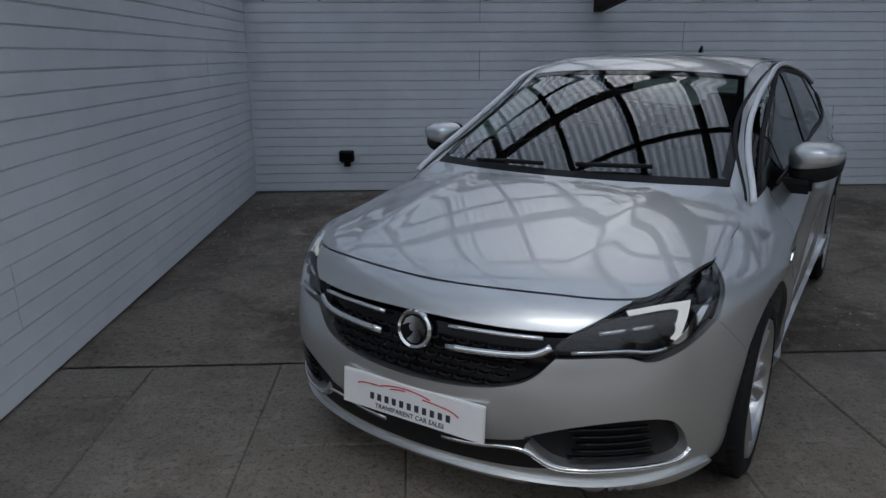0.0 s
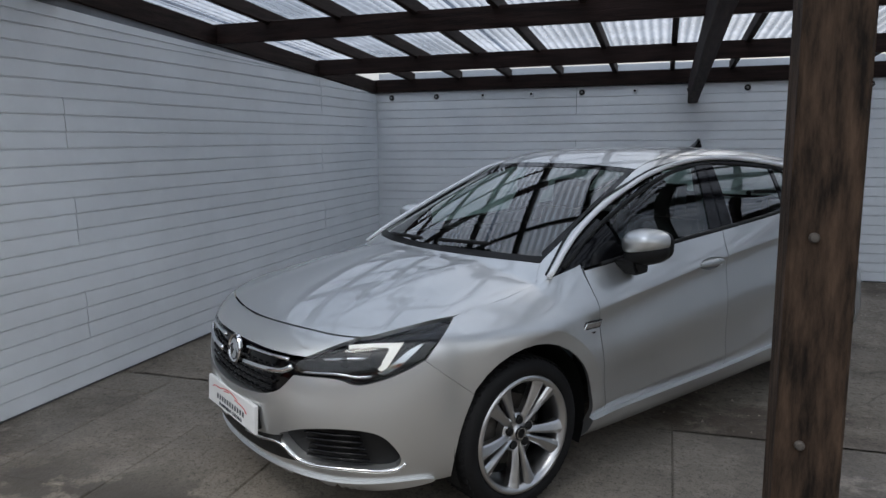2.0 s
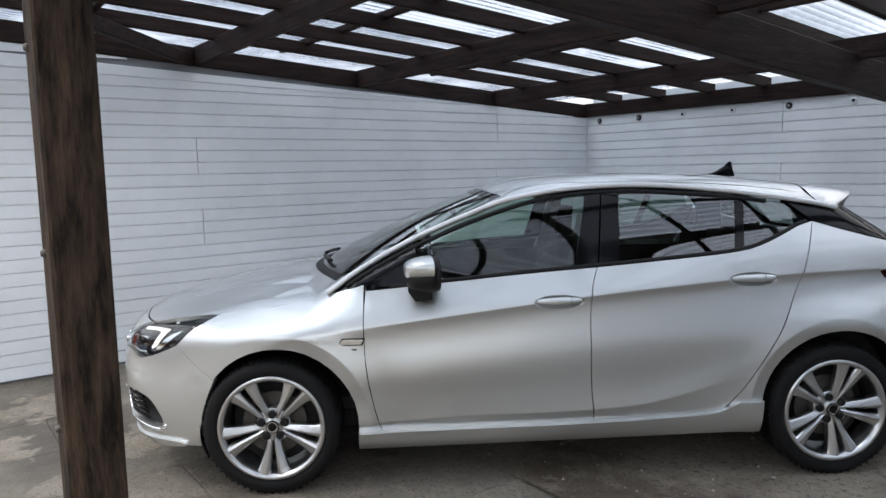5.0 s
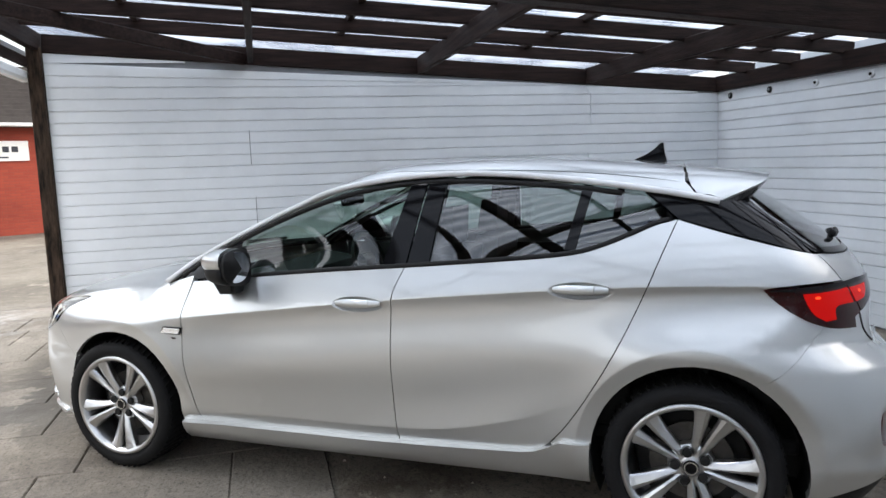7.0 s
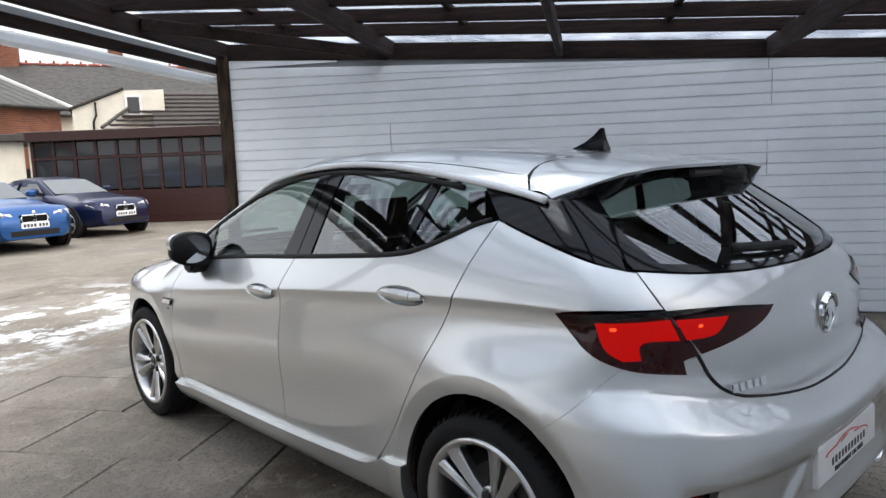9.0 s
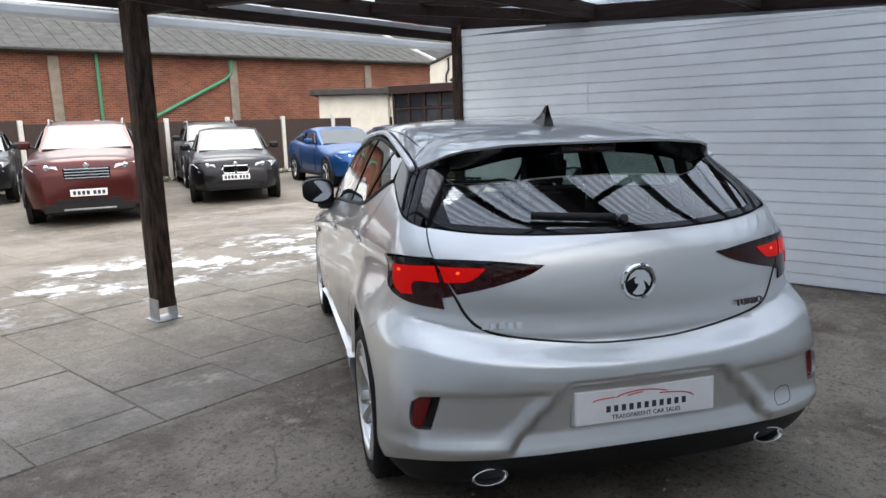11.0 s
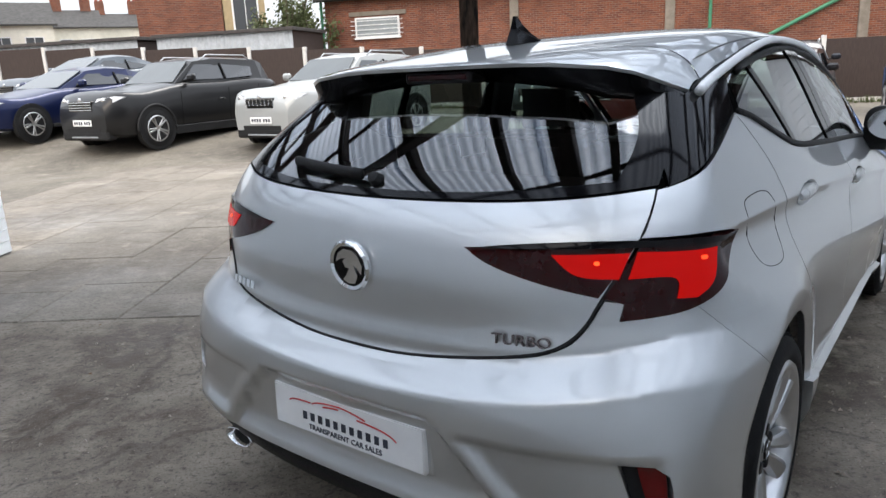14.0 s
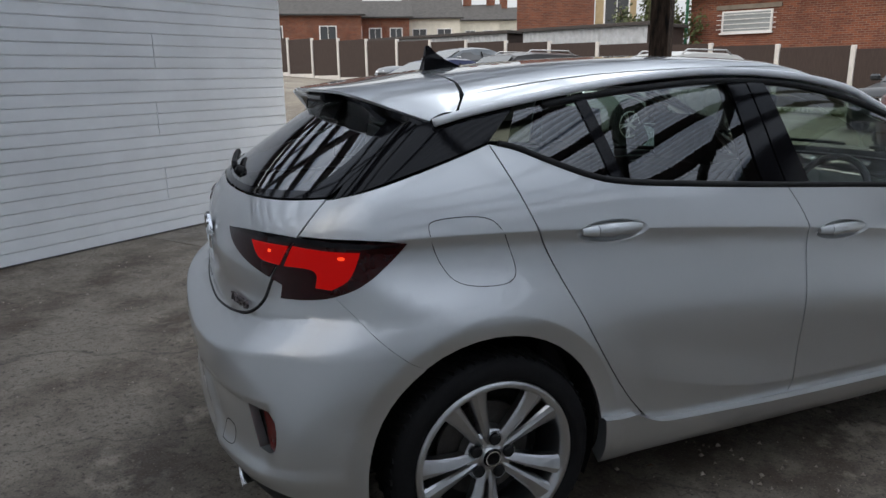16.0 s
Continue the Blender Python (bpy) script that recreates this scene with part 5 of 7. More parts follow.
w_ = (np.abs(lip[:, 1]) / .615)[:, None] ** 2
inn = onto(lip + np.array([.085, 0, -.012]) * (1 - w_) + np.array([-.01, 0, -.03]) * w_)
rows = [[under.verts.new(p) for p in lip], [under.verts.new(p) for p in (lip * .5 + inn * .5)], [under.verts.new(p) for p in inn], [under.verts.new(p + np.array([.03, -.03 * np.sign(p[1]), -.01])) for p in inn]]
for p, q in zip(rows, rows[1:]):
    for k in range(len(p) - 1):
        under.faces.new((p[k], p[k + 1], q[k + 1], q[k]))
bmesh.ops.recalc_face_normals(under, faces=under.faces)
part("spoiler_underside", under, BLACK_GLOSS, spoiler, smooth=True)
part("brake_light_housing", box(-1.606, -1.53, -.115, .115, 1.316, 1.350, .008), BLACK_PLASTIC, spoiler)
part("brake_light", box(-1.609, -1.60, -.10, .10, 1.326, 1.340, .002), RED_DARK, spoiler)
strip("wiper_arm", "B", [(-1, 1.088), (8, 1.094), (19, 1.104), (23, 1.108)], .0105, BLACK_PLASTIC, tailgate, lift=.018, label="black rear wiper", flat=1.5)
part("wiper_pivot", lathe([(0, .024), (.015, .022), (.021, .0), (0, 0)], 16, "x", m=Matrix.Translation((-1.875, 0, 1.088)) @ pose(0, 0, 0, 0, 215, 0)), BLACK_PLASTIC, tailgate)
arch_b = [(math.degrees(math.atan2(p[1], -(p[0] + 1.0))), float(p[2]), 1) for p in cast(*domain("L", [q[:2] for q in arch(*REAR_ARCH, 193, 122.8, 10)]))[0]]
SLOT = smooth_line([(-35.5, .560, 1), (-40.2, .550), (-40.8, .49), (-40.2, .442), (-37.2, .442, 1)], 1)
panel("rear_bumper", "B", [(0, .348), (15, .347), (30, .343), (40, .335), (46, .30), *arch_b, (45.2, .853, 1), (42, .832), (36.8, .822, 1), (37.3, .861, 1), (35.3, .866, 1), (33.5, .802), (30.7, .757), (26.2, .7335), (11.1, .6925), (0, .6865), (-11.1, .6925), (-26.2, .7335), (-30.7, .757), (-33.5, .802), (-35.3, .866, 1), (-37.3, .861, 1), (-36.8, .822, 1), (-42, .832), (-45.2, .853, 1), *flip(arch_b[::-1]), (-46, .30), (-40, .335), (-30, .343), (-15, .347)], SILVER, car, step=.018, gap=-.0008, depth=.03, hole=[SLOT, flip(SLOT)])
panel("rear_valance", "B", [(0, .352), (15, .351), (30, .347), (40, .339), (46, .304), (50, .248), (47, .208), (0, .206), (-47, .208), (-50, .248), (-46, .304), (-40, .339), (-30, .347), (-15, .351)], BLACK_PLASTIC, car, gap=0, lift=-.008, label="black lower valance")
for s in (1, -1):
    f = flip if s > 0 else (lambda v: v)
    outer = f([(-39.7, .990, 1), (-46, .989), (-55.0, .974, 1), (-53, .93), (-50.0, .874), (-46.0, .844), (-43.0, .833), (-36.9, .823, 1), (-37.3, .861, 1), (-35.0, .874, 1)])
    inner_l = f([(-39.3, .990, 1), (-27.9, .983), (-18.6, .968, 1), (-21.5, .935), (-28.3, .899), (-34.6, .874, 1)])
    tail = panel("tail_light", "B", outer, RED_DARK, car, gap=.001, lift=.004, depth=.02, step=.018, label="dark red tail light, lit")
    tail2 = panel("tail_light_inner", "B", inner_l, RED_DARK, tailgate, gap=.001, lift=.004, depth=.02, step=.018, label="dark red tail light, lit")
    panel("lit_section", "B", f([(-39.0, .968, 1), (-49.0, .960, 1), (-48.2, .89), (-45.6, .865, 1), (-43.2, .868, 1), (-43.6, .905), (-42.2, .917), (-37.8, .914, 1)]), RED_GLOW, tail, gap=0, lift=.0065, depth=.003, step=.018, label="glowing red lamp")
    panel("lit_section", "B", f([(-38.2, .966, 1), (-29.5, .962, 1), (-31.5, .925), (-33.5, .915), (-36.8, .914, 1)]), RED_GLOW, tail2, gap=0, lift=.0065, depth=.003, step=.018, label="glowing red lamp")
    panel("bulb", "B", f([(-34.8, .950), (-34.2, .950), (-34.2, .942), (-34.8, .942)]), RED_HOT, tail2, gap=0, lift=.008, depth=.002, step=.012)
    panel("bulb", "B", f([(-46.2, .950), (-47.2, .949), (-47.1, .940), (-46.3, .941)]), glowing("red_lamp_core", (1, .06, .015), 1.0) if s > 0 else bpy.data.materials["red_lamp_core"], tail, gap=0, lift=.008, depth=.002, step=.012)
    panel("dark_band", "B", f([(-19.3, .968), (-28, .985), (-39, .992), (-54.5, .977), (-53, .966), (-39, .978), (-28, .972)]), BLACK_GLOSS, tail, gap=0, lift=.0075, depth=.003, step=.02)
    rf = panel("reflector_slot", "B", f([(-34.5, .57), (-42.0, .56), (-43.0, .49), (-42.6, .43), (-36.2, .432)]), BLACK_PLASTIC, car, gap=0, lift=-.028, depth=0, step=.018, label="black slot with red reflector")
    panel("reflector", "B", f([(-37.4, .553, 1), (-40.0, .547, 1), (-40.4, .444, 1), (-38.6, .446, 1)]), RED_REFLEX, rf, gap=0, lift=-.012, depth=.02, step=.018)
    ex = part("exhaust_tip", lathe([(.062, -.0), (.065, .010), (.062, .014), (.056, .012), (.053, -.09), (.062, -.09)], 28, "x", m=Matrix.Translation((-1.998, .545 * s, .262)) @ Matrix.Diagonal((-1, 1, .48, 1)), caps=False), CHROME, car, "oval chrome exhaust tip", smooth=True)
    part("exhaust_core", lathe([(0, 0), (.052, 0), (.052, .01), (0, .01)], 20, "x", m=Matrix.Translation((-1.94, .545 * s, .262)) @ Matrix.Diagonal((1, 1, .48, 1))), BLACK_PLASTIC, ex)
dealer_plate(Matrix.Translation((-2.052, 0, .487)) @ pose(0, 0, 0, 90, 0, -90) @ pose(0, 0, 0, -2), .016, car)
part("plate_surround", box(-2.054, -2.03, -.275, .275, .422, .552, .004), SILVER, car)
round_badge(Matrix.Translation((-1.990, 0, .893)) @ pose(0, 0, 0, 90, 0, -90) @ pose(0, 0, 0, 3), .066, tailgate)
for text, a, squash in (("", 26.7, 1.25), ("TURBO", -26.0, 1.25)):
    O, D, reach = domain("B", [(a, .772)])
    c = cast(O, D, reach)[0]
    nn = normals(c, .03)[0]
    mm = Vector((0, 0, 1)).rotation_difference(Vector(nn)).to_matrix().to_4x4()
    xa = Vector((0, 0, 1)).cross(Vector(nn)).normalized()
    ya = Vector(nn).cross(xa)
    M = Matrix((( xa.x, ya.x, nn[0], c[0][0] + nn[0] * .008), (xa.y, ya.y, nn[1], c[0][1] + nn[1] * .008), (xa.z, ya.z, nn[2], c[0][2] + nn[2] * .008), (0, 0, 0, 1)))
    if text:
        lettering(text, .033, M, BADGE, tailgate, "badge_lettering", .004, "chrome badge lettering", squash=squash)
    else:
        blocks(5, .030, M, CHROME, tailgate, "badge_bar", .004, .95, .62)
strip("parking_tow_cover", "B", [(-27.5, .455), (-31.0, .46), (-31.2, .415), (-30.6, .398), (-27.6, .393), (-27.2, .40)], .0016, BLACK_PLASTIC, car, lift=-.0006, closed=True)
strip("fuel_flap_gap", "R", [(-1.505, 1.01), (-1.48, 1.03), (-1.33, 1.03), (-1.285, .99), (-1.25, .89), (-1.258, .85), (-1.31, .838), (-1.42, .85), (-1.465, .89)], .0014, BLACK_PLASTIC, car, lift=-.0004, closed=True)

# aerial fin
bm = bmesh.new()
prof = [(-.10, .0, .026), (-.075, .012, .026), (-.02, .035, .018), (.02, .062, .010), (.045, .088, .005), (.058, .088, .004), (.062, .05, .012), (.075, .0, .024)]
L = [bm.verts.new((-1.13 - a, b_ * 1, 1.418 + h)) for a, h, b_ in prof]
Rr = [bm.verts.new((-1.13 - a, -b_ * 1, 1.418 + h)) for a, h, b_ in prof]
bm.faces.new(L)
bm.faces.new(Rr[::-1])
for i in range(len(L)):
    j = (i + 1) % len(L)
    bm.faces.new((L[j], L[i], Rr[i], Rr[j]))
bmesh.ops.recalc_face_normals(bm, faces=bm.faces)
part("aerial_fin", bm, BLACK_GLOSS, car, "black shark-fin aerial")

# underside and wheel wells, dark
bm = box(-1.78, 1.95, -.62, .62, .20, .34, .03)
part("underbody", bm, BLACK_PLASTIC, car)
for cx, cz, r in (FRONT_ARCH, REAR_ARCH):
    for s in (1, -1):
        bm = bmesh.new()
        a = [(cx + (r + .004) * math.cos(t), cz + (r + .004) * math.sin(t)) for t in np.linspace(radians(-25), radians(205), 28)]
        o0 = [bm.verts.new((x, .835 * s, z)) for x, z in a]
        o1 = [bm.verts.new((x, .56 * s, z)) for x, z in a]
        for i in range(len(a) - 1):
            bm.faces.new((o0[i], o0[i + 1], o1[i + 1], o1[i]))
        bm.faces.new(o1)
        part("wheel_arch_liner", bm, BLACK_PLASTIC, car, smooth=False)


def alloy_wheel(m, s, parent, turn=270):
    """A five-pair-spoke wheel; the outer face looks along s."""
    wheel = part("wheel", lathe([(.232, -.10 * s), (.29, -.108 * s), (.310, -.095 * s), (.3175, -.06 * s), (.3175, .06 * s), (.311, .095 * s), (.292, .110 * s), (.268, .111 * s), (.250, .103 * s), (.245, .09 * s)], 64, m=m, caps=False), RUBBER, parent, "low-profile tyre on a silver alloy wheel")
    wheel.data.polygons.foreach_set("use_smooth", [True] * len(wheel.data.polygons))
    tread = bmesh.new()
    for k in range(60):
        t = 2 * math.pi * k / 60
        for y0, y1, sh in ((-.09, -.035, .03), (-.025, .025, -.02), (.035, .09, .03)):
            q = m @ Matrix.Rotation(t, 4, "Y")
            beam(q @ Vector((.3155, y0, -.006)), q @ Vector((.3155, y1, .006 + sh * .3)), .005, .014, 0, tread)
    part("tread", tread, RUBBER, wheel)
    rim = part("rim", lathe([(.250, .098 * s), (.244, .110 * s), (.231, .108 * s), (.220, .085 * s), (.214, .03 * s), (.216, -.09 * s), (.235, -.10 * s)], 60, m=m, caps=False), ALLOY, wheel, "silver alloy rim", smooth=True)
    for k in range(5):
        q = m @ Matrix.Rotation(radians(-(72 * k + turn)), 4, "Y")
        for sd in (-1, 1):
            bm = bmesh.new()
            ring = []
            for r, ang, w, y, d in ((.046, 16, .026, .070, .030), (.075, 13.2, .029, .078, .030), (.115, 11.6, .034, .086, .030), (.165, 11.2, .044, .093, .030), (.205, 11.6, .055, .098, .028), (.232, 12.2, .068, .102, .026), (.242, 12.6, .078, .103, .02)):
                ang = radians(ang) * sd
                c = Vector((r * math.cos(ang), 0, r * math.sin(ang)))
                tn = Vector((-math.sin(ang), 0, math.cos(ang))) * sd
                ring.append([bm.verts.new(q @ (c + tn * (w * u) + Vector((0, s * (y - v), 0)))) for u, v in ((-.5, d + .012), (-.5, .013), (-.40, .005), (-.16, 0), (-.06, .0015), (.34, .009), (.5, .015), (.5, d + .012))])
            for p, z in zip(ring, ring[1:]):
                for i in range(7):
                    bm.faces.new((p[i], p[i + 1], z[i + 1], z[i]))
            bmesh.ops.recalc_face_normals(bm, faces=bm.faces)
            part("spoke", bm, ALLOY, wheel)
    part("hub", lathe([(0, .078 * s), (.030, .077 * s), (.034, .072 * s), (.040, .069 * s), (.070, .066 * s), (.082, .056 * s), (.085, .02 * s), (0, .02 * s)], 40, m=m), ALLOY, wheel, smooth=False)
    part("centre_cap", lathe([(0, .0825 * s), (.026, .082 * s), (.030, .076 * s), (0, .076 * s)], 28, m=m), BLACK_GLOSS, wheel, "dark centre cap")
    part("cap_ring", lathe([(.0205, .0815 * s), (.0205, .0838 * s), (.0245, .0838 * s), (.0245, .0815 * s)], 28, m=m, caps=False), CHROME, wheel)
    for k in range(5):
        q = m @ Matrix.Rotation(radians(-(72 * k + turn + 36)), 4, "Y") @ Matrix.Translation((.0555, 0, 0))
        part("nut_pocket", lathe([(.0205, .0665 * s), (.024, .0695 * s), (.0255, .066 * s)], 18, m=q, caps=False), ALLOY, wheel)
        part("wheel_nut", lathe([(0, .079 * s), (.014, .0785 * s), (.0178, .075 * s), (.0182, .060 * s), (0, .060 * s)], 14, m=q), BLACK_PLASTIC, wheel)
    part("brake_disc", lathe([(.06, .0), (.150, .0), (.150, .012 * s), (.06, .012 * s)], 36, m=m), DARK_METAL, wheel)
    part("brake_backing", lathe([(0, -.03 * s), (.200, -.03 * s), (.200, -.02 * s), (0, -.02 * s)], 30, m=m), BLACK_PLASTIC, wheel)
    return wheel


for wx in (1.331, -1.331):
    for s in (1, -1):
        alloy_wheel(Matrix.Translation((wx, (.768 if wx > 0 else .772) * s, .318)), s, car, 270 if wx > 0 else 112 if s > 0 else 43)

# cabin seen through the glass
part("cabin_floor", box(-1.7, 1.15, -.70, .70, .34, .40, .01), INTERIOR, car)
part("dashboard", prism([(.62, .62), (.70, .88), (.92, .915), (1.04, .88), (1.04, .55)], 1.14, Matrix(((1, 0, 0, 0), (0, 0, -1, .57), (0, 1, 0, 0), (0, 0, 0, 1))), .03), INTERIOR, car)
part("steering_wheel", tube([(.52 + .06 * math.sin(t), -.36 + .185 * math.cos(t), .86 + .175 * math.sin(t)) for t in np.linspace(0, 2 * math.pi, 30)[:-1]], .015, 8, True), BLACK_PLASTIC, car, smooth=True)
part("steering_hub", box(.52, .60, -.45, -.27, .80, .92, .03), BLACK_PLASTIC, car)


def seat(x, y, w, tall, parent, name="seat"):
    def cushion(pts, wid, bev):
        return prism(pts, wid, Matrix(((1, 0, 0, x), (0, 0, -1, y + wid / 2), (0, 1, 0, 0), (0, 0, 0, 1))), bev)
    st = part(name, cushion([(-.25, .44), (.28, .48), (.30, .60), (-.22, .58)], w, .03), INTERIOR, parent)
    part("seat_back", cushion([(-.22, .56), (-.10, .58), (-.28, tall - .2), (-.40, tall - .21), (-.36, .7)], w * .96, .04), INTERIOR, st)
    return st


for y in (.36, -.36):
    st = seat(.05, y, .50, 1.26, car, "front_seat")
    part("headrest", prism([(-.36, 1.08), (-.25, 1.07), (-.28, 1.24), (-.37, 1.25)], .26, Matrix(((1, 0, 0, .05), (0, 0, -1, y + .13), (0, 1, 0, 0), (0, 0, 0, 1))), .035), INTERIOR, st)
st = seat(-.78, 0, 1.28, 1.18, car, "rear_bench")
for y in (.40, 0, -.40):
    part("headrest", prism([(-.40, .99), (-.30, .98), (-.32, 1.12), (-.41, 1.12)], .25, Matrix(((1, 0, 0, -.78), (0, 0, -1, y + .125), (0, 1, 0, 0), (0, 0, 0, 1))), .03), INTERIOR, st)
part("parcel_shelf", box(-1.78, -1.15, -.56, .56, .985, 1.0, .004), INTERIOR, car)
part("boot_trim", box(-1.80, -1.15, -.66, -.60, .5, 1.0, .01), INTERIOR, car)
part("boot_trim", box(-1.80, -1.15, .60, .66, .5, 1.0, .01), INTERIOR, car)
part("rear_view_mirror", box(.42, .45, -.12, .12, 1.235, 1.295, .012), BLACK_PLASTIC, car)
for s in (1, -1):
    part("door_card", box(-1.1, .85, .70 * s - .012, .70 * s + .012, .40, .955, .005), INTERIOR, car)
    part("centre_pillar", beam((-.22, .71 * s, .95), (-.30, .575 * s, 1.37), .09, .05), INTERIOR, car)
    part("rear_pillar", beam((-1.33, .62 * s, 1.05), (-1.30, .57 * s, 1.30), .16, .05), INTERIOR, car)
part("headlining", prism([(.20, .50), (-.2, .54), (-.9, .54), (-1.32, .52), (-1.32, -.52), (-.9, -.54), (-.2, -.54), (.20, -.50)], .012, Matrix.Translation((0, 0, 1.345))), HEADLINING, car)
# ---- the yard ----
def brick_wall_material(name, color, dark, mortar, rot=0.0):
    m = material(name, color, .88)
    n, l = m.node_tree.nodes, m.node_tree.links
    p = n["Principled BSDF"]
    co, mp, bk = n.new("ShaderNodeTexCoord"), n.new("ShaderNodeMapping"), n.new("ShaderNodeTexBrick")
    mp.inputs["Rotation"].default_value = (radians(90), 0, 0)
    l.new(co.outputs["Object"], mp.inputs[0])
    l.new(mp.outputs[0], bk.inputs["Vector"])
    for k, v in (("Scale", 1.0), ("Brick Width", .225), ("Row Height", .075), ("Mortar Size", .008), ("Bias", .1)):
        bk.inputs[k].default_value = v
    for k, v in (("Color1", color), ("Color2", dark), ("Mortar", mortar)):
        bk.inputs[k].default_value = (*v, 1)
    nz, mx = n.new("ShaderNodeTexNoise"), n.new("ShaderNodeMixRGB")
    nz.inputs["Scale"].default_value, nz.inputs["Detail"].default_value = .9, 8
    l.new(co.outputs["Object"], nz.inputs["Vector"])
    r = n.new("ShaderNodeMapRange")
    r.inputs[1].default_value, r.inputs[2].default_value, r.inputs[4].default_value = .45, .75, .6
    l.new(nz.outputs[0], r.inputs[0])
    l.new(r.outputs[0], mx.inputs[0])
    l.new(bk.outputs["Color"], mx.inputs[1])
    mx.inputs[2].default_value = (*[c * .5 for c in dark], 1)
    l.new(mx.outputs[0], p.inputs["Base Color"])
    b = n.new("ShaderNodeBump")
    b.inputs["Strength"].default_value, b.inputs["Distance"].default_value = .6, .01
    l.new(bk.outputs["Fac"], b.inputs["Height"])
    b.invert = True
    l.new(b.outputs[0], p.inputs["Normal"])
    return m


BRICKWORK = brick_wall_material("weathered_brickwork", (.25, .078, .036), (.14, .042, .026), (.22, .16, .12))
PAINTED_BRICK = brick_wall_material("red_painted_brickwork", (.36, .065, .035), (.30, .05, .03), (.28, .06, .04))
SHEET_ROOF = material("grey_sheet_roof", (.058, .058, .054), .85, grain=.9, scale=2.5, dark=.5)
CREAM = material("cream_render", (.72, .69, .60), .8, grain=.4, scale=2)
FENCE = material("dark_brown_fence", (.045, .030, .025), .8, grain=.7, scale=7, stretch=(6, 6, .6))
PALE_POST = material("pale_concrete_post", (.62, .60, .57), .8, grain=.4, scale=9)
MAHOGANY = material("mahogany_frame", (.032, .010, .008), .4, grain=.3, scale=10)
SLATE = material("grey_slate_roof", (.048, .045, .042), .8, grain=1.0, scale=4, dark=.4, stretch=(1, 1, 5), bumpy=.8, bump_scale=9)
WEATHERED_STONE = material("weathered_stone", (.22, .19, .155), .9, grain=.8, scale=3)
GREEN_IRON = material("green_drainpipe", (.05, .22, .12), .5, grain=.3, scale=10)
WINDOW_DARK = material("dark_window_pane", (.03, .034, .04), .06, coat=.5, grain=.2, scale=2)
WHITE_FRAME = material("white_window_frame", (.75, .75, .74), .4, grain=.2, scale=5)
LEAF = material("dull_green_leaves", (.085, .105, .035), .7, grain=.8, scale=3, vary=.3)
TWIG = material("bare_twigs", (.11, .085, .06), .9, grain=.4, scale=20)


def at_yaw(x, y, yaw, z=0.0):
    return pose(x, y, z, 0, 0, yaw)


def pitched(x0, x1, y0, y1, z, rise, over=.3):
    """A gable roof slab with its ridge along x."""
    bm = bmesh.new()
    ym = (y0 + y1) / 2
    prof = [(y0 - over, z - .05), (ym, z + rise), (y1 + over, z - .05), (y1 + over, z - .17), (ym, z + rise - .12), (y0 - over, z - .17)]
    a = [bm.verts.new((x0 - over, p, q)) for p, q in prof]
    b = [bm.verts.new((x1 + over, p, q)) for p, q in prof]
    for i in range(6):
        j = (i + 1) % 6
        bm.faces.new((a[i], a[j], b[j], b[i]))
    for q in (a, b):
        bm.faces.new((q[0], q[1], q[4], q[5]))
        bm.faces.new((q[1], q[2], q[3], q[4]))
    bmesh.ops.recalc_face_normals(bm, faces=bm.faces)
    return bm


def walls(x0, x1, y0, y1, z, rise):
    bm = bmesh.new()
    ym = (y0 + y1) / 2
    lo = [bm.verts.new((x, y, -.1)) for x, y in ((x0, y0), (x1, y0), (x1, y1), (x0, y1))]
    hi = [bm.verts.new((x, y, z)) for x, y in ((x0, y0), (x1, y0), (x1, y1), (x0, y1))]
    g0, g1 = bm.verts.new((x0, ym, z + rise - .06)), bm.verts.new((x1, ym, z + rise - .06))
    bm.faces.new((lo[0], lo[1], hi[1], hi[0]))
    bm.faces.new((lo[1], lo[2], hi[2], g1, hi[1]))
    bm.faces.new((lo[2], lo[3], hi[3], hi[2]))
    bm.faces.new((lo[3], lo[0], hi[0], g0, hi[3]))
    bmesh.ops.recalc_face_normals(bm, faces=bm.faces)
    return bm


def window(parent, x, z, w, h, y=0.0, bars=1, frame_mat=None, pane_mat=None):
    """A framed window on a wall that faces -y."""
    wn_ = part("window", box(x - w / 2 - .06, x + w / 2 + .06, y - .05, y + .02, z - h / 2 - .06, z + h / 2 + .06, .008), frame_mat or WHITE_FRAME, parent)
    for k in range(bars + 1):
        a = x - w / 2 + w * k / (bars + 1)
        part("pane", box(a + .02, a + w / (bars + 1) - .02, y - .056, y - .03, z - h / 2, z + h / 2, .002), pane_mat or WINDOW_DARK, wn_)
    part("sill", box(x - w / 2 - .1, x + w / 2 + .1, y - .11, y, z - h / 2 - .12, z - h / 2 - .055, .005), frame_mat or WHITE_FRAME, wn_)
    return wn_


# the long brick hall behind the fence
HX, HY, HYAW = -6.4, 26.2, -9.5
hall = thing("brick_hall", "long weathered red brick hall with grey sheet roof", "building", at_yaw(HX, HY, HYAW))
part("wall", walls(0, 30, 0, 12, 4.3, 2.4), BRICKWORK, hall)
bm = pitched(0, 30, 0, 12, 4.35, 2.4, .35)
rf = part("roof", bm, SHEET_ROOF, hall, "grey corrugated sheet roof")
for k in range(106):
    part("roof_rib", beam((k * .285, -.36, 4.29), (k * .285, 6, 6.76), .05, .035, 0), SHEET_ROOF, rf) if k % 2 == 0 else None
for x in (7.6, 13.3, 19.8, 26.3):
    part("pier", box(x - .17, x + .17, -.10, 0, -.1, 4.1, .01), WEATHERED_STONE, hall)
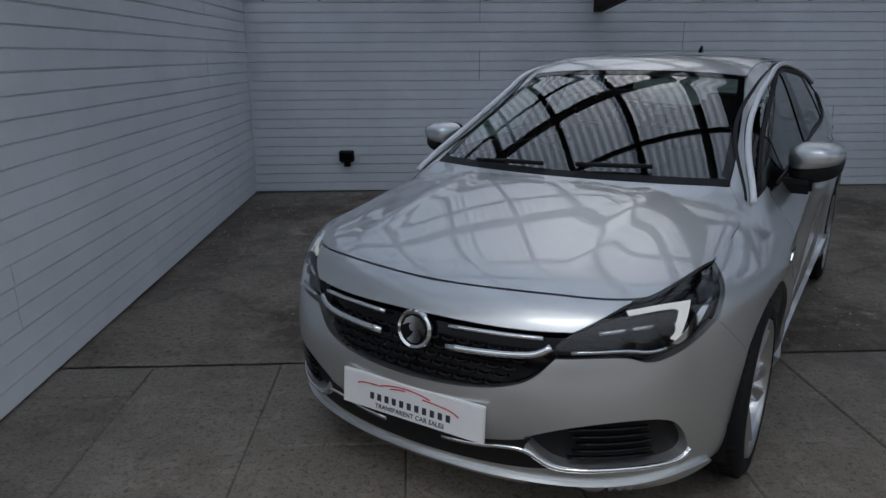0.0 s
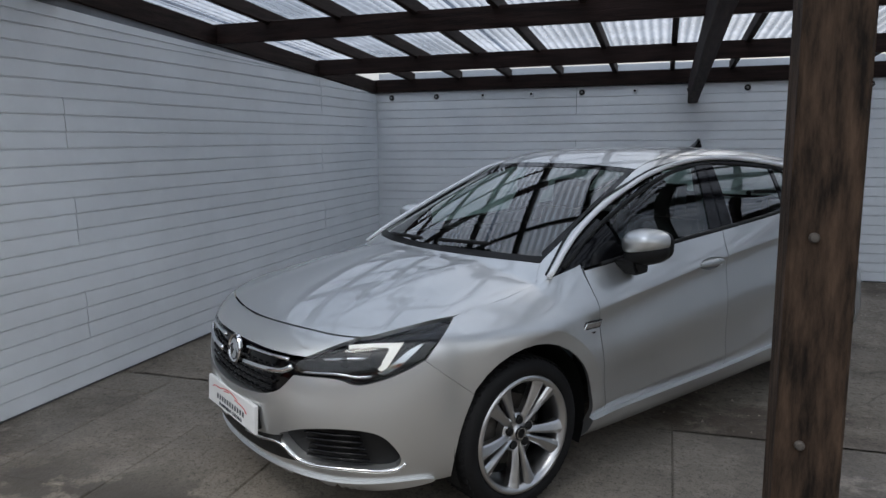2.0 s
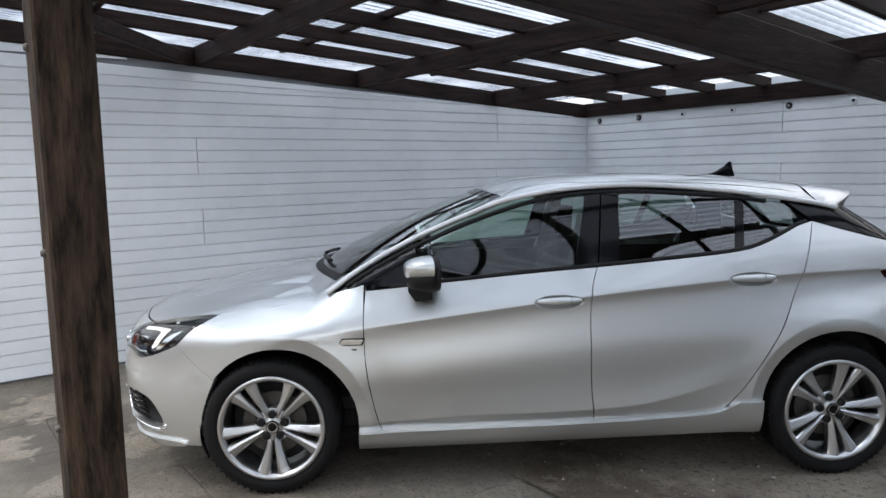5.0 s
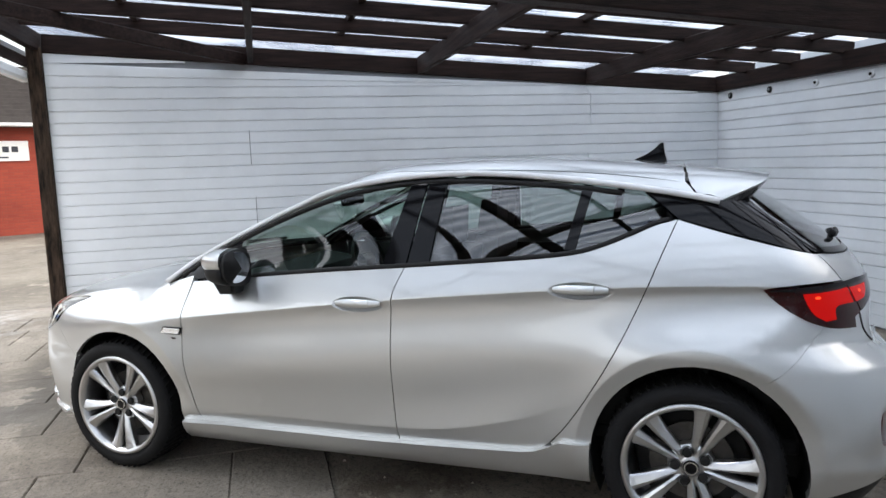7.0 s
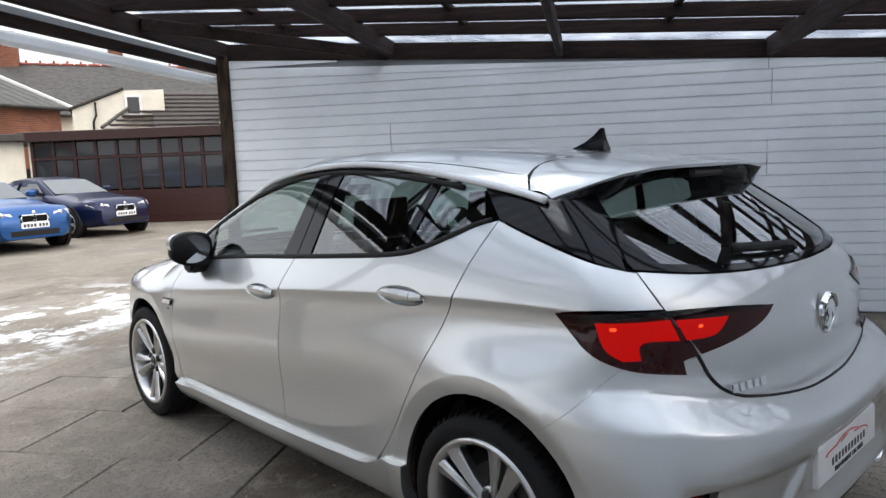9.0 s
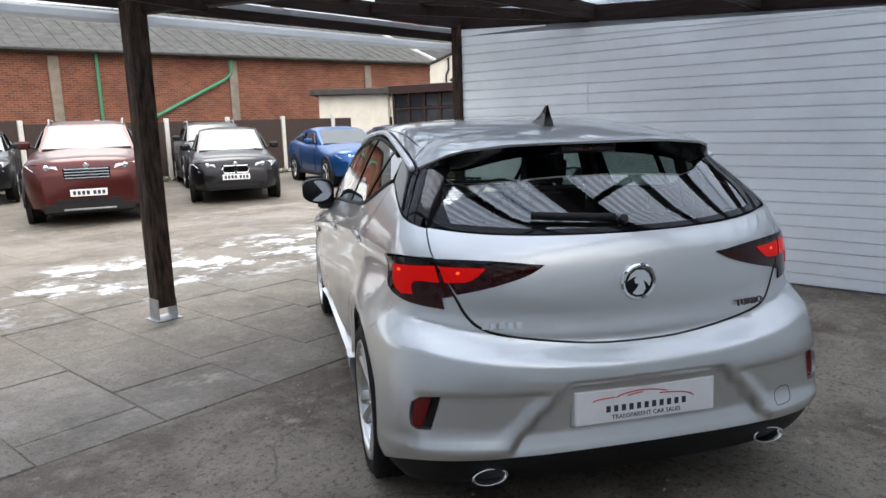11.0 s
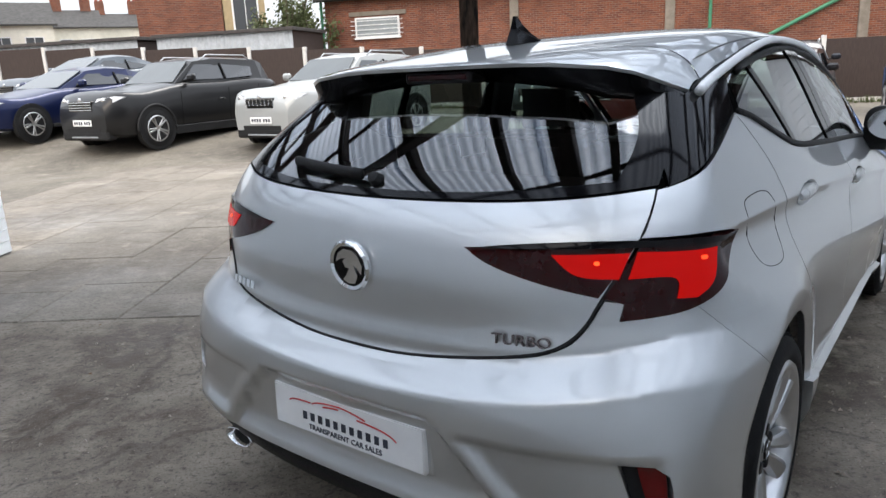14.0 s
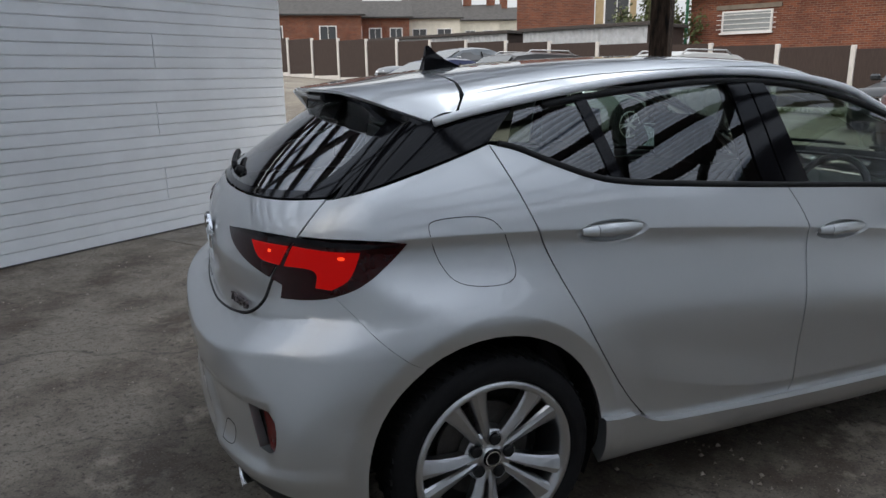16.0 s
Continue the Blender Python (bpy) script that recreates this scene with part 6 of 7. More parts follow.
for x in (-.12, 14.7):
    part("drainpipe", lathe([(.06, 0), (.06, 4.2)], 10, "z", m=pose(x, -.09, 0)), GREEN_IRON, hall, "green iron drainpipe")
part("drainpipe", tube([(16.0, -.1, 1.72), (16.3, -.1, 1.82), (19.4, -.1, 3.35), (19.7, -.1, 3.62), (19.75, -.1, 4.15)], .07, 8), GREEN_IRON, hall, "green iron drainpipe on a slant")
part("gutter", beam((-.3, -.42, 4.27), (30.3, -.42, 4.27), .12, .10, .02), SHEET_ROOF, hall)
part("verge", beam((30.36, -.42, 4.30), (30.36, 6.0, 6.80), .10, .16), WHITE_FRAME, hall, "white verge board")
hall_window = window(hall, 2.15, 3.14, 1.72, .66, 0, 0, pane_mat=material("dusty_pane", (.30, .33, .34), .25, grain=.5, scale=3))
part("lintel", box(1.0, 3.35, -.06, .01, 3.58, 3.74, .01), WEATHERED_STONE, hall)
for k in range(4):
    part("guard_bar", tube([(1.08, -.13, 2.88 + k * .17), (3.22, -.13, 2.88 + k * .17)], .014, 6), WHITE_FRAME, hall_window)

# fence of brown panels between pale posts
FX, FY, FYAW = -26.0, 22.6, -9.5
fence = thing("yard_fence", "dark brown panel fence between pale concrete posts", "fence", at_yaw(FX, FY, FYAW))
for k in range(27):
    x = k * 1.86
    h = yard_z(FX + x * math.cos(radians(FYAW)), FY + x * math.sin(radians(FYAW))) * 1.0
    part("fence_post", box(x - .06, x + .06, -.06, .06, h - .35, h + 1.78, .01), PALE_POST, fence)
    part("fence_panel", box(x + .07, x + 1.79, -.02, .02, h + .10, h + 1.68, .004), FENCE, fence)
    part("gravel_board", box(x + .07, x + 1.79, -.025, .025, h - .35, h + .10, .004), PALE_POST, fence)

# conservatory and painted office
office = thing("office_building", "red painted brick office with dark tiled roof", "building", at_yaw(15.2, 9.0, -62))
part("wall", walls(0, 9, 0, 6, 2.85, 1.6), PAINTED_BRICK, office)
orf = part("roof", pitched(0, 9, 0, 6, 2.85, 1.7, .35), ROOF_TILE, office, "dark tiled roof")
for k in range(16):
    t = k / 16
    part("tile_course", box(-.36, 9.36, -.37 + 3.35 * t, -.37 + 3.35 * (t + .075), 2.79 + 1.76 * t, 2.825 + 1.76 * (t + .06), .004), ROOF_TILE, orf)
window(office, 4.6, 1.5, 1.3, 1.0, 0, 1, MAHOGANY)
board = part("sign_board", box(.25, 2.86, -.05, -.01, 1.86, 2.36, .006), PLATE_WHITE, office, "white company sign board")
blocks(11, .2, Matrix.Translation((1.55, -.05, 2.15)) @ pose(0, 0, 0, 90), INK, board, depth=.004, step=1.0, wide=.72)
part("sign_bar", box(.7, 2.4, -.056, -.05, 1.93, 1.97, .001), INK, board)
part("gutter", beam((-.35, -.42, 2.74), (9.3, -.42, 2.74), .11, .09, .02), WHITE_FRAME, office)

cons = thing("conservatory", "mahogany framed conservatory with glazed panes and low panels", "conservatory", at_yaw(14.2, 14.9, -80))
part("base_panel", box(0, 5.7, 0, .08, 0, .95, .01), MAHOGANY, cons)
part("roof", box(-.2, 5.9, -.25, 2.7, 2.55, 2.68, .02), ROOF_TILE, cons, "flat felt roof")
part("eaves_trim", box(-.2, 5.9, -.27, -.22, 2.42, 2.70, .01), MAHOGANY, cons)
part("side_wall", box(-.06, 0, 0, 2.5, 0, 2.55, .01), CREAM, cons)
part("rear_wall", box(-.06, 5.7, 2.4, 2.5, 0, 2.55, .01), CREAM, cons)
for k in range(10):
    x = .05 + k * .622
    part("mullion", box(x - .045, x + .045, -.01, .09, .9, 2.5, .006), MAHOGANY, cons)
    if k < 9:
        for z0, z1 in ((1.0, 1.88), (1.98, 2.38)):
            part("pane", box(x + .06, x + .562, .03, .04, z0, z1, .001), WINDOW_DARK, cons)
        part("panel_inset", box(x + .10, x + .53, -.015, 0, .18, .82, .006), MAHOGANY, cons)
part("rail", box(0, 5.7, -.012, .092, 1.89, 1.97, .005), MAHOGANY, cons)
shed = thing("cream_outbuilding", "low cream rendered outbuilding with flat felt roof", "outbuilding", at_yaw(12.5, 16.8, -47))
part("wall", box(0, 2.4, 0, 4, 0, 2.45, .02), CREAM, shed)
part("roof", box(-.25, 2.6, -.3, 4.2, 2.45, 2.66, .02), ROOF_TILE, shed)


def house(x, y, yaw, w, d, z, rise, wall, name="terrace_house", label="two-storey terraced house with slate roof", chimney=True, base=0.0):
    h = thing(name, label, "house", at_yaw(x, y, yaw, base), group="houses beyond the yard")
    part("wall", walls(0, w, 0, d, z, rise), wall, h)
    r_ = part("roof", pitched(0, w, 0, d, z, rise, .3), SLATE, h)
    if chimney:
        for cx in (.7, w - .7):
            c = part("chimney", box(cx - .4, cx + .4, d / 2 - .3, d / 2 + .3, z + rise - .4, z + rise + 1.1, .02), BRICKWORK, r_)
            for k in (-.2, .2):
                part("chimney_pot", lathe([(.1, 0), (.12, .05), (.09, .4), (.11, .42)], 12, "z", m=pose(cx + k, d / 2, z + rise + 1.1)), PAINTED_BRICK, r_)
    for fx in (.28, .72):
        for fz in (.32, .74):
            window(h, w * fx, z * fz, min(1.1, w * .24), 1.15, 0, 1)
    return h


# roofs behind the office, and the terrace beyond the fence
house(22.6, 24.5, -54, 16, 8, 4.2, 2.7, CREAM, label="pale rendered terrace with grey slate roof")
house(24, 36, -40, 16, 8, 5.6, 2.8, BRICKWORK, label="red brick terrace with grey slate roof")
for x, y, yaw, w, z, rise, mt, ch in ((-38.0, 31.8, 42, 8.4, 5.6, 1.5, BRICKWORK, False), (-34.2, 40.5, 37, 3.6, 5.7, 1.5, BRICKWORK, False), (-34.0, 45.7, 33, 4.6, 5.9, 1.8, CREAM, False), (-33.3, 53.3, 30, 3.6, 6.1, 1.6, CREAM, True), (-33.3, 60.2, 27, 4.2, 6.5, 1.4, CREAM, True)):
    house(x, y, yaw, w, 8, z, rise, mt, label="brick terraced house with slate roof beyond the fence" if mt is BRICKWORK else "cream rendered house with slate roof beyond the fence", chimney=ch)
flat = thing("brick_block", "plain red brick block with flat parapet", "building", at_yaw(-15.4, 29.1, 22))
part("wall", box(0, 3.7, 0, 6, -.1, 7.2, .02), BRICKWORK, flat)
part("parapet", box(-.1, 3.8, -.1, 6.1, 7.2, 7.4, .02), PALE_POST, flat)
tower = thing("stair_tower", "buff brick stair tower with blue-grey window", "building", at_yaw(-11.95, 30.55, 19))
part("wall", box(0, 1.9, 0, 5, -.1, 7.2, .02), material("buff_brick", (.40, .31, .18), .85, grain=.4, scale=4), tower)
window(tower, 1.0, 4.6, 1.1, 2.0, 0, 1)
ZINC = material("pale_zinc_sheet", (.46, .49, .52), .6, metal=0, grain=.6, scale=4)
for gx, gw, gh in ((5.2, 8.1, 3.06), (14.1, 5.3, 3.06)):
    g = thing("corrugated_garage", "grey corrugated sheet garage with dark flat roof behind the fence", "garage", at_yaw(-26, 25.4, -9.5) @ Matrix.Translation((gx, 0, 0)), group="garages behind the fence")
    bm = bmesh.new()
    k = int(gw / .05)
    rows = [[bm.verts.new((gw * i / k, .018 * math.sin(math.pi * i / 2) + (0 if i % 4 else .01), z)) for i in range(k + 1)] for z in (0, gh - .1)]
    for i in range(k):
        bm.faces.new((rows[0][i], rows[0][i + 1], rows[1][i + 1], rows[1][i]))
    part("front_sheet", bm, ZINC, g, "pale corrugated sheet")
    part("shell", box(0, gw, .05, 3.0, 0, gh - .1, .01), FENCE, g)
    part("roof", box(-.12, gw + .12, -.15, 3.1, gh - .1, gh + .02, .01), ROOF_TILE, g, "dark flat roof")
# buildings behind the conservatory
white = thing("white_outhouse", "white rendered outhouse with sloping top and small window", "outhouse", at_yaw(17.3, 15.9, -53.5))
part("wall", prism([(0, 0), (2.9, 0), (2.9, 4.3), (1.6, 4.25), (0, 3.6)], 2.5, Matrix(((1, 0, 0, 0), (0, 0, 1, 0), (0, 1, 0, 0), (0, 0, 0, 1))), .01), CREAM, white)
part("coping", beam((-.1, 1.2, 3.62), (1.62, 1.2, 4.32), 2.6, .07), SLATE, white)
part("downpipe", tube([(.62, -.06, 2.6), (.62, -.06, 3.2), (.72, -.06, 3.4), (.72, -.06, 3.85)], .035, 8), BLACK_PLASTIC, white)
window(white, 1.9, 3.75, .42, .56, 0, 0)
tiled = thing("tiled_outbuilding", "low building with hipped dark tile roof", "outbuilding", at_yaw(17.0, 14.6, -56))
part("wall", box(.3, 5.6, .3, 2.5, 0, 2.9, .01), PAINTED_BRICK, tiled)
for k in range(9):
    y0, z0 = k * .245, 2.86 + k * .165
    part("tile_course", box(k * .2, 6.0, y0, y0 + .30, z0, z0 + .06, .012), ROOF_TILE, tiled)
part("roof", prism([(0, 2.84), (2.25, 4.36), (2.45, 4.36), (2.45, 2.6), (0, 2.7)], 4.4, Matrix(((0, 0, 1, 1.6), (1, 0, 0, 0), (0, 1, 0, 0), (0, 0, 0, 1)))), ROOF_TILE, tiled, "dark tile roof")
part("hip", beam((0, 0, 2.95), (1.7, 2.1, 4.42), .12, .08), ROOF_TILE, tiled)
RIDGE_RED = material("red_ridge_tile", (.30, .07, .045), .8, grain=.5, scale=6)
for k in range(26):
    t = k / 26
    crest = thing("ridge_tile", "red crested ridge tile on a slate roof", "ridge tile", at_yaw(22.6, 24.5, -54) @ Matrix.Translation((.2 + 15.4 * t, 4.0, 6.86)), group="crested ridge tiles")
    part("cap", box(-.27, .27, -.10, .10, 0, .10, .02), RIDGE_RED, crest)
    part("crest", lathe([(.03, .10), (.06, .16), (.02, .24), (0, .25)], 8, "z"), RIDGE_RED, crest)


def shrub(x, y, r, h, seed, label, name="bush"):
    """Limbs from one stem and many small leaves with gaps."""
    rnd = random.Random(seed)
    s = thing(name, label, "bush", pose(x, y, 0))
    limbs = bmesh.new()
    leaf = bmesh.new()
    for _ in range(26):
        a, e = rnd.uniform(0, 6.28), rnd.uniform(.25, 1)
        tip = Vector((math.cos(a) * r * rnd.uniform(.3, 1) , math.sin(a) * r * rnd.uniform(.3, 1), h * e))
        mid = tip * .5 + Vector((0, 0, h * .12))
        tube([(0, 0, 0), tuple(mid), tuple(tip)], .02, 5, bm=limbs)
        for _ in range(120):
            c = tip.lerp(mid, rnd.random() * .8) + Vector([rnd.gauss(0, .17) for _ in range(3)])
            d = Vector([rnd.gauss(0, 1) for _ in range(3)]).normalized()
            u = d.orthogonal().normalized() * rnd.uniform(.05, .11)
            v_ = d.cross(u)
            leaf.faces.new([leaf.verts.new(c + q) for q in (-u, v_ * .6, u, -v_ * .6)])
    part("stem", limbs, TWIG, s)
    part("foliage", leaf, LEAF, s)
    return s


for i, (x, y, r, h) in enumerate(((-7.9, 25.6, 1.6, 5.3), (-6.9, 25.9, 1.2, 4.6), (-40, 44, 3.0, 4.2), (-33, 47, 3.0, 3.4), (-47, 42, 2.6, 4.4))):
    shrub(x, y, r, h, i, "straggling bush with thin dull green leaves")
verge = bmesh.new()
rnd = random.Random(4)
for k in range(2600):
    t = rnd.uniform(0, 34)
    c = Vector((FX + math.cos(radians(FYAW)) * (t + 10), FY + math.sin(radians(FYAW)) * (t + 10) - rnd.uniform(.15, .7), 0))
    c.z = yard_z(c.x, c.y) - .012
    hh = rnd.uniform(.05, .22)
    a = rnd.uniform(0, 6.28)
    q = Vector((math.cos(a), math.sin(a), 0)) * .02
    verge.faces.new([verge.verts.new(p) for p in (c - q, c + q, c + Vector((rnd.gauss(0, .05), rnd.gauss(0, .05), hh)))])
tagged(finish("grass_verge", verge, LEAF), "rough grass along the fence foot", "grass", kind="stuff")


# ---- parked cars ----


def parked_car(label, paint, x, y, yaw, kind="hatch", plate=PLATE_WHITE, grille=None, twin=False, slots=False):
    """A parked car seen from its front; the origin lies under the middle of the front axle."""
    spec = {
        "hatch": dict(f=.82, r=3.25, w=.87, hood=.88, cowl=(-.55, .98), head=(-1.25, 1.44), roof=1.48, tail=(-2.9, 1.36), deck=1.05, wb=2.5, wr=.31),
        "saloon": dict(f=.80, r=3.80, w=.90, hood=.86, cowl=(-.75, .98), head=(-1.55, 1.36), roof=1.42, tail=(-2.8, 1.33), deck=1.08, wb=2.82, wr=.33),
        "suv": dict(f=.86, r=3.55, w=.92, hood=1.04, cowl=(-.62, 1.14), head=(-1.25, 1.58), roof=1.64, tail=(-3.2, 1.52), deck=1.18, wb=2.66, wr=.345),
    }[kind]
    c = thing("parked_car", label, "car", at_yaw(x, y, yaw, yard_z(x, y) - .01), group="cars parked in the yard")
    f_, r_, w = spec["f"], spec["r"], spec["w"]
    top = spline([(f_, spec["hood"] - .22), (f_ - .12, spec["hood"] - .08), (f_ - .5, spec["hood"]), (spec["cowl"][0], spec["cowl"][1]), (-1.6, spec["cowl"][1] + .02), (-r_ + .5, spec["deck"]), (-r_ + .05, spec["deck"] - .06)])
    bm = bmesh.new()
    xs = [f_ - .0, f_ - .015, f_ - .05, f_ - .12, f_ - .22, f_ - .36] + list(np.linspace(f_ - .5, -r_ + .4, 22)) + [-r_ + .2, -r_ + .08, -r_ + .02, -r_]
    rings = []
    for sx in xs:
        e = min(1, max(0, (f_ - sx) / .55))
        k = 1 - .30 * (1 - e) ** 2
        er = min(1, max(0, (sx + r_) / .4))
        k *= 1 - .22 * (1 - er) ** 2
        z1 = float(top(sx))
        zb = .22 + .10 * (1 - e) ** 2 * .5
        q = [(0, zb), (.80, zb), (.93, zb + .05), (.985, .42), (1.0, .62), (.99, z1 - .14), (.95, z1 - .06), (.86, z1 - .015), (.5, z1 + .015), (0, z1 + .03)]
        full = [(w * k * a, b) for a, b in q]
        full += [(-a, b) for a, b in full[1:-1][::-1]]
        rings.append([bm.verts.new((sx, a, b)) for a, b in full])
    for p, q in zip(rings, rings[1:]):
        n_ = len(p)
        for i in range(n_):
            bm.faces.new((p[i], q[i], q[(i + 1) % n_], p[(i + 1) % n_]))
    bm.faces.new(rings[0])
    bm.faces.new(rings[-1][::-1])
    bmesh.ops.recalc_face_normals(bm, faces=bm.faces)
    body = part("body", bm, paint, c, smooth=True)
    body.data.set_sharp_from_angle(angle=radians(40))
    # cabin: pillars and roof in paint, glazing as panes
    cx, cz = spec["cowl"]
    hx, hz = spec["head"]
    tx, tz = spec["tail"]
    zr = spec["roof"]
    rx = -r_ + .25
    wb_, wt = w * .88, w * .70
    base = [(cx + .02, cz - .04), (rx, spec["deck"] - .03)]
    secs = [(cx, cz - .03, wb_ * .93, .001), (hx, hz, wt, .06), (hx - .5, zr, wt * 1.02, .08), (tx + .2, (zr + tz) / 2 + .02, wt, .08), (tx, tz, wt * .95, .05), (rx, spec["deck"] - .02, wb_ * .90, .001)]
    bm = bmesh.new()
    low, up, mid = [], [], []
    for sx, sz, hw, cr in secs:
        zbelt = float(top(sx)) - .03
        low.append([bm.verts.new((sx, s * (wb_ if sx not in (cx, rx) else hw), zbelt)) for s in (1, -1)])
        up.append([bm.verts.new((sx, s * hw, max(sz - cr * .6, zbelt + .004))) for s in (1, -1)])
        mid.append([bm.verts.new((sx, s * hw * .6, max(sz, zbelt + .008))) for s in (1, -1)])
    for i in range(len(secs) - 1):
        for s in (0, 1):
            bm.faces.new((low[i][s], low[i + 1][s], up[i + 1][s], up[i][s]))
            bm.faces.new((up[i][s], up[i + 1][s], mid[i + 1][s], mid[i][s]))
        bm.faces.new((mid[i][0], mid[i + 1][0], mid[i + 1][1], mid[i][1]))
    bmesh.ops.recalc_face_normals(bm, faces=bm.faces)
    part("cabin", bm, paint, c)
    PANE = WINDOW_PALE

    def pane(name, pts, out):
        b_ = bmesh.new()
        a = [b_.verts.new(Vector(p) + Vector(out) * .012) for p in pts]
        z_ = [b_.verts.new(Vector(p) - Vector(out) * .004) for p in pts]
        b_.faces.new(a)
        k = len(pts)
        for i in range(k):
            b_.faces.new((a[i], z_[i], z_[(i + 1) % k], a[(i + 1) % k]))
        bmesh.ops.recalc_face_normals(b_, faces=b_.faces)
        part(name, b_, PANE if name == "windscreen" else WINDOW_DARK, c)
    u = (Vector((hx, 0, hz)) - Vector((cx, 0, cz))).normalized()
    nrm = Vector((-u.z, 0, u.x)) * -1
    nrm = nrm if nrm.z > 0 else -nrm
    bl = .05
    pane("windscreen", [(cx - .05, wb_ * .86, cz + .02), (cx - .05, -wb_ * .86, cz + .02), (hx + .06, -wt * .88, hz - .035), (hx + .06, wt * .88, hz - .035)], nrm)
    for s in (1, -1):
        zb1, zb2 = float(top(-1.5)), float(top(-2.6))
        yb = lambda t: s * (wb_ + (wt - wb_) * t + .004)
        pane("side_window", [(hx + .42, yb(.05), zb1 + .03), (hx - .62, yb(.05), zb1 + .03), (hx - .62, yb(.82), zr - .16), (hx + .02, yb(.75), hz - .10)], (0, s, .2))
        pane("side_window", [(hx - .70, yb(.05), zb1 + .03), (hx - 1.45, yb(.05), zb2 + .03), (tx + .42, yb(.75), tz - .10), (hx - .70, yb(.82), zr - .16)], (0, s, .2))
        mir = part("door_mirror", box(hx + .30, hx + .42, s * (wb_ + .16) - .10, s * (wb_ + .16) + .10, cz + .03, cz + .17, .04), paint, c)
        part("mirror_foot", beam((hx + .36, s * (wb_ - .02), cz + .04), (hx + .36, s * (wb_ + .08), cz + .07), .06, .04, .008), BLACK_PLASTIC, mir)
        # headlight
        z0 = spec["hood"] - .20
        hp = [(f_ - .055, s * w * .40, z0), (f_ - .16, s * w * .80, z0 + .015), (f_ - .33, s * w * .925, z0 + .10), (f_ - .20, s * w * .80, z0 + .12), (f_ - .085, s * w * .44, z0 + .085)]
        b_ = bmesh.new()
        a = [b_.verts.new(Vector(p) + Vector((.03, s * .012, .008))) for p in hp]
        z_ = [b_.verts.new(Vector(p) - Vector((.06, 0, 0))) for p in hp]
        b_.faces.new(a)
        for i in range(5):
            b_.faces.new((a[i], z_[i], z_[(i + 1) % 5], a[(i + 1) % 5]))
        bmesh.ops.recalc_face_normals(b_, faces=b_.faces)
        hl = part("headlight", b_, HEADLAMP, c)
        part("fog_recess", box(f_ - .13, f_ - .055, s * w * .62 - .10, s * w * .62 + .10, .36, .46, .02), BLACK_PLASTIC, c)
        for ax_ in (0, -spec["wb"]):
            R_ = spec["wr"]
            M_ = Matrix.Translation((ax_, s * (w - .11), R_))
            # black disc round the wheel stands in for the shade inside the arch
            part("arch_liner", lathe([(0, s * .075), (R_ + .06, s * .075), (R_ + .065, s * .0), (0, s * .0)], 28, m=Matrix.Translation((ax_, s * (w - .065), R_ + .01))), BLACK_PLASTIC, c)
            wheel = part("wheel", lathe([(R_ * .66, s * .125), (R_ * .93, s * .13), (R_, s * .10), (R_, -s * .1), (R_ * .6, -s * .1)], 32, m=M_, caps=False), RUBBER, c, smooth=True)
            part("rim", lathe([(R_ * .70, s * .126), (R_ * .66, s * .132), (R_ * .62, s * .12), (R_ * .57, s * .05), (0, s * .05)], 28, m=M_, caps=False), DARK_METAL, wheel, smooth=True)
            part("rim_lip", lathe([(R_ * .70, s * .127), (R_ * .68, s * .134), (R_ * .63, s * .128)], 28, m=M_, caps=False), ALLOY, wheel, smooth=True)
            for k in range(5):
                for off in (-8, 8):
                    q_ = M_ @ Matrix.Rotation(radians(72 * k + 9 + off), 4, "Y")
                    part("spoke", beam(q_ @ Vector((R_ * .08, s * .112, 0)), q_ @ Vector((R_ * .65, s * .126, 0)), .022, .03, .004), ALLOY, wheel)
            part("wheel_hub", lathe([(0, s * .122), (R_ * .16, s * .12), (R_ * .18, s * .10), (0, s * .10)], 14, m=M_), ALLOY, wheel)
            if kind == "suv":
                ring_ = [(ax_ + (R_ + .075) * math.cos(t), s * (w + .004), R_ + .01 + (R_ + .075) * math.sin(t)) for t in np.linspace(radians(-8), radians(188), 22)]
                part("arch_trim", tube(ring_, .030, 8, flat=.9), BLACK_PLASTIC, c, smooth=True)

        def seam(px):
            return tube([(px, s * w * .972, .33), (px, s * w * .99, .44), (px, s * (w + .001), .62), (px - .02, s * w * .993, float(top(px)) - .15)], .006, 5)
        for px in (hx + .62, hx - .62, hx - 1.5):
            part("door_gap", seam(px), BLACK_PLASTIC, c)
        for px in (hx - .50, hx - 1.36):
            part("door_handle", tube([(px, s * (w - .004), .80), (px + .05, s * (w + .018), .805), (px + .13, s * (w + .018), .805), (px + .18, s * (w - .004), .80)], .013, 6), paint, c, smooth=True)
        part("sill", beam((-.42, s * (w - .03), .27), (-spec["wb"] + .42, s * (w - .03), .27), .06, .07, .01), BLACK_PLASTIC, c)
        part("lamp_core", lathe([(0, .03), (.03, .028), (.045, .0), (0, 0)], 14, "x", m=Matrix.Translation((f_ - .08, s * w * .60, spec["hood"] - .135))), CHROME, hl)
        part("fog_lamp", lathe([(0, .012), (.03, .01), (.034, 0), (0, 0)], 12, "x", m=Matrix.Translation((f_ - .055, s * w * .62, .41))), CHROME, c)
        if kind == "suv":
            part("roof_bar", tube([(hx - .25, s * wt * .93, zr - .07), (hx - .4, s * wt * .95, zr + .03), (tx + .5, s * wt * .95, zr + .015), (tx + .3, s * wt * .93, zr - .10)], .016, 6), STEEL, c, smooth=True)
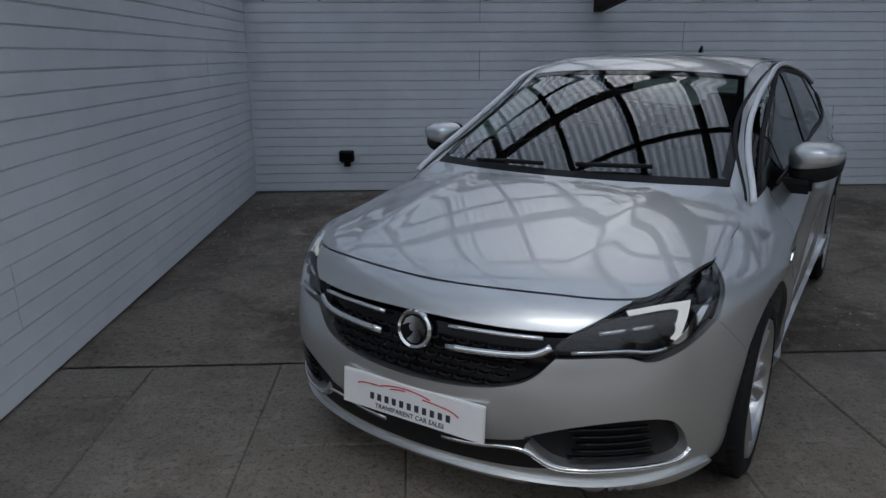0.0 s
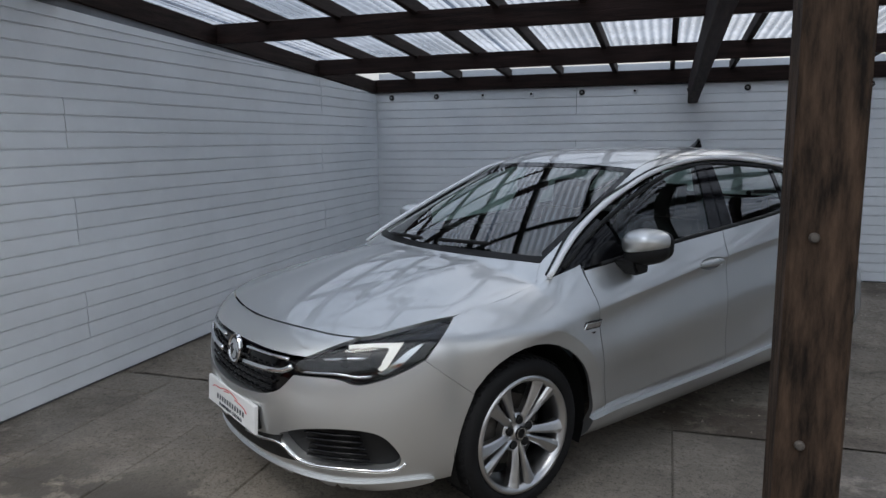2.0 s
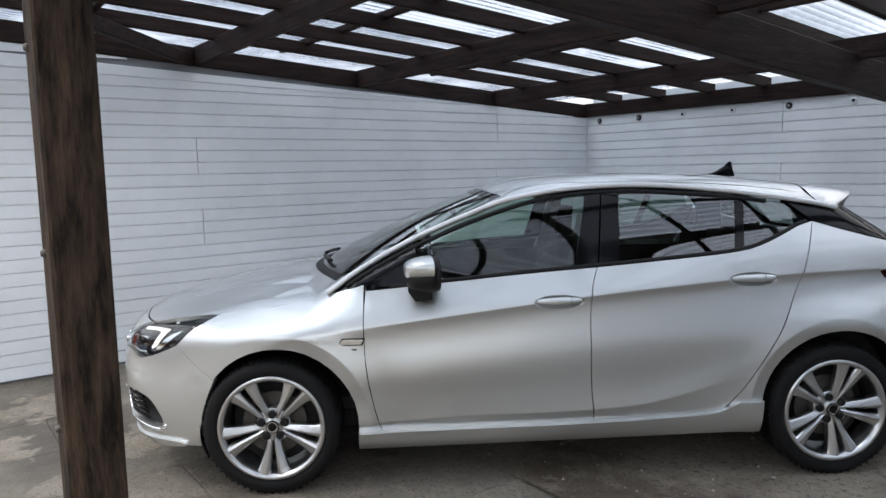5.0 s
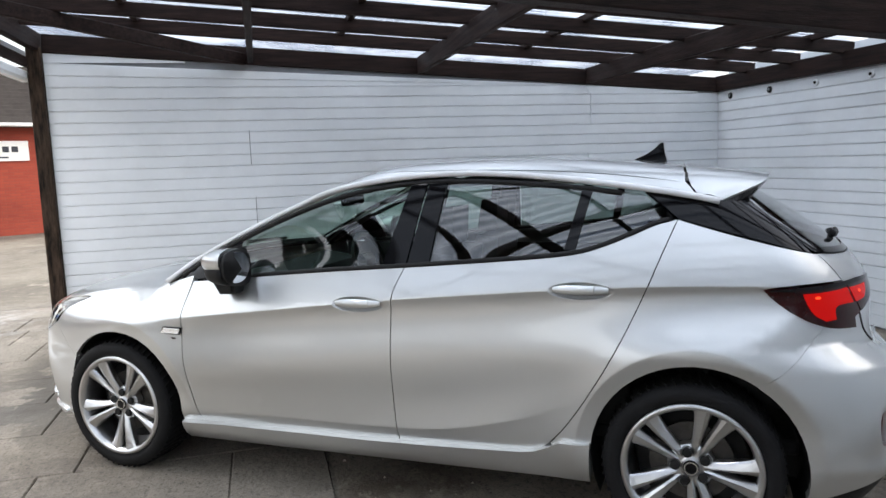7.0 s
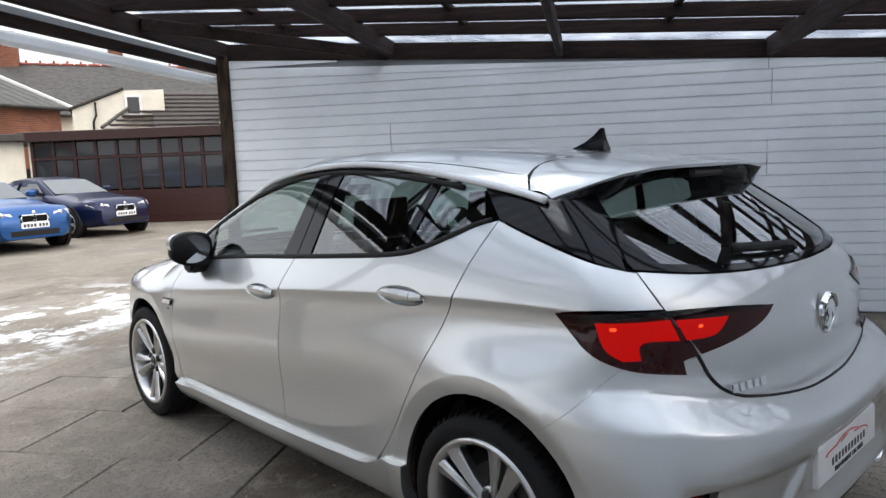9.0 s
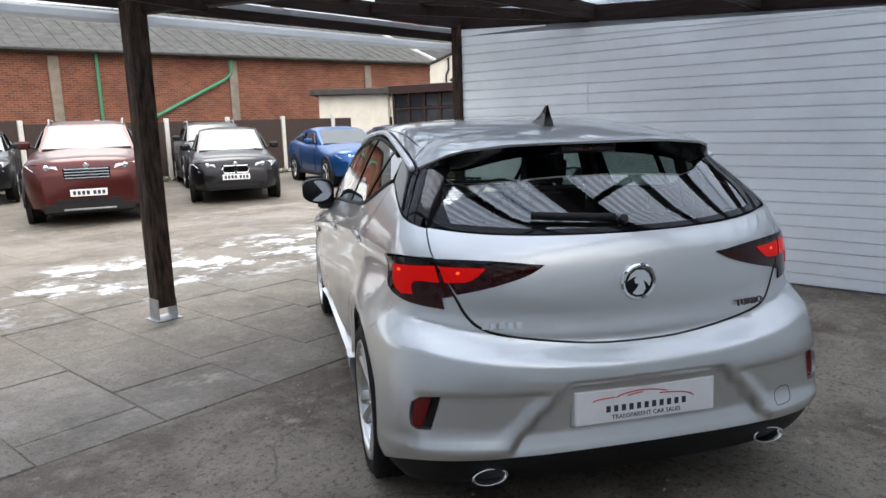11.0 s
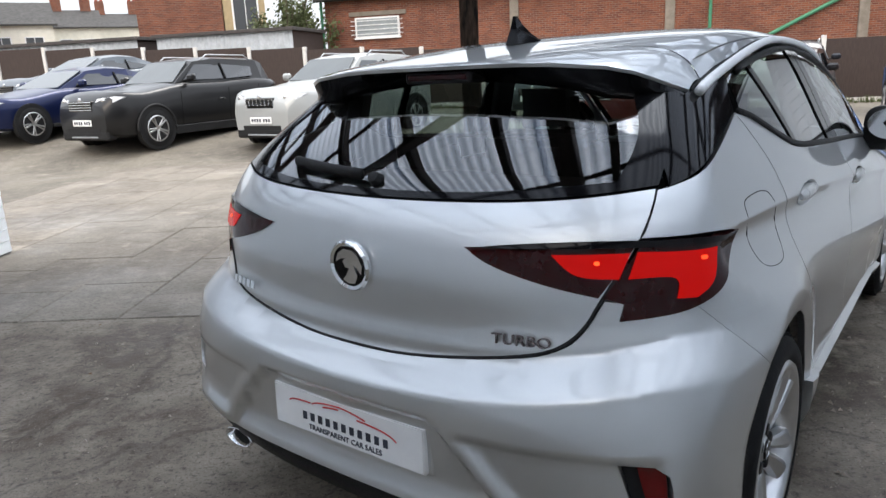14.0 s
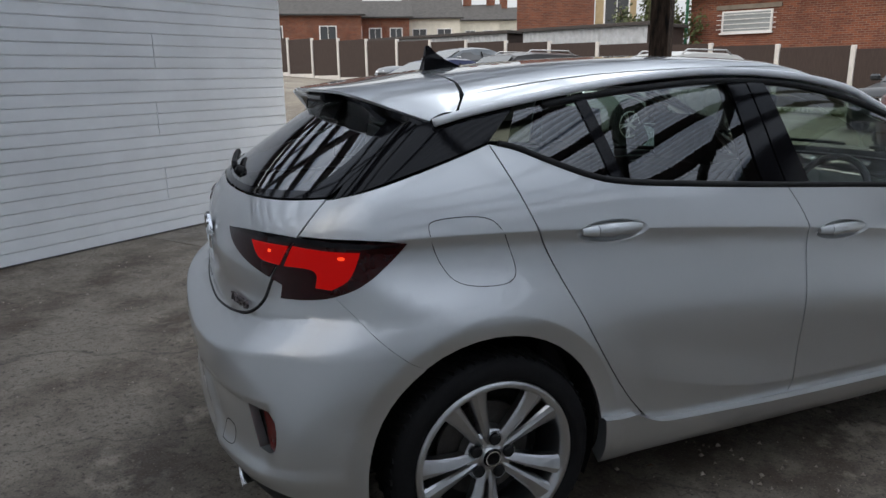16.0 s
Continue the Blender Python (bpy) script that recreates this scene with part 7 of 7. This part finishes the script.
        for x0_, x1_ in ((hx - .62, hx - .70),):
            part("pillar", beam(((x0_ + x1_) / 2, yb(.04), zb1 + .03), ((x0_ + x1_) / 2, yb(.84), zr - .15), .03, .09, .004), BLACK_GLOSS, c)
    zg = spec["hood"] - .16
    g = part("grille", box(f_ - .07, f_ + .008, -w * (.36 if not twin else .30), w * (.36 if not twin else .30), zg - .16, zg + .02, .012), BLACK_GLOSS, c)
    if twin:
        for s in (1, -1):
            part("grille_ring", tube([(f_ + .012, s * .02, zg - .13), (f_ + .012, s * .22, zg - .13), (f_ + .008, s * .25, zg - .05), (f_ + .004, s * .22, zg + .01), (f_ + .004, s * .02, zg + .01)], .013, 6, True), CHROME, g)
    else:
        if slots:
            for k in range(7):
                part("grille_slot", box(f_ - .02, f_ + .018, -w * .36 + k * w * .105 - .0, -w * .36 + k * w * .105 + .065, zg - .10, zg + .0, .012), BLACK_PLASTIC, g)
                part("slot_ring", tube([(f_ + .012, -w * .36 + k * w * .105 + q_, zg + z_) for q_, z_ in ((-.006, -.106), (.071, -.106), (.071, .006), (-.006, .006))], .007, 5, True), CHROME, g)
        for k in range(0 if slots else 4):
            part("grille_bar", box(f_ + .004, f_ + .016, -w * .34, w * .34, zg - .145 + k * .045, zg - .13 + k * .045, .003), grille or DARK_METAL, g)
    part("lower_intake", box(f_ - .10, f_ + .004, -w * .52, w * .52, .30, .44, .02), BLACK_PLASTIC, c)
    pl = part("number_plate", box(f_ + .008, f_ + .022, -.26, .26, .46, .57, .004), plate, c)
    for k in range(7):
        a = -.20 + k * .063 + (.03 if k > 3 else 0)
        part("plate_bar", box(f_ + .022, f_ + .024, a - .021, a + .021, .485, .545, 0), INK, pl)
    if kind == "suv":
        for s in (1, -1):
            part("lower_trim", box(-spec["wb"] + .40, -.40, s * w - .03, s * w + .012, .20, .36, .01), BLACK_PLASTIC, c)
        part("bumper_trim", box(f_ - .20, f_ + .006, -w * .70, w * .70, .20, .37, .03), BLACK_PLASTIC, c)
        part("skid_strip", box(f_ - .02, f_ + .016, -w * .40, w * .40, .245, .275, .006), STEEL, c)
    part("bonnet_badge", lathe([(0, .012), (.035, .01), (.04, 0), (0, 0)], 14, "x", m=Matrix.Translation((f_ - .005, 0, spec["hood"] - .115))), CHROME, c)
    return c


WINDOW_PALE = material("sky_reflecting_screen", (.07, .08, .085), .06, coat=0.0, grain=.3, scale=1.5)
HEADLAMP = material("clear_headlamp", (.55, .56, .57), .12, metal=.3, coat=1.0, grain=.6, scale=18)


def paint(name, color, metal=.4):
    return material(name, color, .28, metal=metal, coat=.25, spec=.3, grain=.15, scale=600)


parked_car("dark red sport utility car with chrome grille", paint("dark_red_paint", (.060, .009, .007)), 1.58, 9.43, 246, "suv", grille=CHROME)
parked_car("dark grey small hatchback with pale number plate", paint("dark_grey_paint", (.030, .034, .038)), .9, 13.6, 250, "hatch")
parked_car("black compact car with kidney grille", paint("black_paint", (.012, .012, .014)), 4.8, 10.2, 240, "hatch", twin=True)
parked_car("bright blue coupe with kidney grille", paint("bright_blue_paint", (.010, .065, .21)), 8.35, 10.2, 248, "saloon", twin=True)
parked_car("dark blue saloon with kidney grille", paint("dark_blue_paint", (.007, .012, .045)), 11.4, 10.5, 252, "saloon", twin=True)
parked_car("white compact car behind the red one", paint("white_paint", (.42, .42, .41), 0), 4.3, 14.3, 250, "hatch")
parked_car("black sport utility car near the fence", paint("black_blue_paint", (.016, .018, .024)), 6.6, 13.6, 246, "suv")
parked_car("white sport utility car with slotted grille", paint("white_paint_suv", (.34, .35, .345), .2), -4.05, 9.9, 240, "suv", slots=True)
parked_car("black crossover with chrome grille", paint("gloss_black_paint", (.014, .014, .015)), -7.4, 10.1, 243, "suv", grille=CHROME)
parked_car("dark blue saloon beside black crossover", paint("navy_paint", (.008, .014, .055)), -10.2, 10.8, 246, "saloon", twin=True)
parked_car("grey estate parked behind other cars", paint("grey_paint", (.10, .115, .13)), -11.5, 14.2, 246, "saloon")

# ---- paving slabs, the nearest as pieces of their own ----
paving = structure(new("pavement"), "grey concrete paving slabs with wet and white marks", "pavement")
rnd = random.Random(11)
shared = {}


def slab_mesh(w, d, k):
    if (w, d, k) not in shared:
        bm = bmesh.new()
        r = random.Random(k)
        t = [(-w / 2, -d / 2), (w / 2, -d / 2), (w / 2, d / 2), (-w / 2, d / 2)]
        zz = [r.uniform(-.002, .002) for _ in t]
        a = [bm.verts.new((x, y, -.05)) for x, y in t]
        b_ = [bm.verts.new((x, y, -.006 + z)) for (x, y), z in zip(t, zz)]
        c = [bm.verts.new((x * (1 - .012 / w), y * (1 - .012 / d), z)) for (x, y), z in zip(t, zz)]
        for i in range(4):
            j = (i + 1) % 4
            bm.faces.new((a[i], a[j], b_[j], b_[i]))
            bm.faces.new((b_[i], b_[j], c[j], c[i]))
        bm.faces.new(c)
        me = bpy.data.meshes.new("slab")
        bm.to_mesh(me)
        bm.free()
        me.materials.append(SLAB)
        shared[(w, d, k)] = me
    return shared[(w, d, k)]


count = 0
W_, D_ = .612, .915
for col in range(-9, 12):
    xc = -.235 - col * W_
    if xc > 4.9 or xc < -6.6:
        continue
    y = .605
    first = (.46, .75, .61, .30)[col % 4]
    while y < 8.3:
        d = first if y < .61 else D_
        ob = new("slab", slab_mesh(W_ - .0035, round(d - .0035, 3), rnd.randrange(4)))
        ob.matrix_world = pose(xc, y + d / 2, rnd.uniform(-.003, .002), rnd.uniform(-.12, .12), rnd.uniform(-.12, .12))
        ob.parent = paving
        count += 1
        y += d
# small grit on the concrete
grit = bmesh.new()
for k in range(2400):
    x, y = rnd.uniform(-4.7, 2.9), rnd.uniform(-3.8, .55)
    if rnd.random() < .5:
        x, y = rnd.uniform(-.5, 2.9), rnd.uniform(-3.8, -.6)
    s = rnd.choice((.003, .004, .005, .007, .011))
    a = rnd.uniform(0, 6.28)
    q = [(math.cos(a + t) * s * rnd.uniform(.7, 1.3), math.sin(a + t) * s * rnd.uniform(.7, 1.3)) for t in (0, 2.1, 4.2)]
    b_ = [grit.verts.new((x + p, y + r_, .0035)) for p, r_ in q]
    t_ = grit.verts.new((x, y, .004 + s))
    for i in range(3):
        grit.faces.new((b_[i], b_[(i + 1) % 3], t_))
tagged(finish("grit", grit, MORTAR), "scattered grit and crumbs on the concrete", "grit", kind="stuff")
leafs = bmesh.new()
for k in range(26):
    x, y = rnd.uniform(-3.5, 2.8), rnd.uniform(-3.7, .5)
    a, s = rnd.uniform(0, 6.28), rnd.uniform(.012, .026)
    c_, s_ = math.cos(a) * s, math.sin(a) * s
    v = [leafs.verts.new(p) for p in ((x - c_, y - s_, .006), (x - s_ * .45, y + c_ * .45, .013), (x + c_, y + s_, .007), (x + s_ * .45, y - c_ * .45, .012))]
    leafs.faces.new(v)
tagged(finish("dead_leaves", leafs, material("dead_leaf", (.16, .085, .04), .8, grain=.3, scale=40)), "a few curled dead leaves on the floor", "leaves", kind="stuff")
